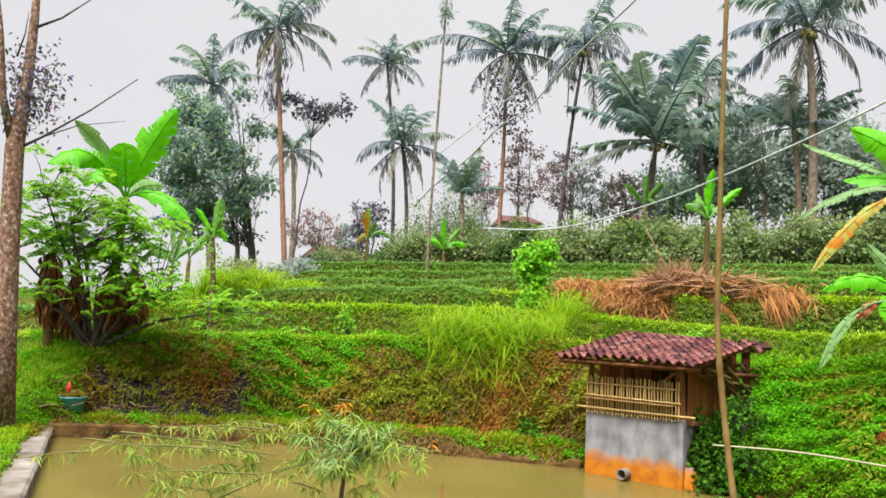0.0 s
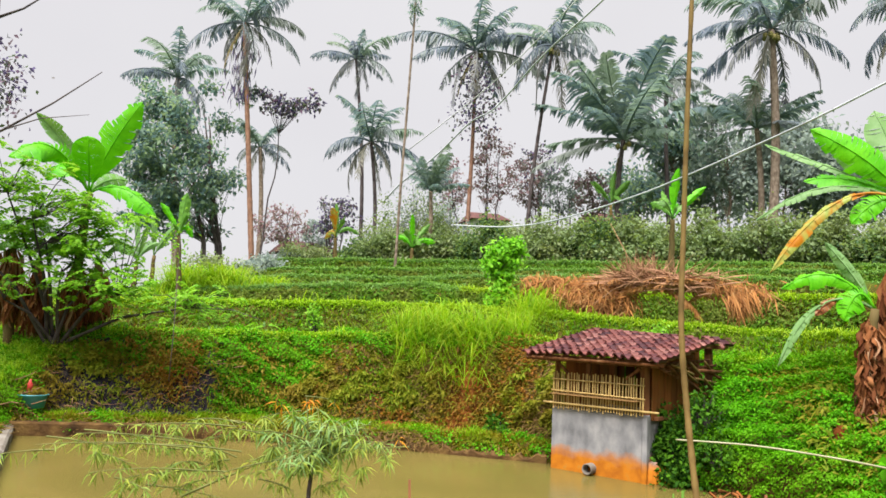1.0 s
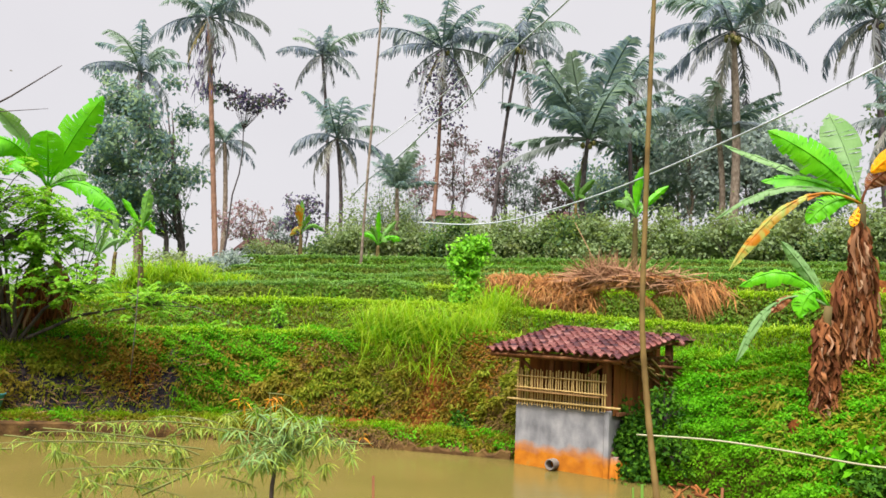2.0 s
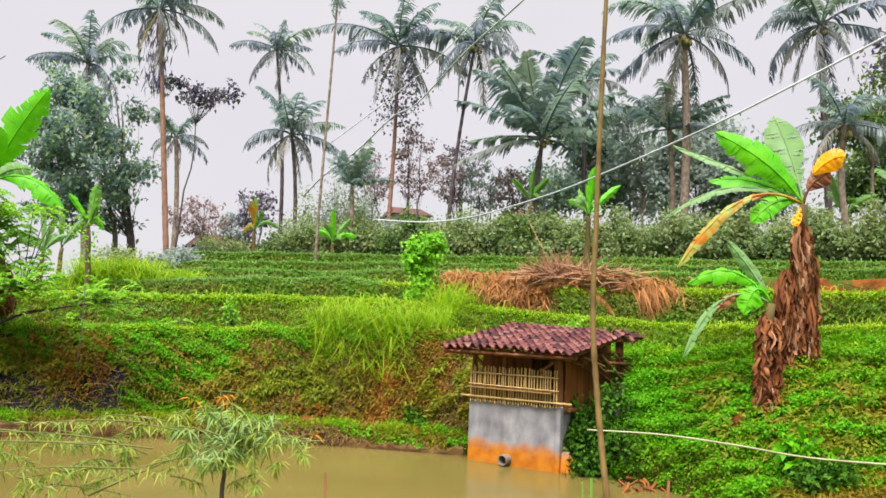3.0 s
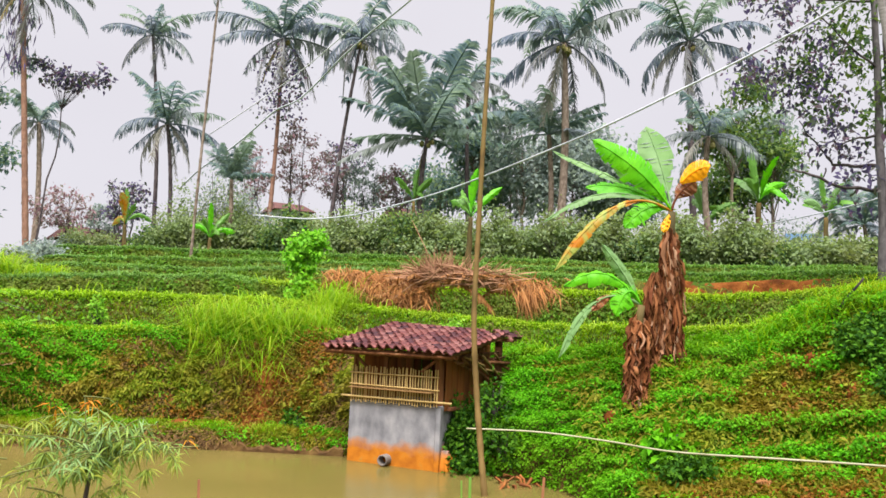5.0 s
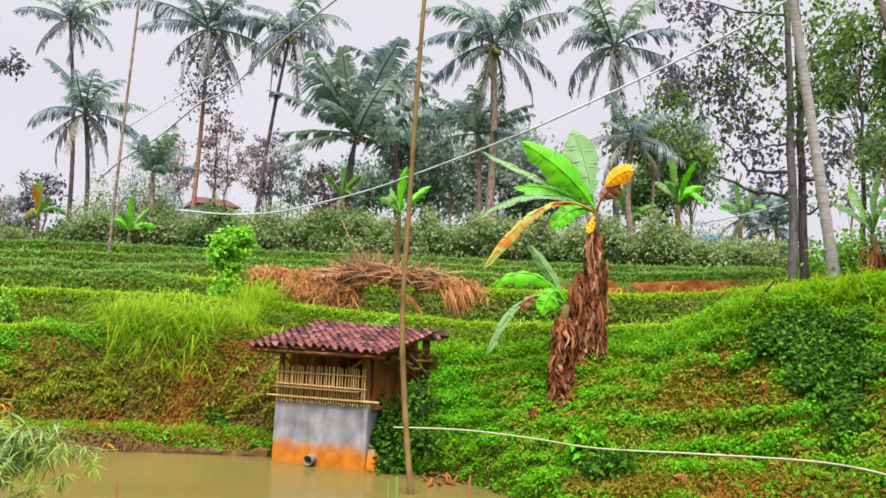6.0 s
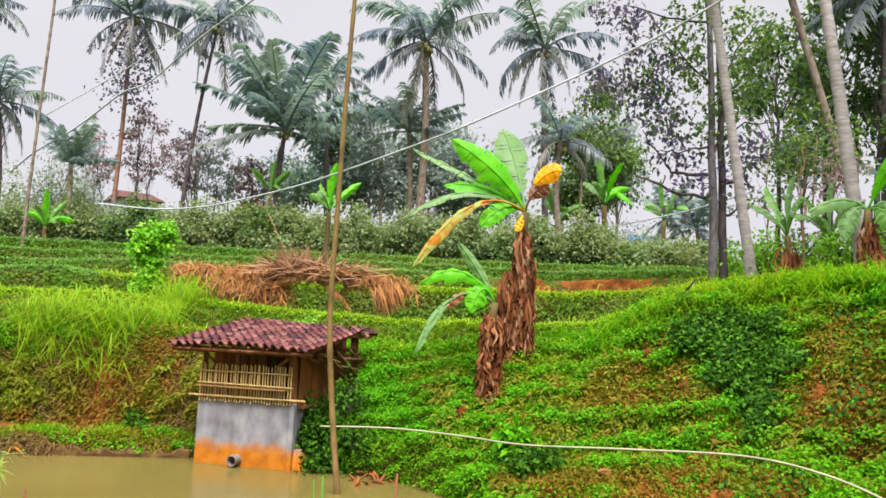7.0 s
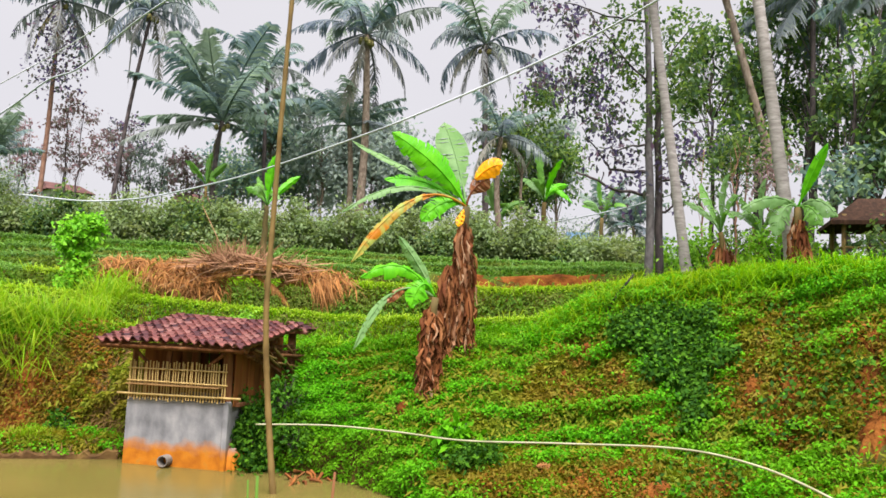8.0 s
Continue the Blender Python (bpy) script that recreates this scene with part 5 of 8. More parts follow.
palm_a = coconut_palm("tall slender coconut palm with a reddish trunk and dry hanging strands", (-6.62, 32.33, 4.9), (-7.62, 32.11, 14.59), 2.7, 0.125, 16, sway=0.1, dead=2, bark=BARK_RED, seed=1)
coconut_palm("coconut palm rising behind the round dark tree", (-12.9, 43.11, 6.37), (-13.64, 42.88, 15.31), 3.0, 0.17, 16, seed=2, dead=0)
coconut_palm("small coconut palm with drooping fronds beside the reddish trunk", (-9.15, 45.08, 6.74), (-9.28, 45.05, 12.09), 2.4, 0.16, 14, seed=3, dead=0, droop=-55)
coconut_palm("slender coconut palm against the white sky", (-3.21, 45.89, 6.75), (-4.07, 45.82, 17.99), 2.7, 0.12, 16, seed=4, dead=0, bark=BARK_DARK)
coconut_palm("coconut palm with spreading fronds and a dark thin trunk", (-2.24, 41.94, 6.71), (-2.66, 41.92, 12.05), 3.0, 0.12, 17, seed=5, dead=0, bark=BARK_DARK)
palm_f = coconut_palm("tall coconut palm with a climbing vine round its trunk", (2.57, 39.92, 7.88), (2.75, 39.91, 16.77), 3.6, 0.12, 16, seed=6, nuts=4, dead=1, bark=BARK_RED)
coconut_palm("tall leaning coconut palm bearing coconuts", (5.59, 39.61, 7.97), (6.77, 39.42, 17.08), 3.7, 0.11, 15, seed=7, nuts=8, dead=0, bark=BARK_DARK, sway=0.3)
coconut_palm("low bushy coconut palm with large upright fronds", (9.98, 37.1, 6.68), (9.97, 37.1, 11.7), 4.3, 0.15, 23, "young", seed=8, dead=1, nuts=5, top=80, droop=0, bark=BARK_DARK)
coconut_palm("slim coconut palm behind the bushy one", (13.39, 39.81, 8.04), (12.95, 39.95, 15.55), 3.0, 0.13, 14, seed=9, dead=0, bark=BARK_DARK)
coconut_palm("stout tall coconut palm with coconuts and a rough trunk", (14.93, 32.1, 6.59), (14.98, 32.07, 15.66), 4.1, 0.21, 18, seed=10, nuts=10, dead=0, bark=BARK)
coconut_palm("young coconut palm with upright pale green fronds", (15.1, 33.7, 7.03), (15.1, 33.7, 11.67), 2.9, 0.16, 14, "young", seed=11, dead=0, top=64, droop=-10)
coconut_palm("coconut palm with long hanging fronds over the terrace", (21.62, 31.15, 7.28), (21.24, 31.41, 16.44), 3.7, 0.17, 18, seed=12, nuts=3, dead=0, droop=-55, bark=BARK_DARK)
coconut_palm("smaller coconut palm with red fruit stalks", (20.06, 27.36, 6.63), (19.69, 27.62, 10.76), 2.6, 0.15, 12, seed=13, nuts=4, dead=0)
coconut_palm("coconut palm with a leaning pale grey ringed trunk", (13.71, 11.86, 3.79), (12.66, 12.96, 14.65), 2.1, 0.12, 15, seed=14, dead=0, bark=BARK_GREY, sway=0.05)
coconut_palm("coconut palm with a thick leaning grey trunk on the mound", (13.37, 9.02, 3.79), (12.64, 10.02, 13.1), 2.1, 0.13, 15, seed=15, dead=0, bark=BARK_GREY, sway=0.05)
coconut_palm("coconut palm with a brown trunk behind the mound", (18.46, 12.2, 4.76), (16.32, 14.94, 17.39), 2.1, 0.12, 15, seed=16, dead=0, bark=BARK, sway=0.05)
coconut_palm("coconut palm among the trees with a thin dark trunk", (20.2, 13.2, 5.14), (20.25, 13.12, 12.54), 3.2, 0.09, 16, "young", seed=17, dead=0, bark=BARK_DARK, sway=0.05)
coconut_palm("small far coconut palm beyond the gap in the trees", (33.76, 39.71, 8.94), (35.8, 37.88, 10.12), 2.6, 0.15, 16, "young", seed=18, dead=0)
coconut_palm("small far coconut palm beyond the gap in the trees", (35.32, 35.56, 8.41), (35.56, 35.33, 9.13), 2.6, 0.15, 16, "young", seed=19, dead=0)
coconut_palm("coconut palm with dark fronds reaching over the wood", (13.79, 6.22, 3.71), (13.56, 6.71, 8.93), 2.3, 0.12, 16, "young", seed=24, dead=0, bark=BARK_GREY, sway=0.05)
coconut_palm("young coconut palm in the undergrowth", (0.79, 35.99, 5.94), (0.63, 35.99, 8.46), 2.0, 0.12, 14, "young", seed=20, dead=0, top=85, droop=20)

# hanging dry strands of the reddish palm and the vine on the other
count = 260
top_a = np.array((-7.54, 32.13, 14.03)) - np.array(palm_a.matrix_basis.translation)
p = top_a + np.column_stack([rng.normal(size=count) * 0.28, rng.normal(size=count) * 0.28, -rng.uniform(0, 2.6, count)])
tagged(part("dry_tassel", leaf_mesh("dry_tassel", TREE_PURPLE, leaf_arrays(p, rand_dirs(count) * 0.4 + np.array([0, 0, -1]), rand_dirs(count), rng.uniform(0.25, 0.6, count), rng.uniform(0.03, 0.07, count))), palm_a, "hanging withered strands"), kind="stuff")
count = 800
axis0, axis1 = np.array((2.82, 39.7, 12.46)), np.array((2.76, 39.7, 15.94))
t = rng.uniform(0, 1, count)[:, None]
p = axis0 + (axis1 - axis0) * t + rng.normal(size=(count, 3)) * np.array([0.62, 0.5, 0.25]) - np.array(palm_f.matrix_basis.translation)
tagged(part("vine", leaf_mesh("vine", TREE_PURPLE, leaf_arrays(p, rand_dirs(count), rand_dirs(count), rng.uniform(0.14, 0.26, count), rng.uniform(0.09, 0.16, count))), palm_f, "dark leafy climbing vine"), kind="stuff")

# ---- broad-leaved trees ----


def broad_tree(name, label, base, centre, radii, clumps, leaves, size, leaf, bark, r0=0.2, seed=0, spread=0.55, group="", lean_top=0.0, round_leaf=0.55, stems=1, lobes=0):
    g = np.random.default_rng(seed + 500)
    base, centre = Vector(base), Vector(centre)
    foot = base.copy()
    foot.z = ground_z(base.x, base.y) - 0.1
    ob = thing(name, foot, label, "tree", group)
    c0 = np.array(centre - foot)
    radii = np.array(radii)
    d = g.normal(size=(clumps, 3))
    d /= np.linalg.norm(d, axis=1, keepdims=True)
    # clumps gather round a few uneven lobes
    lobes = lobes or max(5, clumps // 6)
    ld = d[:lobes] * radii * g.uniform(0.5, 0.88, (lobes, 1))
    cc = c0 + ld[g.integers(0, lobes, clumps)] + g.normal(size=(clumps, 3)) * radii * 0.19
    cc[:lobes] = c0 + ld
    trunk = Build()
    wood = Build()
    for s in range(stems):
        off = Vector((g.normal() * 0.35, g.normal() * 0.35, 0)) if stems > 1 else Vector((0, 0, 0))
        top = Vector(c0) + Vector((0, 0, radii[2] * 0.55)) + off * 1.5
        n = 9
        path = [off + (top - off) * (k / n) + Vector((g.normal() * 0.05, g.normal() * 0.05, 0)) * (k > 0) for k in range(n + 1)]
        path[-1] = top
        trunk.tube(path, [r0 * (1 - 0.8 * k / n) * (1.35 if k == 0 else 1) for k in range(n + 1)], 8)
        for q, e in enumerate(cc):
            if q % stems != s:
                continue
            low = max(0.25, min(0.85, (e[2] - radii[2] * 0.5) / max(top.z, 0.1)))
            k0 = min(int(low * n), n - 1)
            a = path[k0]
            e = Vector(e)
            mid = a.lerp(e, 0.5) + Vector((g.normal() * 0.12, g.normal() * 0.12, 0.12 * (e - a).length))
            rr = r0 * 0.3 * (1 - 0.6 * low) * (0.6 if clumps > 50 else 1.0)
            wood.tube([a, mid, e], [rr, rr * 0.6, rr * 0.2], 5, caps=False)
    part("trunk", trunk.mesh("trunk", bark, True), ob)
    part("branchwork", wood.mesh("branchwork", bark, True), ob)
    which = g.integers(0, clumps, leaves)
    p = cc[which] + g.normal(size=(leaves, 3)) * spread * np.array([1, 1, 0.7])
    dirs = g.normal(size=(leaves, 3)) + np.array([0, 0, -0.35])
    ups = g.normal(size=(leaves, 3)) * 0.7 + np.array([0, 0, 1])
    ln = g.uniform(0.7, 1.3, leaves) * size
    part("crown", leaf_mesh("crown", leaf, leaf_arrays(p, dirs, ups, ln, ln * round_leaf)), ob)
    return ob


broad_tree("broadleaf_tree", "large round tree with dense dark green leaves", (-9.1, 34.83, 5.65), (-10.4, 34.45, 9.1), (3.1, 2.6, 3.9), 110, 11500, 0.21, TREE_DARK, BARK_DARK, 0.13, 1, 0.27, round_leaf=0.6, stems=3)
broad_tree("broadleaf_tree", "slim tree with a thin leafy top beside the palm", (-6.76, 33.32, 5.59), (-5.9, 33.4, 11.7), (1.75, 1.0, 0.7), 36, 620, 0.2, TREE_PURPLE, BARK_DARK, 0.05, 2, 0.13, lobes=36)
for k, (base, centre, rx, rz, leaf, n) in enumerate((
        ((4.11, 40.79, 8.07), (4.02, 40.8, 10.79), 1, 1.7, TREE_RUST, 800),
        ((6.16, 42.56, 8.33), (6.11, 42.56, 10.29), 1, 1.3, TREE_RUST, 600),
        ((2.11, 44.95, 7.55), (1.99, 44.96, 10.54), 1, 1.4, TREE_RUST, 600),
        ((-6.91, 40.41, 5.9), (-6.98, 40.4, 7.08), 1.3, 0.8, TREE_RUST, 700),
        ((-4.35, 42.78, 6.23), (-4.44, 42.77, 7.96), 1.1, 1, TREE_PURPLE, 700),
        ((-5.52, 44.66, 6.36), (-5.57, 44.65, 7.18), 0.9, 0.7, TREE_HAZY, 600),
        ((9.29, 39.93, 8.03), (9.26, 39.94, 9.36), 0.9, 1.1, TREE_RUST, 700),
        ((7.97, 42.25, 8.28), (7.94, 42.26, 9.84), 1.2, 1.2, TREE_HAZY, 900),
        ((7.08, 44.44, 8.69), (7, 44.45, 11.66), 0.9, 1.3, TREE_PURPLE, 420))):
    broad_tree("sparse_tree", "thin open tree with sparse reddish leaves", base, centre, (rx * 1.35, rx, rz * 1.45), 64, int(n * 1.3), 0.2, leaf, BARK_DARK, 0.055, 10 + k, 0.15, "sparse trees", stems=3, lobes=64)

# most of these trees carry haze in their leaf colour
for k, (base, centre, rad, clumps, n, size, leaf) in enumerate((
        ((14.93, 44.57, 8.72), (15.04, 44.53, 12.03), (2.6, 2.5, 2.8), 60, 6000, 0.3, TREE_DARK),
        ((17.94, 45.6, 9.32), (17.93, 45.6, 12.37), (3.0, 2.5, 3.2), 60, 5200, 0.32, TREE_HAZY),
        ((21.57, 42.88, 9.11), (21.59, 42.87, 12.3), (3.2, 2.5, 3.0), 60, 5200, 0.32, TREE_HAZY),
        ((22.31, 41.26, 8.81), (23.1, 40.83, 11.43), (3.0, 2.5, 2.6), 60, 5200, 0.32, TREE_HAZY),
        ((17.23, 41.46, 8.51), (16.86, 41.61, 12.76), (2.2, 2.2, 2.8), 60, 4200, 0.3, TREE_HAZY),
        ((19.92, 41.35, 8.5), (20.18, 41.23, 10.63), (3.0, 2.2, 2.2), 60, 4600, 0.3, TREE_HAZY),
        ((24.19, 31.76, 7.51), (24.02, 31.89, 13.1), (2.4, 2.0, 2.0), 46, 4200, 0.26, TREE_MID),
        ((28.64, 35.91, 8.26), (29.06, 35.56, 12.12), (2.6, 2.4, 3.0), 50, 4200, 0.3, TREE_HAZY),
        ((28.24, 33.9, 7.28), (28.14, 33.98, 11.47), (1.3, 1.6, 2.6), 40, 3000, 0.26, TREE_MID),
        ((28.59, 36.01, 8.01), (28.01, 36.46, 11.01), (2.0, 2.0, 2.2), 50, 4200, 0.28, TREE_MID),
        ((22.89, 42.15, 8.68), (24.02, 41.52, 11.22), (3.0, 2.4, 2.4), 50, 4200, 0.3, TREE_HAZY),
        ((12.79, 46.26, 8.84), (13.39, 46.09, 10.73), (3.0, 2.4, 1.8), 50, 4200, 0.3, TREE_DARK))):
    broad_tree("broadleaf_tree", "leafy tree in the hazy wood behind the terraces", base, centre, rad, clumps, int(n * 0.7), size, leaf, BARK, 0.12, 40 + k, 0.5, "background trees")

# the open dark-limbed tree and the wood on the mound
def limb_tree(label, stems, limbs, sprays, seed):
    """A tree whose trunks and bare limbs are drawn out, with loose sprays of leaves."""
    g = np.random.default_rng(seed)
    foot = Vector(stems[0][0][0])
    foot.z = ground_z(foot.x, foot.y) - 0.1
    ob = thing("open_tree", foot, label, "tree")
    for name, group in (("trunk", stems), ("limb", limbs)):
        for pts, r0, r1 in group:
            q = [Vector(v) - foot for v in pts]
            if name == "trunk":
                q[0].z = 0
            fine = []
            for a, c in zip(q[:-1], q[1:]):
                fine += [a.lerp(c, t) + Vector((g.normal(), g.normal(), g.normal())) * 0.02 * (t > 0) for t in (0, 0.33, 0.67)]
            fine.append(q[-1])
            n = len(fine) - 1
            # first trunk is painted as the one in the light
            part(name, Build().tube(fine, [r0 + (r1 - r0) * k / n for k in range(n + 1)], 8).mesh(name, BARK_LIT if name == "trunk" and pts is stems[0][0] else BARK_DARK, True), ob)
    for leaf, spread, count, spots in sprays:
        c = np.array([tuple(Vector(v) - foot) for v in spots])
        c = c[g.integers(0, len(c), count * len(c))] + g.normal(size=(count * len(c), 3)) * np.array([1.0, 0.8, 0.7]) * spread
        # leaves gather in small tufts
        c = c[g.integers(0, len(c) // 7, len(c))] + g.normal(size=(len(c), 3)) * 0.1
        ln = g.uniform(0.1, 0.2, len(c))
        part("foliage", leaf_mesh("foliage", leaf, leaf_arrays(c, g.normal(size=c.shape) + np.array([0, 0, -0.4]), g.normal(size=c.shape) * 0.7 + np.array([0, 0, 1]), ln, ln * 0.55)), ob)


limb_tree("open tree with twin dark trunks, bare crooked limbs and scattered leaves",
          [(((14.6, 13.85, 3.92), (14.58, 13.87, 5.8), (14.54, 13.91, 7.69), (14.5, 13.95, 9.47), (14.4, 14.06, 11.9)), 0.115, 0.06), (((14.91, 13.81, 3.95), (14.87, 13.86, 5.84), (14.84, 13.89, 8.04), (14.79, 13.94, 10.13), (14.72, 14.02, 12.44)), 0.11, 0.05)],
          [(((14.57, 13.88, 5.88), (14.29, 14.03, 5.89), (13.72, 14.3, 5.96), (13.24, 14.61, 6.23), (12.91, 14.77, 6.35)), 0.05, 0.025),
           (((14.55, 13.91, 6.44), (14.25, 14.35, 6.48), (13.99, 14.74, 6.57), (13.88, 14.84, 6.84), (13.66, 15.04, 7.24), (13.46, 15.22, 7.69)), 0.045, 0.012),
           (((13.89, 14.84, 6.5), (13.85, 14.87, 6.27)), 0.02, 0.012), (((14.54, 13.91, 7.14), (14.19, 14.12, 7.12), (13.85, 14.32, 6.95)), 0.035, 0.015),
           (((14.87, 13.85, 5.48), (15.02, 13.69, 5.51), (15.1, 13.61, 5.61), (15.09, 13.62, 6.05)), 0.04, 0.02), (((14.86, 13.87, 6.27), (15.21, 13.63, 6.32), (15.42, 13.4, 6.14)), 0.035, 0.02),
           (((14.52, 13.94, 10.37), (13.98, 14.2, 10.39), (13.25, 14.47, 10.46), (12.41, 14.8, 10.64)), 0.035, 0.012), (((14.54, 13.91, 8.72), (14.06, 14.25, 9.31), (13.57, 14.58, 10.04), (13.18, 14.81, 10.61)), 0.03, 0.01),
           (((14.85, 13.87, 7.3), (15.36, 13.61, 7.86), (15.97, 13.05, 7.83)), 0.03, 0.012), (((14.83, 13.9, 8.78), (15.2, 13.79, 9.73), (15.64, 13.44, 10.49)), 0.03, 0.012)],
          [(TREE_PURPLE, 0.42, 160, ((12.84, 15.23, 8.85), (13.4, 15.01, 9.37), (13.78, 14.66, 8.98), (13.37, 15.03, 8.09), (13.81, 14.64, 7.26), (14.07, 14.39, 6.89), (12.63, 15.66, 8.99), (14.05, 14.4, 8), (13.28, 15.12, 10.13), (15.34, 13.49, 6.8), (14.28, 14.18, 6.09), (12.51, 15.12, 10.24), (15.56, 13.23, 7.3))),
           (TREE_MID, 0.34, 150, ((14.95, 13.77, 10.42), (15.49, 13.31, 10.11), (14.22, 14.24, 10.69), (13.52, 14.9, 8.76), (13.3, 15.1, 9.09), (14.13, 14.33, 9.64), (14.26, 14.2, 8.89), (13.53, 14.89, 7.93), (14.46, 14, 7.4), (13.92, 14.53, 10.1), (14.54, 13.91, 8.13), (15.23, 13.61, 8.79), (15.45, 13.36, 9.37), (15.24, 13.6, 8.05)))], 70)
for k, (base, centre, rad, n, leaf, r0) in enumerate((
        ((18.72, 15.22, 5.14), (18.57, 15.41, 10.26), (1.5, 1.5, 1.8), 5200, TREE_WOOD, 0.09),
        ((20.92, 15.66, 5.37), (20.9, 15.68, 11.01), (1.9, 1.8, 3.2), 6500, TREE_WOOD, 0.12),
        ((18.25, 14.2, 4.87), (18.28, 14.16, 7.91), (0.8, 0.9, 1.5), 2600, TREE_WOOD, 0.06),
        ((21.08, 13.67, 5.25), (21.17, 13.54, 10.5), (2, 1.8, 3.2), 6500, TREE_WOOD, 0.12),
        ((18.98, 11.38, 4.9), (19.05, 11.26, 7.95), (1.8, 1.7, 2.8), 6500, TREE_WOOD, 0.1),
        ((21.03, 11.83, 5.12), (21.12, 11.67, 10.15), (2, 1.8, 3.4), 6500, TREE_WOOD, 0.12),
        ((20.58, 10.56, 5), (20.76, 10.19, 8.33), (2.2, 2, 3.6), 6000, TREE_WOOD, 0.12),
        ((22.4, 15.3, 5.48), (22.59, 15.03, 13.1), (3.2, 2.2, 1.6), 6500, TREE_WOOD, 0.12),
        ((18.48, 10.25, 4.78), (18.43, 10.34, 6.41), (1.5, 1.3, 1.2), 3600, TREE_DARK, 0.08))):
    broad_tree("woodland_tree", "slender leafy tree in the wood on the mound", base, centre, rad, 40, int(n * 0.32), 0.2, leaf, BARK_DARK, r0, 80 + k, 0.27, "woodland trees", stems=1 + k % 2)

for k, (base, centre) in enumerate((((14.72, 11.42, 4.25), (14.7, 11.45, 6.18)), ((15.32, 11.46, 4.31), (15.28, 11.5, 6.54)), ((14.83, 10.77, 4.23), (14.85, 10.74, 5.72)), ((15.64, 11.02, 4.31), (15.61, 11.06, 6.78)), ((15.01, 12.64, 4.35), (15.05, 12.6, 6.4)))):
    broad_tree("thin_sapling", "thin reddish-stemmed sapling with few leaves on the mound", base, centre, (0.5, 0.5, 0.9), 12, 260, 0.12, TREE_RUST if k == 2 else TREE_MID, BARK_RED, 0.035, 130 + k, 0.22, "saplings on the mound")


# ---- banana plants ----


def bezier(a, b, c, n):
    return [a * (1 - t) ** 2 + b * 2 * t * (1 - t) + c * t * t for t in [k / n for k in range(n + 1)]]


def banana_leaf(name, base, via, tip, width, mat, facing, seed=0, tears=0.25, stalk=0.14, fold=0.25, lop=1.0):
    """A leaf on a curved midrib: two blade halves cut into strips by tears. Facing: the way its upper side looks."""
    r = random.Random(seed)
    base, via, tip, facing = Vector(base), Vector(via), Vector(tip), Vector(facing).normalized()
    n = 26
    rib = bezier(base, via, tip, n)
    build = Build().tube(rib[::2], [0.022 * (1 - 0.8 * k / (n / 2)) + 0.003 for k in range(len(rib[::2]))], 5)
    for sgn in (-1, 1):
        edge_jit, gap = 1.0, False
        for k in range(int(n * stalk), n):
            t0, t1 = k / n, (k + 1) / n
            d = (rib[k + 1] - rib[k]).normalized()
            side = d.cross(facing).normalized() * sgn
            nrm = side.cross(d) * sgn

            def wide(t):
                s = (t - stalk) / (1 - stalk)
                return width * 0.5 * max(0.0, math.sin(min(s * 2.6 + 0.18, 1.57))) * (1.0 if s < 0.6 else max(0.0, 1 - ((s - 0.6) / 0.4) ** 2) ** 0.8) * (lop if sgn > 0 else 1.0)
            if r.random() < tears:
                edge_jit, gap = r.uniform(0.68, 1.1), True
            else:
                gap = False
            droop = -nrm * fold
            slant = d * 0.22
            w0, w1 = wide(t0) * edge_jit, wide(t1) * edge_jit
            shrink = 0.25 if gap else 0.0
            a0, a1 = rib[k], rib[k + 1]
            wave = nrm * 0.02 * math.sin(k * 1.3 + sgn)
            m0, m1 = a0 + (side + droop * 0.5 + slant * 0.5) * w0 * 0.55 + wave, a1 + (side + droop * 0.5 + slant * 0.5) * w1 * 0.55 + wave
            e0, e1 = a0.lerp(a1, shrink) + (side + droop * 1.3 + slant) * w0, a1 + (side + droop * 1.3 + slant) * w1
            if w0 < 0.004 and w1 < 0.004:
                continue
            build.add([a0, a1, m1, e1, e0, m0], [(0, 1, 2, 5), (5, 2, 3, 4)])
    return build.mesh(name, mat, True)


def banana_thing(label, foot):
    return thing("banana_plant", foot, label, "banana plant", "banana plants")


def pseudo_stem(ob, a, c, r0, r1, seed=0):
    a, c = Vector(a), Vector(c)
    n = 9
    part("stem", Build().tube([a.lerp(c, k / n) + Vector((0.012 * math.sin(k * 1.9 + seed), 0.012 * math.cos(k * 2.3 + seed), 0)) for k in range(n + 1)], [r0 + (r1 - r0) * k / n for k in range(n + 1)], 9).mesh("stem", BANANA_STEM, True), ob)


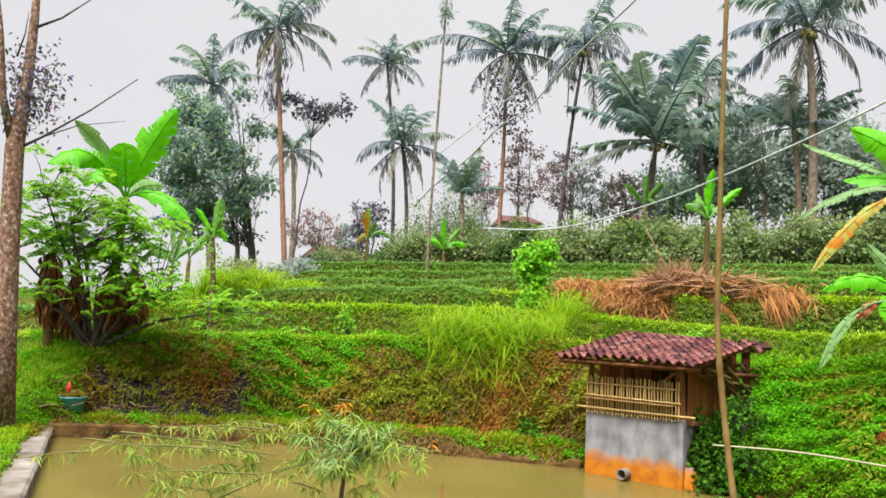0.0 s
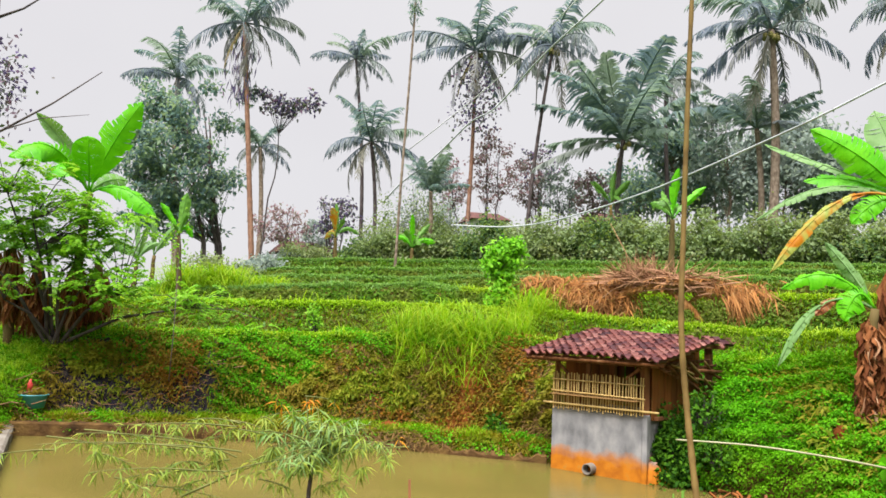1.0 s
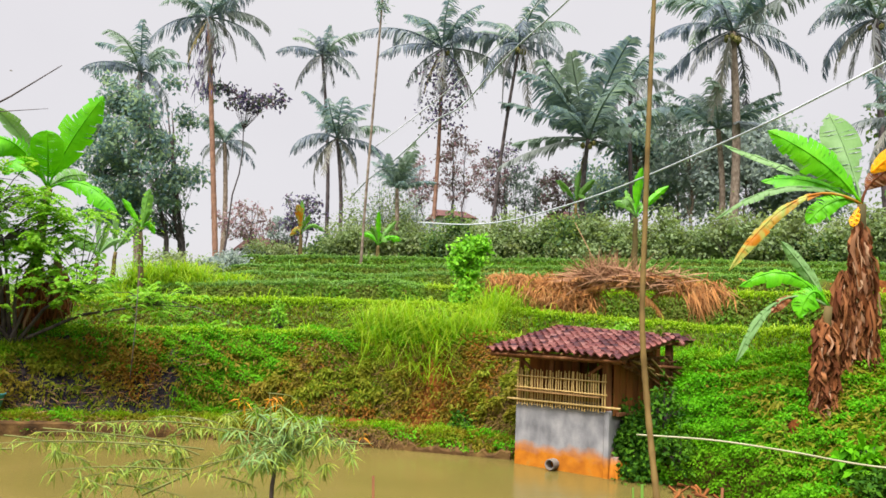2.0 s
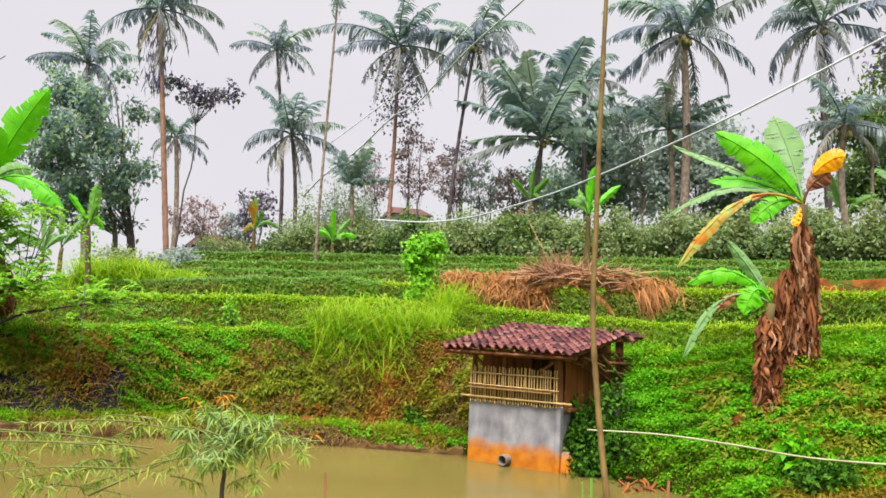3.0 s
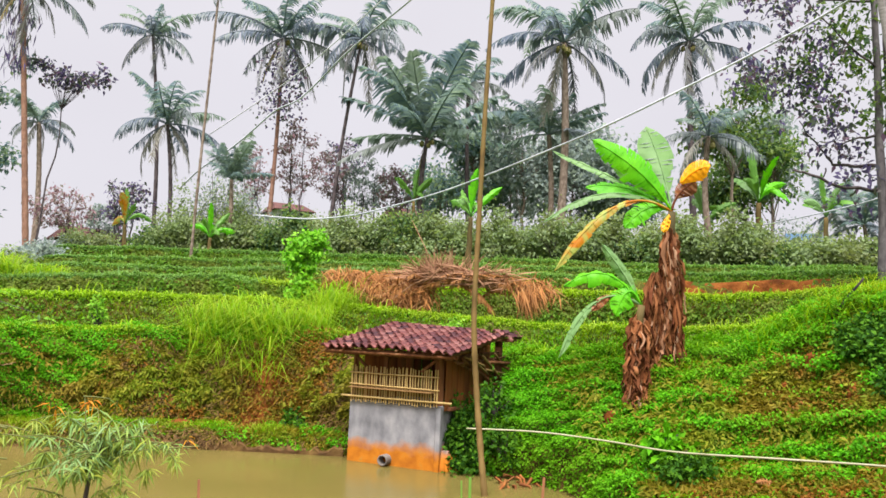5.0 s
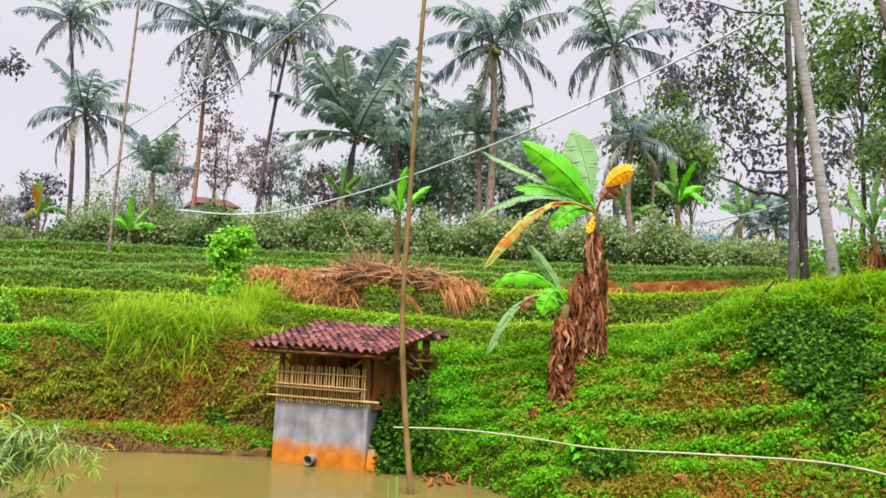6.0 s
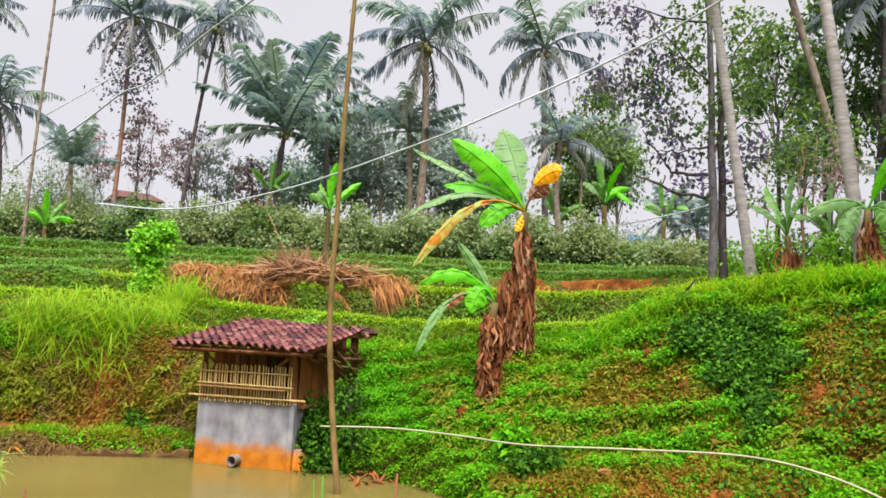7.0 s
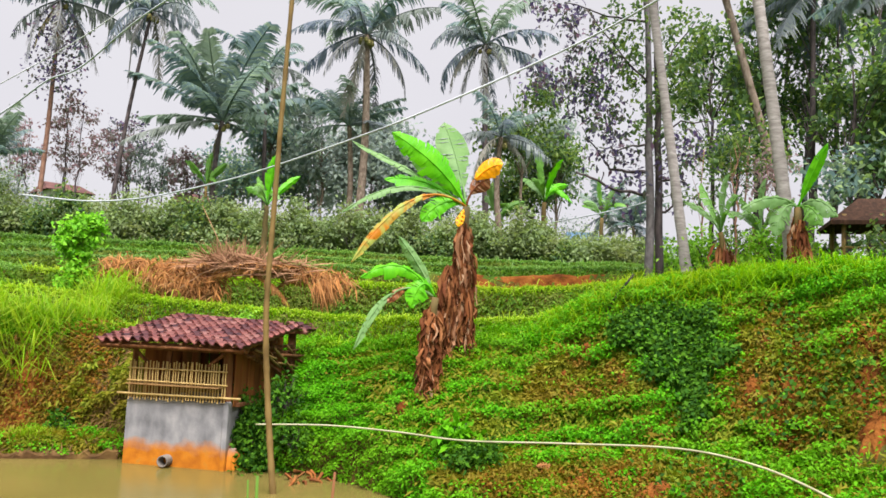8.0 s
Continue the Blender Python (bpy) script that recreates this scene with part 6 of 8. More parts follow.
def dead_skirt(ob, a, c, count, spread, seed, length=(0.25, 0.55)):
    """Withered brown leaves hanging down round a stem."""
    g = np.random.default_rng(seed)
    a, c = np.array(a), np.array(c)
    count = int(count * 0.7)
    t = g.uniform(0, 1, (count, 1))
    p = a + (c - a) * t
    ang = g.uniform(0, 6.28, count)
    out = np.stack([np.cos(ang), np.sin(ang), np.zeros(count)], 1)
    p = p + out * g.uniform(0.3, 1.0, (count, 1)) * spread * (1.1 - 0.45 * t) * (0.8 + 0.35 * np.sin(ang * 2 + t[:, 0] * 17 + seed))[:, None]
    # each strip: six stations of three points, hanging, crumpled and twisting
    count = len(p)
    side = np.cross(out, np.array([0, 0, 1.0]))
    long = g.uniform(*length, count)[:, None] * 1.5
    half = g.uniform(0.008, 0.034, count)[:, None]
    turn, rows = g.uniform(-0.8, 0.8, count)[:, None], []
    wander = np.zeros((count, 3))
    for k in range(6):
        f = k / 5
        wander = wander + g.normal(size=(count, 3)) * np.array([0.03, 0.03, 0.012]) * (k > 0)
        turn = turn + g.normal(size=(count, 1)) * 0.7
        across = side * np.cos(turn) + out * np.sin(turn)
        mid = p + np.array([0, 0, -1.0]) * long * f + out * spread * 0.35 * np.sin(f * 2.6) + wander
        wide = half * (0.5 + 0.9 * np.sin(f * 2.7 + 0.25))
        rows.append(np.stack([mid - across * wide, mid + np.cross(across, np.array([0, 0, 1.0])) * wide * 0.7, mid + across * wide], 1))
    v = np.stack(rows, 1).reshape(-1, 3)
    o = np.arange(count)[:, None] * 18
    quads = np.concatenate([o + np.array([k * 3 + q, k * 3 + q + 1, k * 3 + q + 4, k * 3 + q + 3]) for k in range(5) for q in range(2)], axis=1)
    part("dead_leaf_skirt", big_mesh("dead_leaf_skirt", v, quads.ravel(), np.full(count * 10, 4), BANANA_DEAD, True), ob, "shaggy skirt of withered brown leaves")


def add_leaf(ob, origin, base, via, tip, width, mat, facing, seed, label="", **kw):
    o = Vector(origin)
    return part("leaf", banana_leaf("leaf", Vector(base) - o, Vector(via) - o, Vector(tip) - o, width, mat, facing, seed, **kw), ob, label)


# the pair beside the hut
TO_EYE = (-0.5, -0.82, 0.25)
foot = (7.11, 10.81, 2.11)
ban = banana_thing("banana plant with torn green leaves and a brown withered skirt", foot)
top = (7.1, 10.81, 4.36)
pseudo_stem(ban, (0, 0, -0.15), Vector(top) - Vector(foot), 0.12, 0.06, 1)
dead_skirt(ban, (-0.02, -0.03, 0.12), Vector((7.07, 10.83, 4.14)) - Vector(foot), 1500, 0.11, 3)
dead_skirt(ban, Vector((6.87, 10.84, 2.4)) - Vector(foot), Vector((6.83, 10.86, 3.37)) - Vector(foot), 800, 0.09, 4)
add_leaf(ban, foot, top, (6.73, 10.9, 5.02), (5.86, 11.24, 5.5), 0.54, BANANA_GREEN, TO_EYE, 1, "bright green leaf", tears=0.45, fold=0.25)
add_leaf(ban, foot, top, (7.16, 11.13, 5.14), (6.98, 11.45, 5.9), 0.62, BANANA_PALE, (-0.2, -0.95, 0.1), 2, "pale upright leaf", tears=0.3, stalk=0.25)
add_leaf(ban, foot, top, (6.2, 10.99, 4.95), (5.25, 11.2, 3.3), 0.23, BANANA_WORN, (-0.3, -0.6, 0.7), 3, "yellowed brown-blotched drooping leaf", tears=0.3, fold=0.5, stalk=0.3)
add_leaf(ban, foot, top, (6.75, 11.7, 5.0), (5.85, 12.72, 5.6), 0.2, BANANA_PALE, (-0.3, -0.2, 0.9), 4, "pale leaf seen edge-on", tears=0.4, fold=0.5, stalk=0.35)
add_leaf(ban, foot, top, (6.2, 11.4, 5.05), (5.2, 11.56, 4.12), 0.17, BANANA_PALE, (-0.2, -0.3, 0.9), 5, "pale drooping leaf", tears=0.4, fold=0.7)
add_leaf(ban, foot, top, (6.5, 11.3, 4.95), (5.9, 11.5, 4.75), 0.42, BANANA_GREEN, (-0.4, -0.5, 0.7), 6, tears=0.35)
add_leaf(ban, foot, top, (6.74, 10.95, 4.6), (6.36, 11.0, 4.05), 0.4, BANANA_GREEN, (-0.5, -0.8, 0.4), 7, tears=0.3)
add_leaf(ban, foot, top, (6.95, 11.2, 5.05), (6.5, 11.75, 5.35), 0.5, BANANA_MID, TO_EYE, 8, tears=0.35)
add_leaf(ban, foot, top, (7.14, 10.8, 4.7), (7.42, 10.62, 4.86), 0.3, BANANA_DEAD, (-0.55, -0.8, 0.1), 17, "brown withered base of a leaf", tears=0.1, fold=0.3, stalk=0.35)
add_leaf(ban, foot, (7.2, 10.72, 4.82), (7.36, 10.6, 5.08), (7.52, 10.4, 5.07), 0.38, BANANA_YELLOW, (-0.6, -0.75, 0.15), 9, "bright yellow withering leaf", tears=0.04, stalk=0.0, fold=0.25)
add_leaf(ban, foot, top, (6.97, 10.78, 4.22), (6.9, 10.73, 4.0), 0.14, BANANA_YELLOW, TO_EYE, 10, "small yellow leaf", tears=0.1)
foot = (6.3, 10.49, 1.25)
ban = banana_thing("short banana plant with a ragged brown skirt and drooping leaves", foot)
top = (6.41, 10.54, 2.81)
pseudo_stem(ban, (0, 0, -0.15), Vector(top) - Vector(foot), 0.1, 0.055, 2)
dead_skirt(ban, (0, 0, 0.1), Vector((6.38, 10.55, 2.7)) - Vector(foot), 900, 0.09, 5, (0.15, 0.4))
add_leaf(ban, foot, top, (5.95, 10.8, 3.62), (5.3, 10.96, 3.05), 0.3, BANANA_GREEN, (-0.3, -0.6, 0.75), 11, "bright green arching leaf", fold=0.7, tears=0.2)
add_leaf(ban, foot, top, (6.2, 10.6, 3.3), (6.0, 10.58, 2.62), 0.4, BANANA_GREEN, TO_EYE, 12, tears=0.15)
add_leaf(ban, foot, top, (5.75, 10.85, 3.3), (5.2, 10.85, 1.95), 0.17, BANANA_PALE, (-0.6, -0.6, 0.5), 13, "long pale drooping leaf", tears=0.4, stalk=0.45)
add_leaf(ban, foot, top, (5.98, 10.77, 3.12), (5.68, 10.75, 2.68), 0.16, BANANA_DEAD, TO_EYE, 14, "brown withered leaf end", stalk=0.5)
add_leaf(ban, foot, top, (6.22, 10.64, 3.27), (5.92, 10.93, 3.76), 0.2, BANANA_PALE, (-0.7, -0.4, 0.4), 15, "pale young leaf", tears=0.1)

# the tall grove beyond the pond's corner
foot = (-7.1, 16.45)
foot = (foot[0], foot[1], ground_z(foot[0], foot[1]))
ban = banana_thing("tall banana plant with broad sunlit leaves behind the pond corner", foot)
top = (-6.88, 16.42, 4.74)
pseudo_stem(ban, (0, 0, -0.4), Vector(top) - Vector(foot), 0.13, 0.08, 3)
dead_skirt(ban, (Vector(top) - Vector(foot)) * 0.2, (Vector(top) - Vector(foot)) * 0.5, 400, 0.2, 19)
add_leaf(ban, foot, top, (-6.63, 16.3, 5.61), (-5.91, 16.37, 6.74), 0.66, BANANA_GREEN, (0.45, -0.8, 0.25), 21, "bright green upright leaf", tears=0.5)
add_leaf(ban, foot, top, (-6.77, 16.03, 5.3), (-6.79, 15.91, 5.85), 0.62, BANANA_GREEN, (0.1, -0.95, 0.2), 22, "bright green young leaf", tears=0.03, stalk=0.2, fold=0.1)
add_leaf(ban, foot, top, (-7.23, 16.27, 5.7), (-7.85, 15.86, 6.27), 0.36, BANANA_PALE, (-0.6, 0.0, 0.6), 23, "pale leaf seen edge-on", tears=0.3, fold=0.7)
add_leaf(ban, foot, top, (-7.49, 15.82, 6.18), (-7.98, 15.23, 5.2), 0.72, BANANA_GREEN, (-0.3, -0.8, 0.5), 24, tears=0.4, fold=0.5)
add_leaf(ban, foot, top, (-7.31, 15.9, 5.67), (-7.4, 15.64, 4.84), 0.72, BANANA_GREEN, (-0.3, -0.9, 0.3), 25, tears=0.4)
add_leaf(ban, foot, top, (-6.15, 16.38, 5.22), (-5.42, 16.32, 4.3), 0.5, BANANA_GREEN, (0.5, -0.6, 0.6), 26, tears=0.4, fold=0.6)
add_leaf(ban, foot, top, (-6.69, 16.71, 5.19), (-6.33, 17.07, 5.15), 0.5, BANANA_MID, (0.5, -0.6, 0.6), 27, tears=0.4)
for k, (b0, t0) in enumerate((((-8.25, 16.5), (-8.3, 16.31, 3.72)), ((-7.65, 16.4), (-7.77, 16.35, 3.27)), ((-6.6, 16.75), (-6.67, 16.72, 3.34)))):
    b0 = (b0[0], b0[1], ground_z(b0[0], b0[1]))
    ban = banana_thing("banana plant with a thick withered skirt in the grove", b0)
    tt = Vector(t0) - Vector(b0)
    pseudo_stem(ban, (0, 0, -0.6), tt, 0.12, 0.08, 5 + k)
    dead_skirt(ban, tt * 0.45, tt * 0.9, 420, 0.22, 20 + k)
    for q in range(3):
        ang = q * 2.1 + k
        tip = Vector(t0) + Vector((0.9 * math.cos(ang), -0.3 + 0.6 * math.sin(ang), 0.1))
        add_leaf(ban, b0, t0, Vector(t0) + Vector((0.5 * math.cos(ang), 0.3 * math.sin(ang), 0.7)), tip, 0.42, BANANA_MID, (math.cos(ang) * 0.5, -0.5, 0.8), 40 + k * 3 + q, tears=0.4, fold=0.5)


def small_banana(label, base, crown, size, count, mats, seed, skirt=0):
    r = random.Random(seed)
    b0 = Vector(base)
    b0.z = ground_z(b0.x, b0.y) - 0.05
    t0 = Vector(crown)
    ob = banana_thing(label, b0)
    pseudo_stem(ob, (0, 0, 0), t0 - b0, 0.12 * size, 0.07 * size, seed)
    if skirt:
        dead_skirt(ob, (0, 0, (t0.z - b0.z) * 0.3), (t0 - b0) * 0.9, skirt, 0.16, seed)
    for q in range(count):
        ang = q * 2.4 + seed
        up = r.uniform(0.75, 1.15) if q else 1.2
        flat = r.uniform(0.3, 0.85) if q else 0.15
        via = t0 + Vector((0.55 * math.cos(ang) * flat, 0.55 * math.sin(ang) * flat, 0.8 * up)) * size
        tip = t0 + Vector((1.35 * math.cos(ang) * flat, 1.35 * math.sin(ang) * flat, 1.35 * up if q < 2 else r.uniform(-0.1, 1.15))) * size
        add_leaf(ob, b0, t0, via, tip, 0.36 * size * r.uniform(0.7, 1.1), mats[q % len(mats)], (math.cos(ang) * 0.3, -0.9, 0.4), seed * 20 + q, tears=0.45, fold=0.5)


small_banana("young banana plant in front of the hedge", (-0.11, 35, 5.55), (-0.12, 35, 5.65), 0.95, 8, [BANANA_GREEN, BANANA_MID], 61)
small_banana("banana plant on the upper terrace", (8.91, 26.55, 4.78), (8.93, 26.54, 6.3), 1.1, 7, [BANANA_GREEN, BANANA_MID, BANANA_PALE], 62)
small_banana("banana plant on the upper terrace", (9.51, 36.79, 6.94), (9.36, 36.83, 8.44), 1.0, 6, [BANANA_MID], 63)
small_banana("banana plant beside the hedge with pale leaves", (20.85, 29.31, 6.74), (20.83, 29.33, 7.39), 1.2, 6, [BANANA_MID, BANANA_PALE], 64)
small_banana("banana plant beside the hedge with fresh leaves", (22.58, 28, 6.53), (22.55, 28.03, 8.23), 1.5, 8, [BANANA_MID, BANANA_GREEN, BANANA_PALE], 65)
small_banana("banana plant beside the hedge with fresh leaves", (25.23, 27.04, 6.7), (25.22, 27.05, 7.7), 1.2, 7, [BANANA_MID, BANANA_PALE], 66)
foot = (12.75, 8.5, 3.62)
foot = (foot[0], foot[1], ground_z(foot[0], foot[1]))
ban = banana_thing("banana plant with one upright bright leaf on the mound", foot)
top = (12.72, 8.55, 4.76)
pseudo_stem(ban, (0, 0, -0.2), Vector(top) - Vector(foot), 0.13, 0.07, 9)
dead_skirt(ban, (Vector(top) - Vector(foot)) * 0.2, (Vector(top) - Vector(foot)) * 0.95, 260, 0.13, 67)
add_leaf(ban, foot, top, (12.74, 8.34, 5.25), (12.82, 8.03, 5.87), 0.2, BANANA_GREEN, (-0.6, -0.75, 0.25), 671, "bright green upright leaf", tears=0.08, fold=0.2)
for q, (via, tip, wide, mat) in enumerate((((12.36, 8.72, 5.13), (11.85, 9.07, 4.68), 0.34, BANANA_PALE), ((12.42, 8.64, 4.97), (12.19, 8.62, 4.19), 0.34, BANANA_PALE), ((12.92, 8.26, 5.09), (12.9, 7.91, 4.55), 0.42, BANANA_PALE), ((12.7, 8.23, 4.86), (12.69, 8.06, 4.39), 0.36, BANANA_MID), ((12.91, 8.81, 5), (12.95, 9.44, 5.08), 0.3, BANANA_MID))):
    add_leaf(ban, foot, top, via, tip, wide, mat, (-0.5, -0.6, 0.7), 672 + q, "pale drooping leaf", tears=0.4, fold=0.6)
small_banana("banana plant with pale hanging leaves on the mound", (13.46, 10.6, 3.75), (13.35, 10.73, 4.55), 0.75, 7, [BANANA_PALE, BANANA_MID], 68, 60)
small_banana("banana plant with pale hanging leaves on the mound", (14.18, 10.47, 3.8), (14.22, 10.42, 4.57), 0.75, 7, [BANANA_PALE, BANANA_MID], 69)
small_banana("young banana plant beyond the grove", (-6.8, 23.02, 3.32), (-6.92, 22.98, 4.57), 0.8, 6, [BANANA_MID, BANANA_GREEN], 70)
small_banana("young banana plant below the far houses", (-3.62, 35.82, 5.21), (-3.67, 35.81, 6.05), 1.0, 5, [BANANA_MID, BANANA_WORN], 71)
small_banana("small bluish banana plant in the gap beside the round tree", (-10, 28.28, 3.47), (-9.95, 28.3, 4.09), 0.9, 5, [BANANA_PALE], 72)
small_banana("small bluish banana plant in the gap beside the round tree", (-9.76, 29.42, 3.54), (-9.73, 29.43, 4.4), 0.9, 5, [BANANA_PALE], 73)

# ---- shrubs, hedge and bushes ----


def shrub(name, label, foot, radii, count, size, leaf, seed, group="", stems=5, flat=1.0, lift=0.45):
    g = np.random.default_rng(seed + 900)
    foot = Vector(foot)
    foot.z = ground_z(foot.x, foot.y) - 0.05
    ob = thing(name, foot, label, "shrub", group)
    rad = np.array(radii)
    clumps = 26
    d = g.normal(size=(clumps, 3))
    d[:, 2] = np.abs(d[:, 2]) * 0.9 - 0.25
    d /= np.linalg.norm(d, axis=1, keepdims=True)
    cc = d * rad * g.uniform(0.55, 1.05, (clumps, 1)) + np.array([0, 0, rad[2] * lift])
    wood = Build()
    for q in range(0, clumps, max(1, clumps // (stems * 2))):
        e = Vector(cc[q])
        wood.tube([(e.x * 0.15, e.y * 0.15, 0), (e.x * 0.5, e.y * 0.5, e.z * 0.6), e], [0.03, 0.02, 0.008], 5, caps=False)
    tagged(part("stem", wood.mesh("stem", BARK_DARK, True), ob), kind="stuff")
    which = g.integers(0, clumps, count)
    p = cc[which] + g.normal(size=(count, 3)) * rad * np.array([0.22, 0.22, 0.17])
    p[:, 2] = np.maximum(p[:, 2], 0.03)
    dirs = g.normal(size=(count, 3)) * np.array([1, 1, flat]) + np.array([0, -0.2, 0.15])
    ln = g.uniform(0.7, 1.3, count) * size
    part("foliage", leaf_mesh("foliage", leaf, leaf_arrays(p, dirs, g.normal(size=(count, 3)) * 0.6 + np.array([0, -0.3, 1]), ln, ln * 0.55)), ob)
    return ob


hedge_line = [Vector(q) for q in ((-2.65, 36.91, 5.07), (1.61, 35.96, 5.19), (6.54, 34.38, 5.28), (11.85, 31.87, 5.27), (15.5, 29.14, 5.22), (18.48, 26.26, 5.11), (21.36, 23.99, 5.23), (23.69, 23.15, 5.38))]
length = [0.0]
for a, c in zip(hedge_line[:-1], hedge_line[1:]):
    length.append(length[-1] + (c - a).length)
for k in range(34):
    s = length[-1] * (k + 0.5) / 34
    i = max(j for j in range(len(length)) if length[j] <= s)
    pos = hedge_line[i].lerp(hedge_line[min(i + 1, len(hedge_line) - 1)], (s - length[i]) / max(length[min(i + 1, len(hedge_line) - 1)] - length[i], 1e-6))
    tall = (1.05 if k < 4 else 1.45) + 0.3 * math.sin(k * 2.3) - (0.55 if k > 28 else 0)
    shrub("hedge_shrub", "dull green overgrown shrub in the hedge along the top terrace", (pos.x + random.uniform(-0.2, 0.2), pos.y + random.uniform(-0.5, 0.5), 0), (1.2 + 0.25 * math.sin(k * 1.7), 1.0, tall * 0.92), 3300, 0.18, HEDGE if k % 6 else TREE_MID, k, "hedge shrubs")
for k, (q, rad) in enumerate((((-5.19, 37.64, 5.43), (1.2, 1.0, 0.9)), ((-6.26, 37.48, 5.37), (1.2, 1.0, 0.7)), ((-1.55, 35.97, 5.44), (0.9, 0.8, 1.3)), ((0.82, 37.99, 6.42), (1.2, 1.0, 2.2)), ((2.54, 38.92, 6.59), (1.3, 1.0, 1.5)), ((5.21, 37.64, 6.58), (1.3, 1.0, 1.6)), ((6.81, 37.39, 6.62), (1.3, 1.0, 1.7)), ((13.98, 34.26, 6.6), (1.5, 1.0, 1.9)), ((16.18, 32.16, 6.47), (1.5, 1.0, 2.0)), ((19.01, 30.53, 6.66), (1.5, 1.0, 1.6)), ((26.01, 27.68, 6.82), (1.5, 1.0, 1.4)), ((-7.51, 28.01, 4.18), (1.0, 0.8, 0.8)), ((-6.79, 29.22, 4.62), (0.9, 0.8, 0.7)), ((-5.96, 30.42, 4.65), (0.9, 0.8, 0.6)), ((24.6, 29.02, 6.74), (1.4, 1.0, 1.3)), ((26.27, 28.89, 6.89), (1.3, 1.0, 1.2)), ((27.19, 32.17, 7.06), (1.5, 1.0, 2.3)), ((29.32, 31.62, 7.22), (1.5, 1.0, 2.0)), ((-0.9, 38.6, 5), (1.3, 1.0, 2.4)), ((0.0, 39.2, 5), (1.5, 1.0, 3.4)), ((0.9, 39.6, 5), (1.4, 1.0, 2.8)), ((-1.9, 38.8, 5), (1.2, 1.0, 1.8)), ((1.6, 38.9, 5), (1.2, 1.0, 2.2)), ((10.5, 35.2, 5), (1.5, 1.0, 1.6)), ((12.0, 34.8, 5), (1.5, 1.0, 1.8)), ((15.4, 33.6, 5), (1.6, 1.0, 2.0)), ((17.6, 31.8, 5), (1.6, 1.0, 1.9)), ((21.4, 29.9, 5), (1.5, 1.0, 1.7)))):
    # every third shrub takes the leaf colour with haze painted in
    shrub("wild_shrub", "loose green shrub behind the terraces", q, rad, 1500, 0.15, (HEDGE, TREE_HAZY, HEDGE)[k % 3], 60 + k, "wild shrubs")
for k, (q, rad) in enumerate((((14.41, 11.81, 3.99), (0.9, 0.8, 0.9)), ((15.17, 11.65, 4.05), (0.9, 0.8, 1.0)), ((14.44, 10.11, 3.92), (0.8, 0.7, 0.8)), ((16.14, 10.26, 4.06), (0.7, 0.7, 0.6)), ((16.49, 14.75, 4.4), (0.7, 0.7, 0.8)), ((15.15, 7.99, 3.89), (0.9, 0.8, 0.9)))):
    shrub("wild_shrub", "fresh green undergrowth shrub on the mound", q, rad, 1100, 0.12, (SHRUB, TREE_MID)[k % 2], 80 + k, "wild shrubs")

# bright vine-covered stump on the terrace
stump = (2.25, 19.67, 3.46)
rise = stump[2] - ground_z(stump[0], stump[1])
ob = thing("vine_bush", (stump[0], stump[1], ground_z(stump[0], stump[1])), "small bright green vine bush smothering a stump", "bush")
part("stump", Build().tube([(0, 0, -0.1), (0.03, 0, rise + 0.35), (0.02, 0.02, rise + 0.7)], [0.1, 0.08, 0.07], 8).mesh("stump", BARK_DARK, True), ob)
count = 2600
lumps = np.array([(-0.12, 0, 0.25), (0.05, -0.08, 0.5), (0.0, 0, rise + 0.15), (-0.22, -0.05, rise + 0.42), (0.22, 0, rise + 0.62), (0.04, -0.05, rise + 0.8), (0.3, 0, rise + 0.9), (-0.16, 0, rise + 0.72)])
p = lumps[rng.integers(0, len(lumps), count)] + rng.normal(size=(count, 3)) * np.array([0.13, 0.11, 0.12])
p[:, 2] = np.maximum(p[:, 2], 0.0)
part("foliage", leaf_mesh("foliage", BUSH_BRIGHT, leaf_arrays(p, rand_dirs(count) + np.array([0, -0.3, -0.2]), rand_dirs(count) * 0.5 + np.array([0, -0.6, 0.6]), rng.uniform(0.08, 0.15, count), rng.uniform(0.06, 0.11, count))), ob)
shrub("weed_clump", "pale weed clump at the terrace foot beside the dry fronds", (4.96, 15.42, 2.63), (0.3, 0.3, 0.45), 700, 0.09, SHRUB, 95)
shrub("weed_clump", "bluish broad-leaved weed on the earth bank", (1.74, 14.9, 0.48), (0.22, 0.2, 0.3), 240, 0.1, DARK_IVY, 96)
shrub("weed_clump", "fresh weed tuft growing on the terrace", (-2.23, 18.37, 2.07), (0.22, 0.2, 0.55), 420, 0.09, SHRUB, 97)
shrub("weed_clump", "dark weeds crowding the hut's flank", (4.12, 12.22, 0.19), (0.35, 0.4, 0.55), 900, 0.09, DARK_IVY, 98)
shrub("weed_clump", "dark weeds crowding the hut's flank", (4.65, 12.24, 0.42), (0.3, 0.4, 0.6), 700, 0.09, DARK_IVY, 99)
shrub("weed_clump", "dark creeper hanging round the hut's flank", (4.13, 12.63, 0), (0.28, 0.35, 0.5), 1300, 0.08, DARK_IVY, 101)
shrub("weed_clump", "dark creeper hanging round the hut's flank", (4.55, 13.0, 0), (0.35, 0.4, 0.48), 1100, 0.08, DARK_IVY, 102)
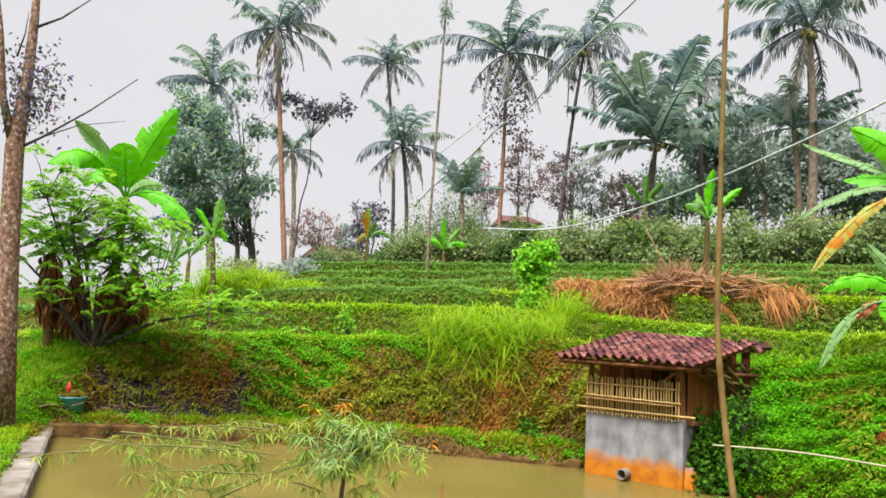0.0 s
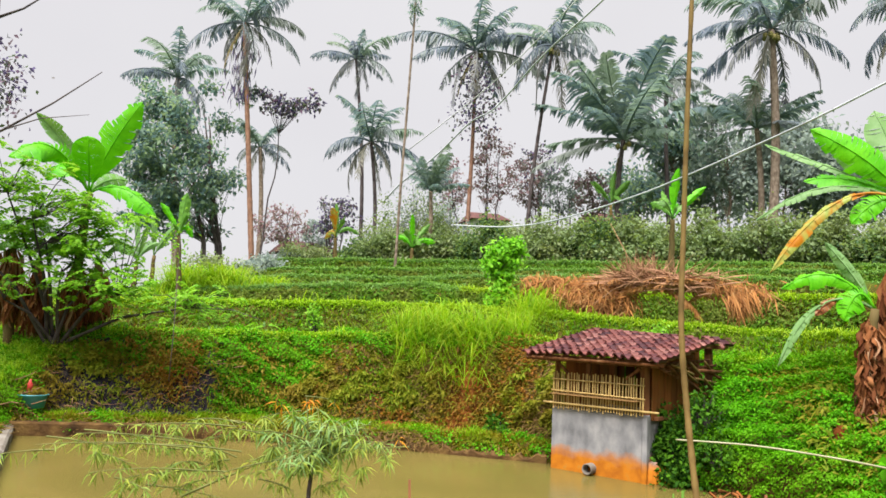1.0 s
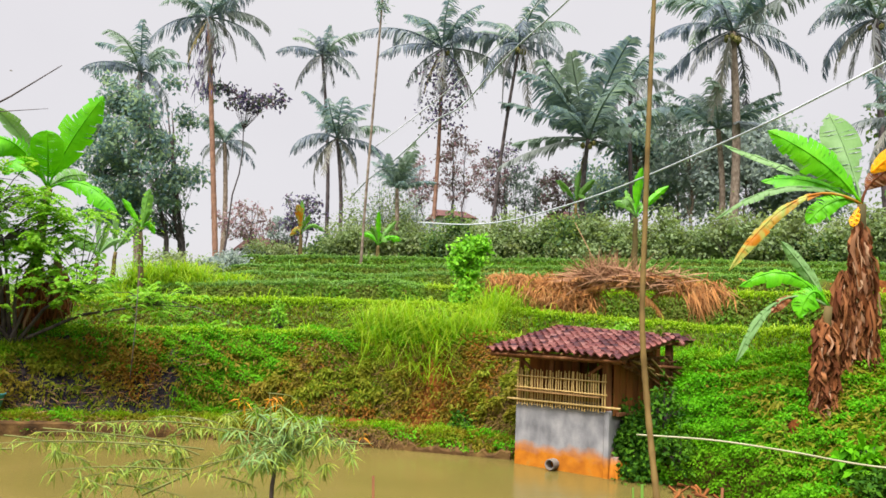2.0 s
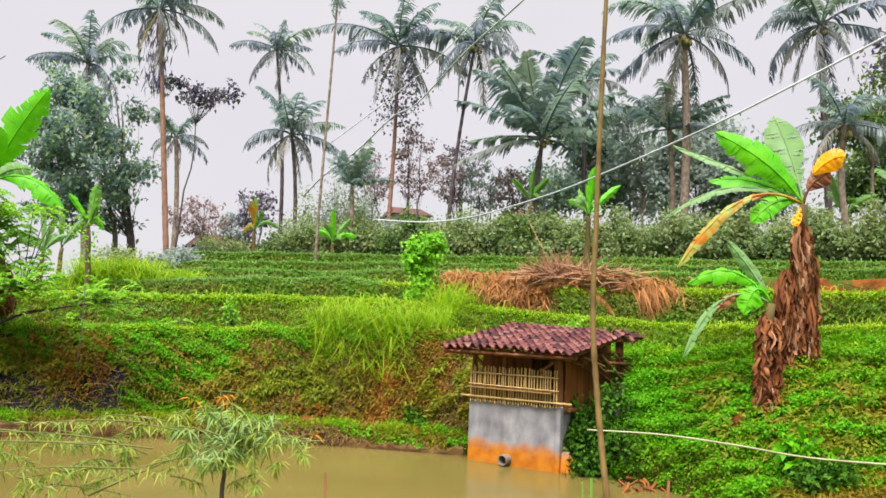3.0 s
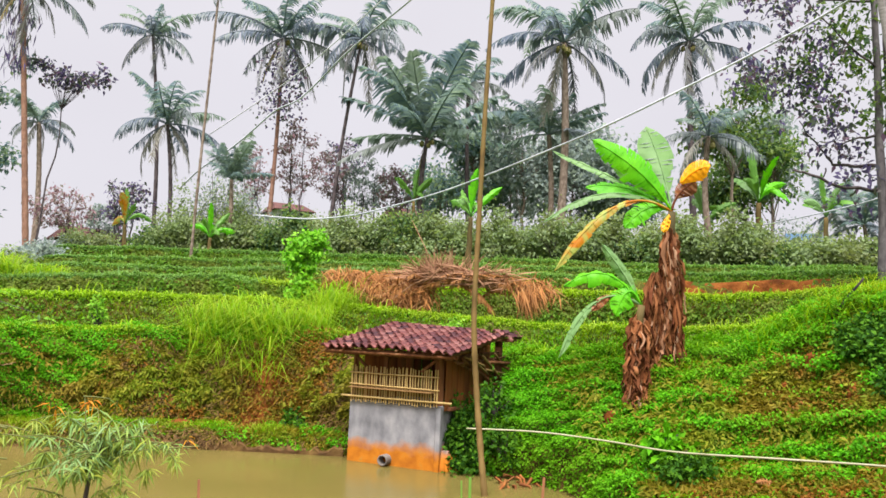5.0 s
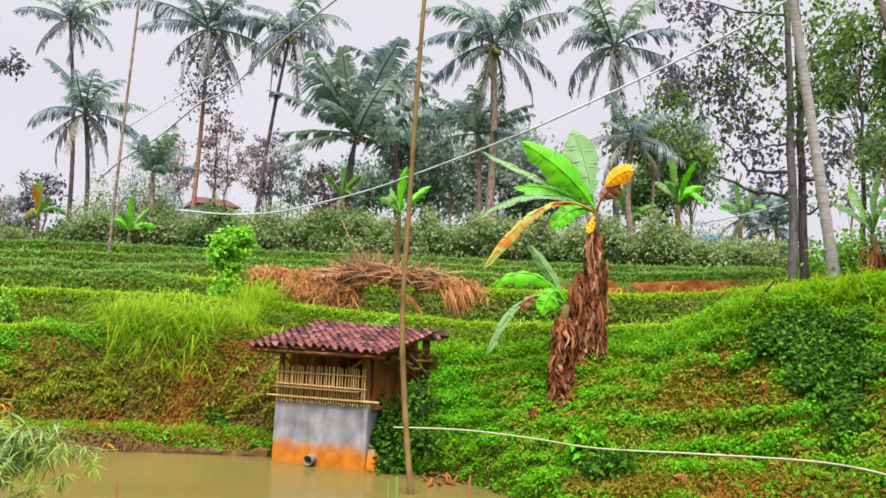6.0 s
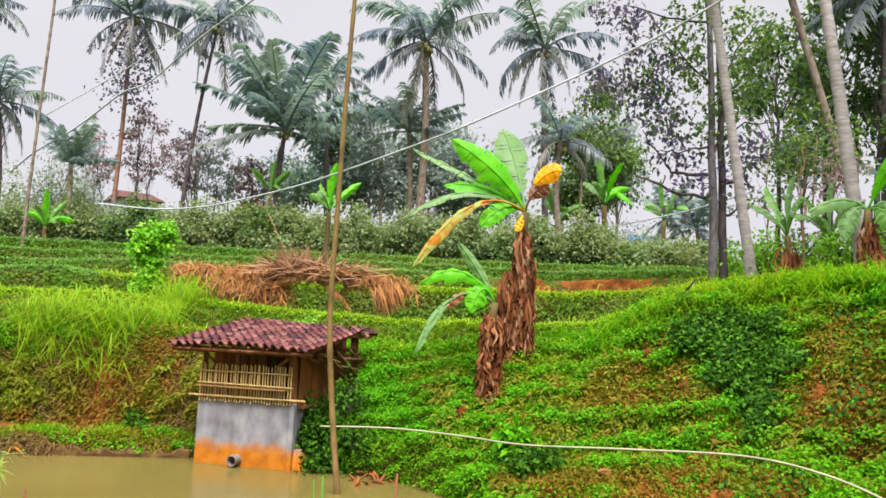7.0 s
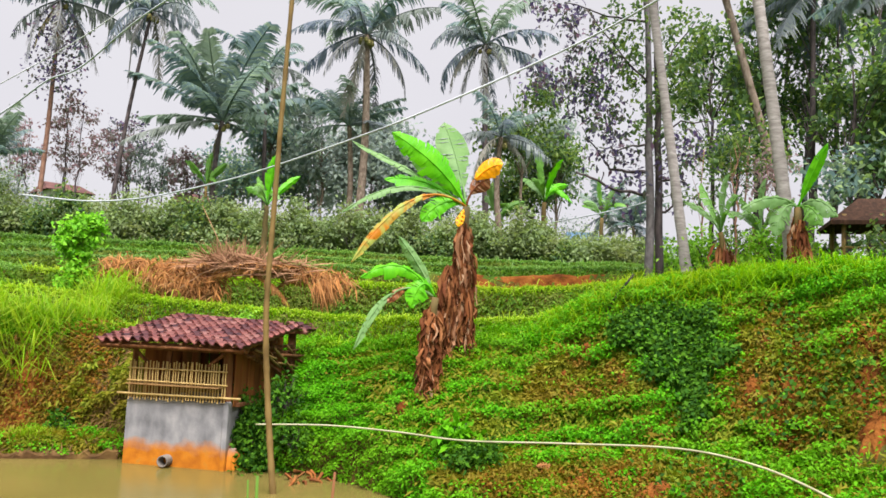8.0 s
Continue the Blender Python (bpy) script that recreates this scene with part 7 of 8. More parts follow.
for k, (q, rad) in enumerate((((3.98, 11.95, 0), (0.3, 0.3, 0.5)), ((4.4, 11.75, 0), (0.4, 0.35, 0.55)), ((4.75, 11.75, 0), (0.35, 0.3, 0.5)), ((4.25, 12.25, 0), (0.35, 0.35, 0.75)))):
    shrub("weed_clump", "dark creeper hanging round the hut's flank", q, rad, 1000, 0.085, DARK_IVY, 103 + k)
shrub("weed_clump", "broad-leaved weed at the foot of the banana stem", (6.25, 9.43, 1.08), (0.35, 0.3, 0.3), 320, 0.16, LUSH, 100)

# ---- tall feathery shrub at the pond corner ----
foot = (-7.25, 16.2)
ob = thing("feathery_shrub", (foot[0], foot[1], ground_z(foot[0], foot[1]) - 0.05), "tall feathery shrub with layered sprays of small leaves", "shrub")
o = Vector(ob.matrix_basis.translation)
wood, sprays = Build(), []
targets = []
g = random.Random(31)
for centre, count, sx, sy, sz in (((-7.22, 15.39, 4.01), 52, 0.75, 0.35, 0.5), ((-7.96, 15.25, 4.24), 20, 0.4, 0.35, 0.42), ((-6.31, 15.57, 3.84), 22, 0.5, 0.3, 0.4), ((-7.01, 15.16, 2.88), 12, 0.9, 0.3, 0.2), ((-5.49, 15.24, 2.86), 22, 0.6, 0.3, 0.22), ((-4.27, 15.32, 2.51), 20, 0.55, 0.25, 0.16), ((-6.0, 15.35, 2.65), 8, 0.6, 0.25, 0.14), ((-7.35, 15.1, 3.2), 8, 0.4, 0.25, 0.2)):
    for k in range(count):
        targets.append((Vector(centre) - o) + Vector((g.gauss(0, sx), g.gauss(0, sy), g.gauss(0, sz))))
mains = []
for k in range(9):
    top_k = targets[k * 16] * 0.78
    mains.append(top_k)
    wood.tube([Vector((0.1 * math.cos(k), 0.1 * math.sin(k), 0)), top_k * 0.5 + Vector((0, 0, 0.2)), top_k], [0.045, 0.032, 0.015], 6, caps=False)
for e in targets:
    a = min(mains, key=lambda v: (v - e).length)
    wood.tube([a, a.lerp(e, 0.6) + Vector((0, 0, 0.1)), e], [0.011, 0.008, 0.004], 4, caps=False)
    for q in range(6 if e.z + o.z > 3.4 else 3):
        az = g.uniform(0, 6.28)
        d = Vector((math.cos(az), math.sin(az) * 0.7, g.uniform(-0.2, 0.15)))
        s0 = e + Vector((g.gauss(0, 0.12), g.gauss(0, 0.12), g.gauss(0, 0.1)))
        ln = g.uniform(0.22, 0.45)
        for i in range(1, 7):
            t = i / 6
            pt = s0 + d * ln * t + Vector((0, 0, -0.32 * ln * t * t))
            for sgn in (-1, 1):
                sprays.append((pt, (Vector((-d.y, d.x, 0)) * sgn + d * 0.45 + Vector((0, 0, -0.12))), 0.135 * (1.1 - t * 0.45)))
part("stem", wood.mesh("stem", BARK_DARK, True), ob)
p = np.array([tuple(s[0]) for s in sprays])
d = np.array([tuple(s[1]) for s in sprays])
ln = np.array([s[2] for s in sprays])
part("foliage", leaf_mesh("foliage", SHRUB, leaf_arrays(p, d, np.tile([0, -0.25, 1.0], (len(p), 1)) + rng.normal(size=(len(p), 3)) * 0.45, ln, ln * 0.55)), ob)

# thin sapling in front of the bank
foot = (-4.29, 14.27, 1.41)
sap = thing("sapling", foot, "thin sapling with a bare dark stem on the bank", "sapling")
part("stem", Build().tube([(0, 0, -0.3), (0.02, 0, 0.5), Vector((-4.28, 14.27, 3.78)) - Vector(foot)], [0.009, 0.008, 0.004], 5).mesh("stem", BARK_DARK, True), sap)
count = 90
p = np.array(Vector((-4.28, 14.27, 3.47)) - Vector(foot)) + rng.normal(size=(count, 3)) * np.array([0.12, 0.12, 0.35])
part("foliage", leaf_mesh("foliage", SHRUB, leaf_arrays(p, rand_dirs(count), rand_dirs(count) + np.array([0, 0, 1]), rng.uniform(0.06, 0.12, count), rng.uniform(0.03, 0.05, count))), sap)

# ---- the mottled tree beyond the pond corner ----
foot = (-7.59, 13.75, 0.56)
tree = thing("mottled_tree", (foot[0], foot[1], ground_z(foot[0], foot[1]) - 0.1), "slim tree with mottled lichen bark and bare twigs by the pond", "tree")
o = Vector(tree.matrix_basis.translation)
P = [Vector(q) - o for q in ((-7.59, 13.74, 0.51), (-7.67, 13.7, 2.17), (-7.73, 13.67, 3.77), (-7.77, 13.64, 5.18), (-7.69, 13.69, 6.45), (-7.67, 13.7, 7.61), (-7.69, 13.69, 8.79))]
P[0].z = 0
part("trunk", Build().tube(P, [0.24, 0.19, 0.17, 0.16, 0.10, 0.075, 0.05], 10).mesh("trunk", BARK_MOSS, True), tree)
for pts, r0 in ((((-7.78, 13.64, 5.13), (-7.95, 13.42, 6.04), (-8.05, 13.36, 7.15), (-8.21, 13.26, 8.35)), 0.09),
                (((-7.7, 13.68, 5.18), (-7.31, 13.67, 5.39), (-6.52, 13.73, 5.93), (-5.76, 13.85, 6.58)), 0.03),
                (((-7.31, 13.67, 5.39), (-6.67, 13.66, 5.63), (-5.9, 13.79, 5.77)), 0.015),
                (((-7.67, 13.7, 7.4), (-7.24, 13.82, 7.66), (-6.72, 13.97, 8.16)), 0.03),
                (((-7.86, 13.59, 6.82), (-7.73, 13.55, 7.24), (-7.66, 13.48, 7.63)), 0.02)):
    q = [Vector(v) - o for v in pts]
    part("branch", Build().tube(q, [r0 * (1 - 0.75 * k / (len(q) - 1)) for k in range(len(q))], 7).mesh("branch", BARK_MOSS if r0 > 0.05 else BARK_DARK, True), tree)
count = 700
c0, c1 = np.array((-7.62, 13.73, 6.67)) - np.array(o), np.array((-7.55, 13.65, 5.82)) - np.array(o)
t = rng.uniform(0, 1, (count, 1))
p = c0 + (c1 - c0) * t + rng.normal(size=(count, 3)) * np.array([0.26, 0.25, 0.3])
part("crown", leaf_mesh("crown", TREE_PURPLE, leaf_arrays(p, rand_dirs(count) + np.array([0, 0, -0.4]), rand_dirs(count), rng.uniform(0.06, 0.13, count), rng.uniform(0.04, 0.075, count))), tree, "small dark purple leaves")

# ---- heap of dry palm fronds on the terrace ----
heap = thing("dry_frond_heap", (4.94, 17.31, 3.08), "heap of dry brown palm fronds and brushwood on the terrace", "brush heap")
o = np.array(heap.matrix_basis.translation)


def hang(a, c, count, drop, seed, mat, name, label, spread=0.3, width=(0.012, 0.035)):
    g = np.random.default_rng(seed)
    a, c = np.array(a), np.array(c)
    t = g.uniform(0, 1, (count, 1))
    p = a + (c - a) * t + g.normal(size=(count, 3)) * np.array([0.12, 0.15, 0.09]) - o
    d = g.normal(size=(count, 3)) * spread + np.array([0.0, -0.45, -0.55])
    part(name, leaf_mesh(name, mat, leaf_arrays(p, d, g.normal(size=(count, 3)) * 0.5 + np.array([0, -1, 0.4]), g.uniform(*drop, count), g.uniform(*width, count), 0.1)), heap, label)


hang((2.77, 18.8, 3.48), (4.86, 17.95, 3.45), 1500, (0.25, 0.62), 1, STRAW, "frond_layer", "rust-brown hanging fronds", 0.3)
hang((3.83, 18, 3.31), (4.78, 17.66, 3.27), 700, (0.25, 0.6), 2, STRAW, "frond_layer", "rust-brown hanging fronds", 0.3)
hang((6.52, 16.56, 3.43), (7.35, 15.88, 3.29), 520, (0.2, 0.45), 3, STRAW, "frond_layer", "rust-brown hanging fronds", 0.4)
hang((6.77, 16.14, 3.24), (6.88, 15.98, 3.18), 300, (0.35, 0.65), 4, STRAW, "frond_layer", "rust-brown hanging fronds", 0.14)
hang((3.5, 18.0, 3.2), (4.9, 17.35, 3.2), 900, (0.3, 0.6), 5, STRAW, "frond_layer", "rust-brown hanging fronds", 0.45)
hang((3.75, 17.7, 2.98), (4.75, 17.2, 2.95), 700, (0.2, 0.42), 6, STRAW, "frond_layer", "rust-brown hanging fronds", 0.5)
g = np.random.default_rng(9)
count = 1100
t = g.uniform(0, 1, (count, 1))
p = np.array((4.63, 17.6, 3.52)) * (1 - t) + np.array((6.52, 16.56, 3.43)) * t + g.normal(size=(count, 3)) * np.array([0.2, 0.2, 0.1]) - o
d = g.normal(size=(count, 3)) * np.array([0.9, 0.4, 0.15]) + np.array([-0.25, 0, 0.05])
part("brushwood", leaf_mesh("brushwood", STRAW_GREY, leaf_arrays(p, d, g.normal(size=(count, 3)), g.uniform(0.35, 0.9, count), g.uniform(0.012, 0.035, count), 0.05)), heap, "grey-brown brushwood twigs")
count = 260
p = np.array((5.22, 17.23, 3.46)) + g.normal(size=(count, 3)) * np.array([0.25, 0.15, 0.08]) - o
d = g.normal(size=(count, 3)) * np.array([0.5, 0.3, 0.25]) + np.array([-0.15, 0, 0.9])
part("brushwood", leaf_mesh("brushwood", STRAW_GREY, leaf_arrays(p, d, g.normal(size=(count, 3)), g.uniform(0.35, 0.75, count), g.uniform(0.012, 0.028, count), 0.0)), heap, "grey-brown brushwood twigs")
DRY_FRONDS = [frond_mesh("dry_frond", start, bow, hang, STRAW, seed=300 + k, ragged=0.3, leaflet=0.2) for k, (start, bow, hang) in enumerate(((12, 40, 0.6), (4, 60, 1.0), (-8, 50, 0.8)))]
r = random.Random(15)
for k in range(26):
    f = r.random()
    at = Vector((3.3, 18.5, 3.5)).lerp(Vector((6.9, 16.2, 3.42)), f) + Vector((r.gauss(0, 0.12), r.gauss(0, 0.15), r.uniform(-0.05, 0.12))) - Vector(o)
    az = -32.5 + (180 if r.random() < 0.55 else 0) + r.gauss(0, 32) if k % 3 else -95 + r.gauss(0, 40)
    size = r.uniform(0.7, 1.35) if k % 3 else r.uniform(0.5, 0.85)
    part("dry_frond", r.choice(DRY_FRONDS), heap, m=Matrix.Translation(at) @ pose(0, 0, 0, r.uniform(-50, 50), r.uniform(-8, 14), az) @ Matrix.Diagonal((size, size, size, 1)))
for k in range(34):
    at = Vector((5.25, 17.15, 3.3)) + Vector((r.gauss(0, 0.42), r.gauss(0, 0.15), 0)) - Vector(o)
    way = Vector((r.gauss(-0.25, 0.5), r.gauss(0, 0.25), r.uniform(0.35, 0.9))).normalized() * r.uniform(0.4, 0.85)
    part("dry_branch", Build().tube([at, at + way * 0.5 + Vector((r.gauss(0, 0.03), 0, 0.03)), at + way], [0.012, 0.009, 0.004], 4).mesh("dry_branch", STRAW_GREY, True), heap)
for k, (a, c) in enumerate((((4.37, 17.05, 3.23), (5.33, 16.77, 3.57)), ((5.02, 16.97, 3.38), (4.42, 17.35, 4.77)), ((5.67, 16.87, 3.53), (6.38, 16.19, 3.34)), ((4, 17.04, 2.91), (4.79, 17.04, 3.44)))):
    q = [Vector(a) - Vector(o), (Vector(a) + Vector(c)) / 2 - Vector(o) + Vector((0, 0, 0.05)), Vector(c) - Vector(o)]
    part("dry_branch", Build().tube(q, [0.013, 0.01, 0.005], 5).mesh("dry_branch", STRAW_GREY, True), heap)

# ---- bare soil ----


def soil_patch(label, cx, cy, rx, ry, rise=0.05, rz=0.0, seed=0, mat=None):
    n, rings = 28, 9
    r = random.Random(seed)
    jit = [1 + 0.25 * math.sin(k * 1.9 + seed) + r.uniform(-0.12, 0.12) for k in range(n)]
    ca, sa = math.cos(radians(rz)), math.sin(radians(rz))
    xs, ys, off = [], [], []
    for q in range(rings + 1):
        for k in range(n):
            s, a = q / rings, 6.2832 * k / n
            u, v = rx * s * jit[k] * math.cos(a), ry * s * jit[k] * math.sin(a)
            xs.append(cx + u * ca - v * sa)
            ys.append(cy + u * sa + v * ca)
            off.append(rise * (1 - s ** 2) - 0.02 * s + r.uniform(-0.012, 0.012))
    xs, ys = np.array(xs), np.array(ys)
    sx, sy = lookup(T_SX, xs, ys), lookup(T_SY, xs, ys)
    nr = unit(np.stack([-sx, -sy, np.ones(len(xs))], 1))
    v = np.stack([xs, ys, lookup(T_HEIGHT, xs, ys)], 1) + nr * np.array(off)[:, None]
    f = [(q * n + k, q * n + (k + 1) % n, (q + 1) * n + (k + 1) % n, (q + 1) * n + k) for q in range(rings) for k in range(n)]
    tagged(new("ground_soil_patch", mesh_of("ground_soil_patch", v, f, mat or SOIL, True)), label, "soil", kind="structure")


for k, (cx, cy, rx, ry) in enumerate(BARE):
    soil_patch("patch of bare red-brown earth on the bank", cx, cy, rx * 0.9, ry * 0.9, 0.1, 0, k)
# dark sheets paint the shadow below the overhanging plants
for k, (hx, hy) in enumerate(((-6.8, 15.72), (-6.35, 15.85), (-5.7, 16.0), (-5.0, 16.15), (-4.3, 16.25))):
    soil_patch("dark sheet at the foot of the bank, shade put into its colour", hx, hy, 0.62, 0.6, 0.07, 15, 41 + k, SHADE_BLACK)
soil_patch("trodden tan earth on the slope by the pond", -8.6, 15.75, 0.3, 0.45, 0.08, 20, 50)
soil_patch("freshly dug strip of bare brown soil on the terrace", 13.55, 16.5, 1.7, 0.37, 0.05, -53, 30)
soil_patch("freshly dug strip of bare brown soil on the terrace", 12.0, 18.4, 1.0, 0.36, 0.05, -48, 31)

# ---- bamboo sprays standing in the near water ----
foot = (-0.82, 6.95, 0.73)
clump = thing("bamboo_clump", (foot[0], foot[1], -0.4), "cut bamboo clump with drooping narrow leaves in the pond", "bamboo")
o = np.array(clump.matrix_basis.translation)
part("stub", Build().tube([np.array((foot[0], foot[1], -0.3)) - o, np.array((-0.82, 6.95, 0.86)) - o, np.array((-0.8, 6.95, 1.03)) - o], [0.022, 0.02, 0.016], 7).mesh("stub", BARK_DARK, True), clump, "dark cut stub")
g = random.Random(5)
twigs, leaves = Build(), {"green": [], "grey": [], "orange": []}


def spray(a, c, count, kind, sag=0.08, ln=(0.10, 0.19)):
    a, c = Vector(a) - Vector(o), Vector(c) - Vector(o)
    mid = (a + c) / 2 + Vector((0, 0, sag))
    pts = bezier(a, mid, c, 8)
    twigs.tube(pts, [0.006 * (1 - 0.7 * k / 8) + 0.0012 for k in range(9)], 4, caps=False)
    for k in range(count):
        t = g.uniform(0.15, 1.0)
        p = a * (1 - t) ** 2 + mid * 2 * t * (1 - t) + c * t * t
        d = Vector((g.gauss(0, 0.75), g.gauss(0, 0.5), -0.55 + g.gauss(0, 0.35)))
        leaves[kind].append((p, d, g.uniform(*ln)))


heart = (-0.74, 6.96, 1.21)
for k in range(40):
    ang = g.uniform(0, 6.28)
    tip = Vector(heart) + Vector((0.55 * math.cos(ang) * g.uniform(0.3, 1.1), g.gauss(0, 0.25), 0.24 * math.sin(ang) + 0.08))
    spray(heart, tip, 22, "grey" if k % 3 else "green", 0.1, (0.09, 0.19))
for tip, n in (((-1.28, 6.98, 1.46), 14), ((-1.6, 6.92, 1.35), 18), ((-1.91, 6.94, 1.41), 16), ((-2.18, 6.86, 1.31), 18), ((-2.46, 6.77, 1.36), 16), ((-2.27, 6.73, 1.18), 16), ((-2.54, 6.63, 1.23), 12), ((-1.97, 6.72, 1.06), 18), ((-1.66, 6.8, 1.15), 16), ((-1.4, 6.76, 0.98), 14), ((-2.27, 6.52, 0.99), 14), ((-1.13, 6.81, 1.22), 16), ((-1.02, 6.82, 0.99), 14), ((-0.36, 6.89, 1.24), 18), ((-0.17, 7, 1.28), 14), ((-0.4, 6.89, 1), 16), ((-0.54, 6.78, 0.97), 14), ((-1.29, 7.08, 1.32), 14), ((-0.89, 7.04, 1.44), 14), ((-2.73, 6.66, 1.31), 10), ((-1.75, 6.67, 0.94), 12), ((-2.52, 6.43, 1.04), 10), ((-2.96, 6.45, 1.24), 8), ((-0.47, 6.98, 1.34), 12), ((-1.02, 7.03, 1.56), 8)):
    mid = (Vector(heart) + Vector(tip)) / 2 + Vector((g.gauss(0, 0.2), 0, g.gauss(0, 0.08)))
    spray(mid, tip, n * 4, "green", 0.06, (0.06, 0.14))
    spray(Vector(tip) + Vector((g.gauss(0, 0.2), 0.1, -0.05)), Vector(tip) + Vector((g.gauss(0, 0.25), 0, -0.12)), n * 3, "green", 0.03, (0.06, 0.14))
for tip in ((-1.15, 7.01, 1.56), (-0.87, 6.95, 1.59), (-0.82, 6.95, 1.6), (-0.64, 6.97, 1.58), (-0.06, 7, 1.29), (-1.11, 7.01, 1.54)):
    spray(Vector(tip) + Vector((0.0, 0, 0.05)), Vector(tip), 6, "orange", 0.02, (0.07, 0.125))
spray((-0.9, 6.94, 1.66), (-0.69, 6.97, 1.64), 2, "green", 0.01)
twigs.tube([Vector((-1.81, 6.56, 0.85)) - Vector(o), Vector((-1.53, 6.73, 0.97)) - Vector(o), Vector((-1.27, 6.88, 1.07)) - Vector(o)], [0.012, 0.009, 0.005], 5)
twigs.tube([Vector((-2.1, 6.47, 0.86)) - Vector(o), Vector((-1.93, 6.73, 1.1)) - Vector(o)], [0.007, 0.003], 5)
twigs.tube([Vector(heart) - Vector(o), Vector((-0.86, 6.95, 1.4)) - Vector(o), Vector((-0.89, 6.94, 1.67)) - Vector(o)], [0.01, 0.008, 0.003], 5)
twigs.tube([Vector((-0.8, 6.95, 1.03)) - Vector(o), Vector(heart) - Vector(o)], [0.014, 0.011], 6)
tagged(part("twig", twigs.mesh("twig", BAMBOO_GREEN, True), clump), kind="stuff")
for kind, mat, label in (("green", BAMBOO_LEAF, "yellow-green narrow leaves"), ("grey", BAMBOO_LEAF_BLUE, "grey-green narrow leaves"), ("orange", BAMBOO_LEAF_ORANGE, "withered orange leaves")):
    p = np.array([tuple(v[0]) for v in leaves[kind]])
    d = np.array([tuple(v[1]) for v in leaves[kind]])
    ln = np.array([v[2] for v in leaves[kind]])
    part("foliage", leaf_mesh("foliage", mat, leaf_arrays(p, d, np.tile([0, -0.5, 0.8], (len(p), 1)) + rng.normal(size=(len(p), 3)) * 0.4, ln, ln * 0.105, 0.25)), clump, label)

for label, a, c, r, mat in (("short dark stick standing in the pond", (0.08, 8, 0.45), (0.06, 8, 0.77), 0.016, OLD_WOOD), ("broken dark stick standing in the pond", (3.72, 8.09, 0.31), (3.75, 8.07, 0.73), 0.018, OLD_WOOD),
                            ("short green cane standing in the pond", (2.92, 8.19, 0.39), (2.92, 8.19, 0.72), 0.02, GREEN_CANE), ("thin green cane standing in the pond", (2.84, 8.21, 0.39), (2.83, 8.22, 0.68), 0.012, GREEN_CANE)):
    ob = thing("stick", (a[0], a[1], -0.3), label, "stick", "pond sticks")
    part("shaft", Build().tube([(0, 0, 0), (0.01, 0, 0.4), Vector(c) - Vector((a[0], a[1], -0.3))], [r, r, r * 0.8], 7).mesh("shaft", mat, True), ob)
ob = thing("dead_stick", (8.75, 9.26, 2.7), "dark dead stick leaning on the mound", "stick")
part("shaft", Build().tube([(0, 0, -0.1), Vector((8.85, 9.03, 3)) - Vector(ob.location), Vector((9.01, 8.86, 3.31)) - Vector(ob.location)], [0.026, 0.022, 0.014], 6).mesh("shaft", SHADE_BLACK, True), ob)

# roots and driftwood at the water's edge
ob = thing("tree_roots", (4.95, 11.05, -0.05), "tangle of washed-out brown roots at the water's edge", "roots")
g = random.Random(12)
for k in range(20):
    a = Vector((g.uniform(-0.5, 0.6), g.uniform(-0.2, 0.35), g.uniform(0.0, 0.2)))
    part("root", Build().tube([a, a + Vector((g.uniform(-0.15, 0.15), -0.08, g.uniform(-0.08, 0.05))), a + Vector((g.uniform(-0.3, 0.3), -0.16, -0.25))], [0.026, 0.02, 0.009], 6).mesh("root", BOARD, True), ob)

# blue tub and litter at the pond corner
foot = (-7.02, 15.08)
ob = thing("plastic_tub", (foot[0], foot[1], ground_z(foot[0], foot[1]) + 0.04), "teal plastic tub standing on the grass by the pond", "tub")
tub = Build()
ring = 18
for r, z in ((0.0, 0.0), (0.2, 0.0), (0.25, 0.22), (0.275, 0.235), (0.27, 0.25), (0.24, 0.235), (0.19, 0.02), (0.0, 0.02)):
    tub.v += [Vector((r * math.cos(6.2832 * k / ring), r * math.sin(6.2832 * k / ring), z)) for k in range(ring)]
for q in range(7):
    for k in range(ring):
        tub.f.append((q * ring + k, q * ring + (k + 1) % ring, (q + 1) * ring + (k + 1) % ring, (q + 1) * ring + k))
part("bowl", tub.mesh("bowl", TEAL, True), ob)
for name, label, mat, dx, w in (("bottle", "small red plastic bottle beside the tub", RED, -0.1, 0.05), ("bottle", "small white plastic bottle beside the tub", PVC, 0.12, 0.045)):
    ob = thing(name, (foot[0] + dx, foot[1] + 0.05, ground_z(foot[0] + dx, foot[1] + 0.05) + 0.25), label, "bottle", "bottles")
    part("body", Build().tube([(0, 0, -0.18), (0, 0, -0.02), (0, 0, 0.02), (0, 0, 0.06)], [w, w, w * 0.5, w * 0.35], 10).mesh("body", mat, True), ob)
g = random.Random(3)
for k in range(7):
    a = Vector((foot[0] + g.uniform(-0.5, 1.2), foot[1] + g.uniform(-0.5, 0.1), 0))
    a.z = ground_z(a.x, a.y) + 0.03
    ob = thing("dry_branch", a, "pale dry branch lying on the grass", "branch", "dry branches")
    part("twig", Build().tube([(0, 0, 0), (0.2, g.uniform(-0.1, 0.1), 0.06), (0.42, g.uniform(-0.15, 0.15), g.uniform(0.02, 0.2))], [0.014, 0.011, 0.005], 5).mesh("twig", STRAW_GREY, True), ob)

# pale dead twigs caught in the dark hollow
g = np.random.default_rng(77)
count = 130
hx = g.uniform(-6.8, -3.6, count)
hy = 15.78 + (hx + 6.35) * 0.2 + g.normal(size=count) * 0.12
p = np.column_stack([hx, hy - 0.05, lookup(T_HEIGHT, hx, hy) + 0.1])
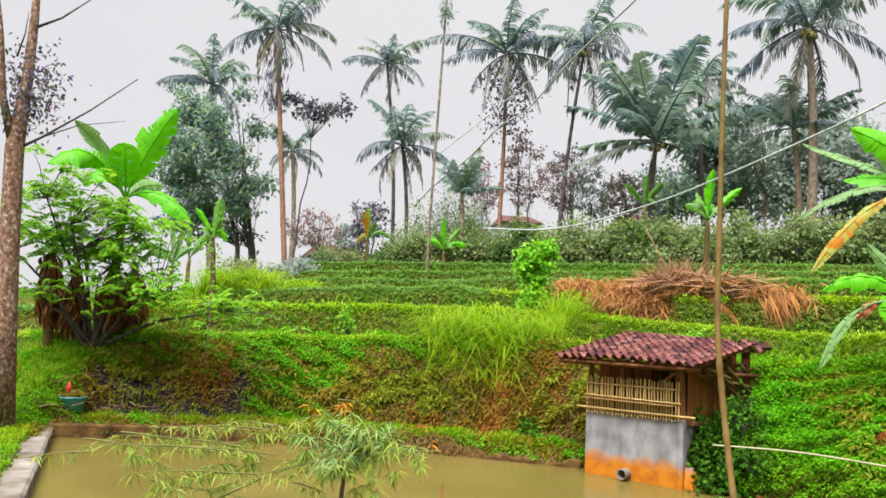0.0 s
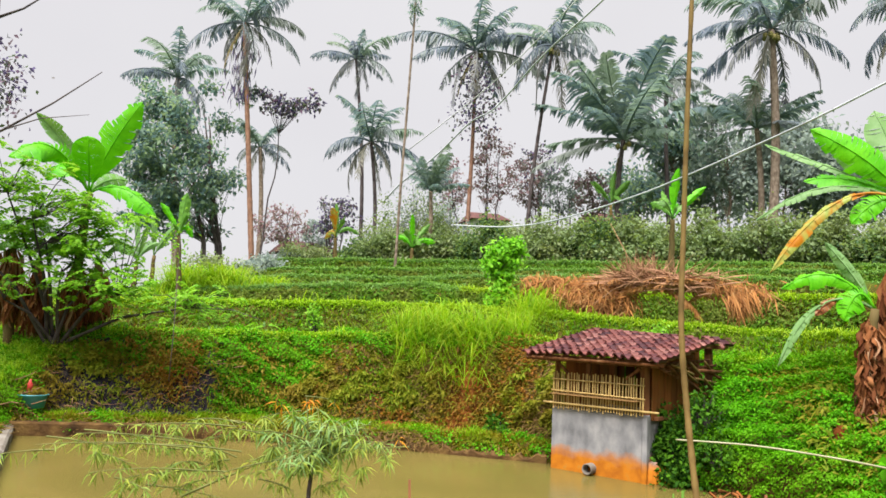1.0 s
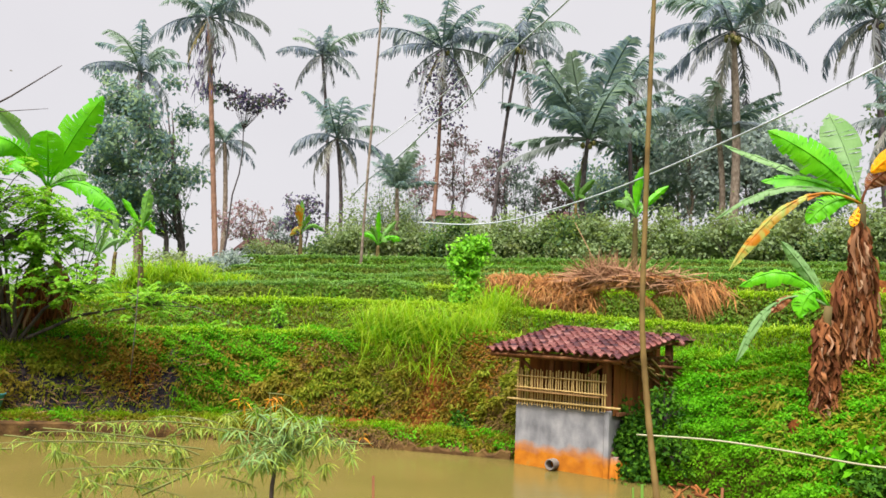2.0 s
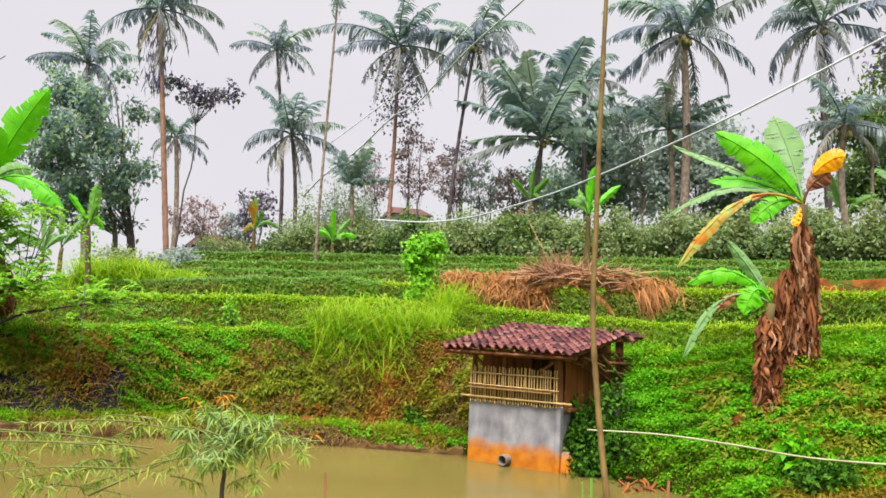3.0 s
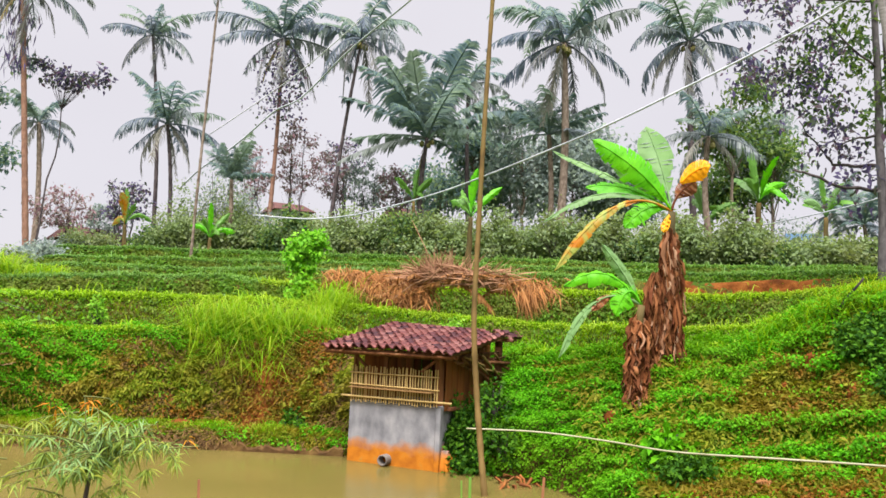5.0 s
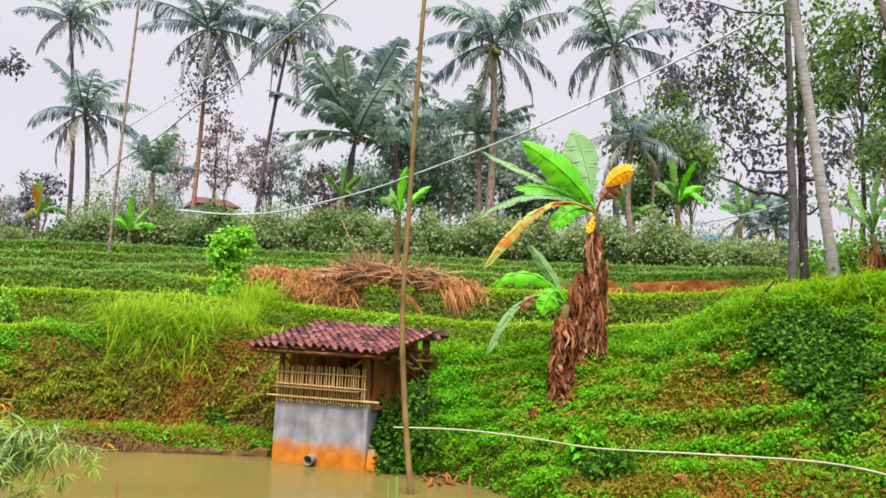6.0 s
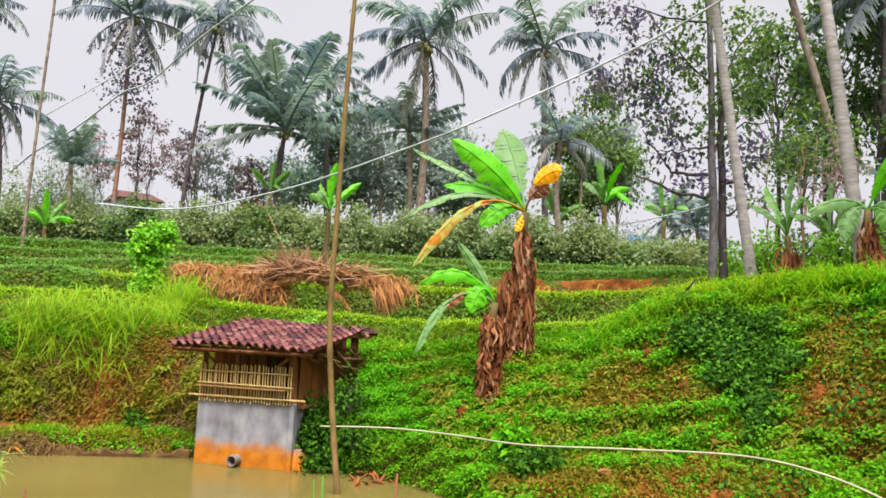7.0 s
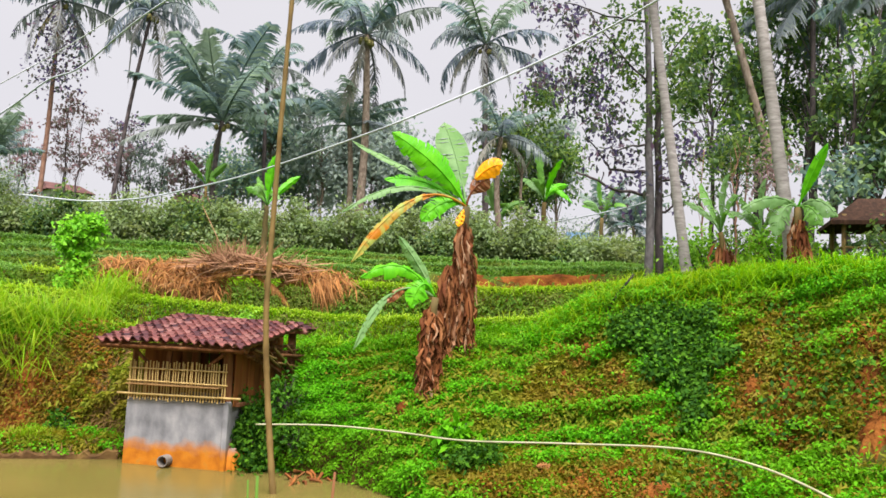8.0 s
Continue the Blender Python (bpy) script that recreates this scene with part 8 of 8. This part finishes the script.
d = g.normal(size=(count, 3)) * np.array([1.0, 0.2, 0.35]) + np.array([0, -0.3, 0])
tagged(new("dead_twigs", leaf_mesh("dead_twigs", STRAW_GREY, leaf_arrays(p, d, g.normal(size=(count, 3)), g.uniform(0.15, 0.5, count), g.uniform(0.008, 0.018, count), 0.05))), "pale dead twigs caught in the dark hollow of the bank", "twigs", kind="stuff")

# fallen leaf and clay lump on the bank
leaf_at = (6.57, 7.95, 0.82)
ob = thing("fallen_leaf", (leaf_at[0], leaf_at[1], ground_z(leaf_at[0], leaf_at[1]) + 0.14), "fallen orange-brown leaf lying on the green bank", "leaf")
part("blade", banana_leaf("blade", (-0.1, 0, 0), (0, 0, 0.03), (0.12, -0.02, 0.0), 0.1, STRAW, (-0.3, -0.7, 0.6), 5, 0.0, 0.05), ob)

# ---- houses among the trees ----


def house(label, at, width, depth, wall, rise, rz, wall_mat, windows=2, eave=0.5, roof_mat=None):
    at = Vector(at)
    ob = thing("house", at, label, "house", "far houses", rz)
    down = at.z - ground_z(at.x, at.y) + 0.15
    part("wall", Build().box(Matrix.Translation((0, 0, (wall - down) / 2)), (width, depth, wall + down), 0.02).mesh("wall", wall_mat), ob)
    w, d = width / 2 + eave, depth / 2 + eave + 0.1
    v = [(-w, -d, wall - 0.1), (w, -d, wall - 0.1), (w, d, wall - 0.1), (-w, d, wall - 0.1), (-w * 0.75, 0, wall + rise), (w * 0.75, 0, wall + rise)]
    v += [(x, y, z - 0.06) for x, y, z in v]
    f = [(0, 1, 5, 4), (2, 3, 4, 5), (1, 2, 5), (3, 0, 4), (7, 6, 10, 11), (9, 8, 11, 10), (8, 7, 11), (6, 9, 10), (0, 6, 7, 1), (2, 8, 9, 3), (1, 7, 8, 2), (3, 9, 6, 0)]
    part("roof", mesh_of("roof", v, f, roof_mat or ROOF_FAR), ob, "blue painted roof" if roof_mat else "rust-red tiled roof")
    for k in range(windows):
        x = -width / 2 + width * (k + 0.5) / windows
        part("window", Build().box(Matrix.Translation((x, -depth / 2 - 0.01, wall * 0.5)), (width / windows * 0.45, 0.06, wall * 0.4), 0.01).mesh("window", DARK), ob, "dark window opening")


house("low village house with a rust-red roof behind the hedge", (7.38, 83.7, 12.67), 3.4, 4.5, 0.9, 0.9, 12, PLASTER, 2)
house("low village house with a rusty roof below the palm", (-6.41, 45.55, 5.57), 2.4, 2.6, 0.6, 0.55, 24, ROOF_FAR, 2)
house("low village house with a rust-red roof behind the hedge", (12.67, 50.43, 8.82), 3.0, 3.0, 0.5, 0.7, -12, PLASTER, 2)
house("small blue-painted house among the shrubs", (39.8, 45.0, 8.3), 2.2, 2.6, 1.0, 0.6, -35, BLUE, 2, 0.3, BLUE)

# open shelter on the mound
c = Vector((15.79, 8.9, 4.15))
shed = thing("field_shelter", (c.x, c.y, ground_z(c.x, c.y)), "open brown field shelter with a thatched roof on posts", "shelter", rz=-48)
base_z = ground_z(c.x, c.y)
top = (15.71, 9.05, 5.35)[2] - base_z
eave = (15.71, 9.06, 4.79)[2] - base_z
for x, y in ((-0.7, -0.6), (0.7, -0.6), (-0.7, 0.6), (0.7, 0.6), (0.0, -0.6)):
    part("post", Build().tube([(x, y, -0.2), (x * 0.96, y, eave + 0.15)], 0.045, 7).mesh("post", BAMBOO_POLE, True), shed)
v = [(-0.95, -0.8, eave), (0.95, -0.8, eave), (0.95, 0.8, eave), (-0.95, 0.8, eave), (-0.3, 0, top), (0.3, 0, top)]
v += [(x, y, z - 0.08) for x, y, z in v]
f = [(0, 1, 5, 4), (2, 3, 4, 5), (1, 2, 5), (3, 0, 4), (7, 6, 10, 11), (9, 8, 11, 10), (8, 7, 11), (6, 9, 10), (0, 6, 7, 1), (2, 8, 9, 3), (1, 7, 8, 2), (3, 9, 6, 0)]
part("roof", mesh_of("roof", v, f, THATCH), shed, "dark brown thatched roof")
for z in (0.25, 0.5):
    part("rail", Build().tube([(-0.75, -0.62, z), (0.75, -0.62, z)], 0.025, 6).mesh("rail", BAMBOO_POLE, True), shed)
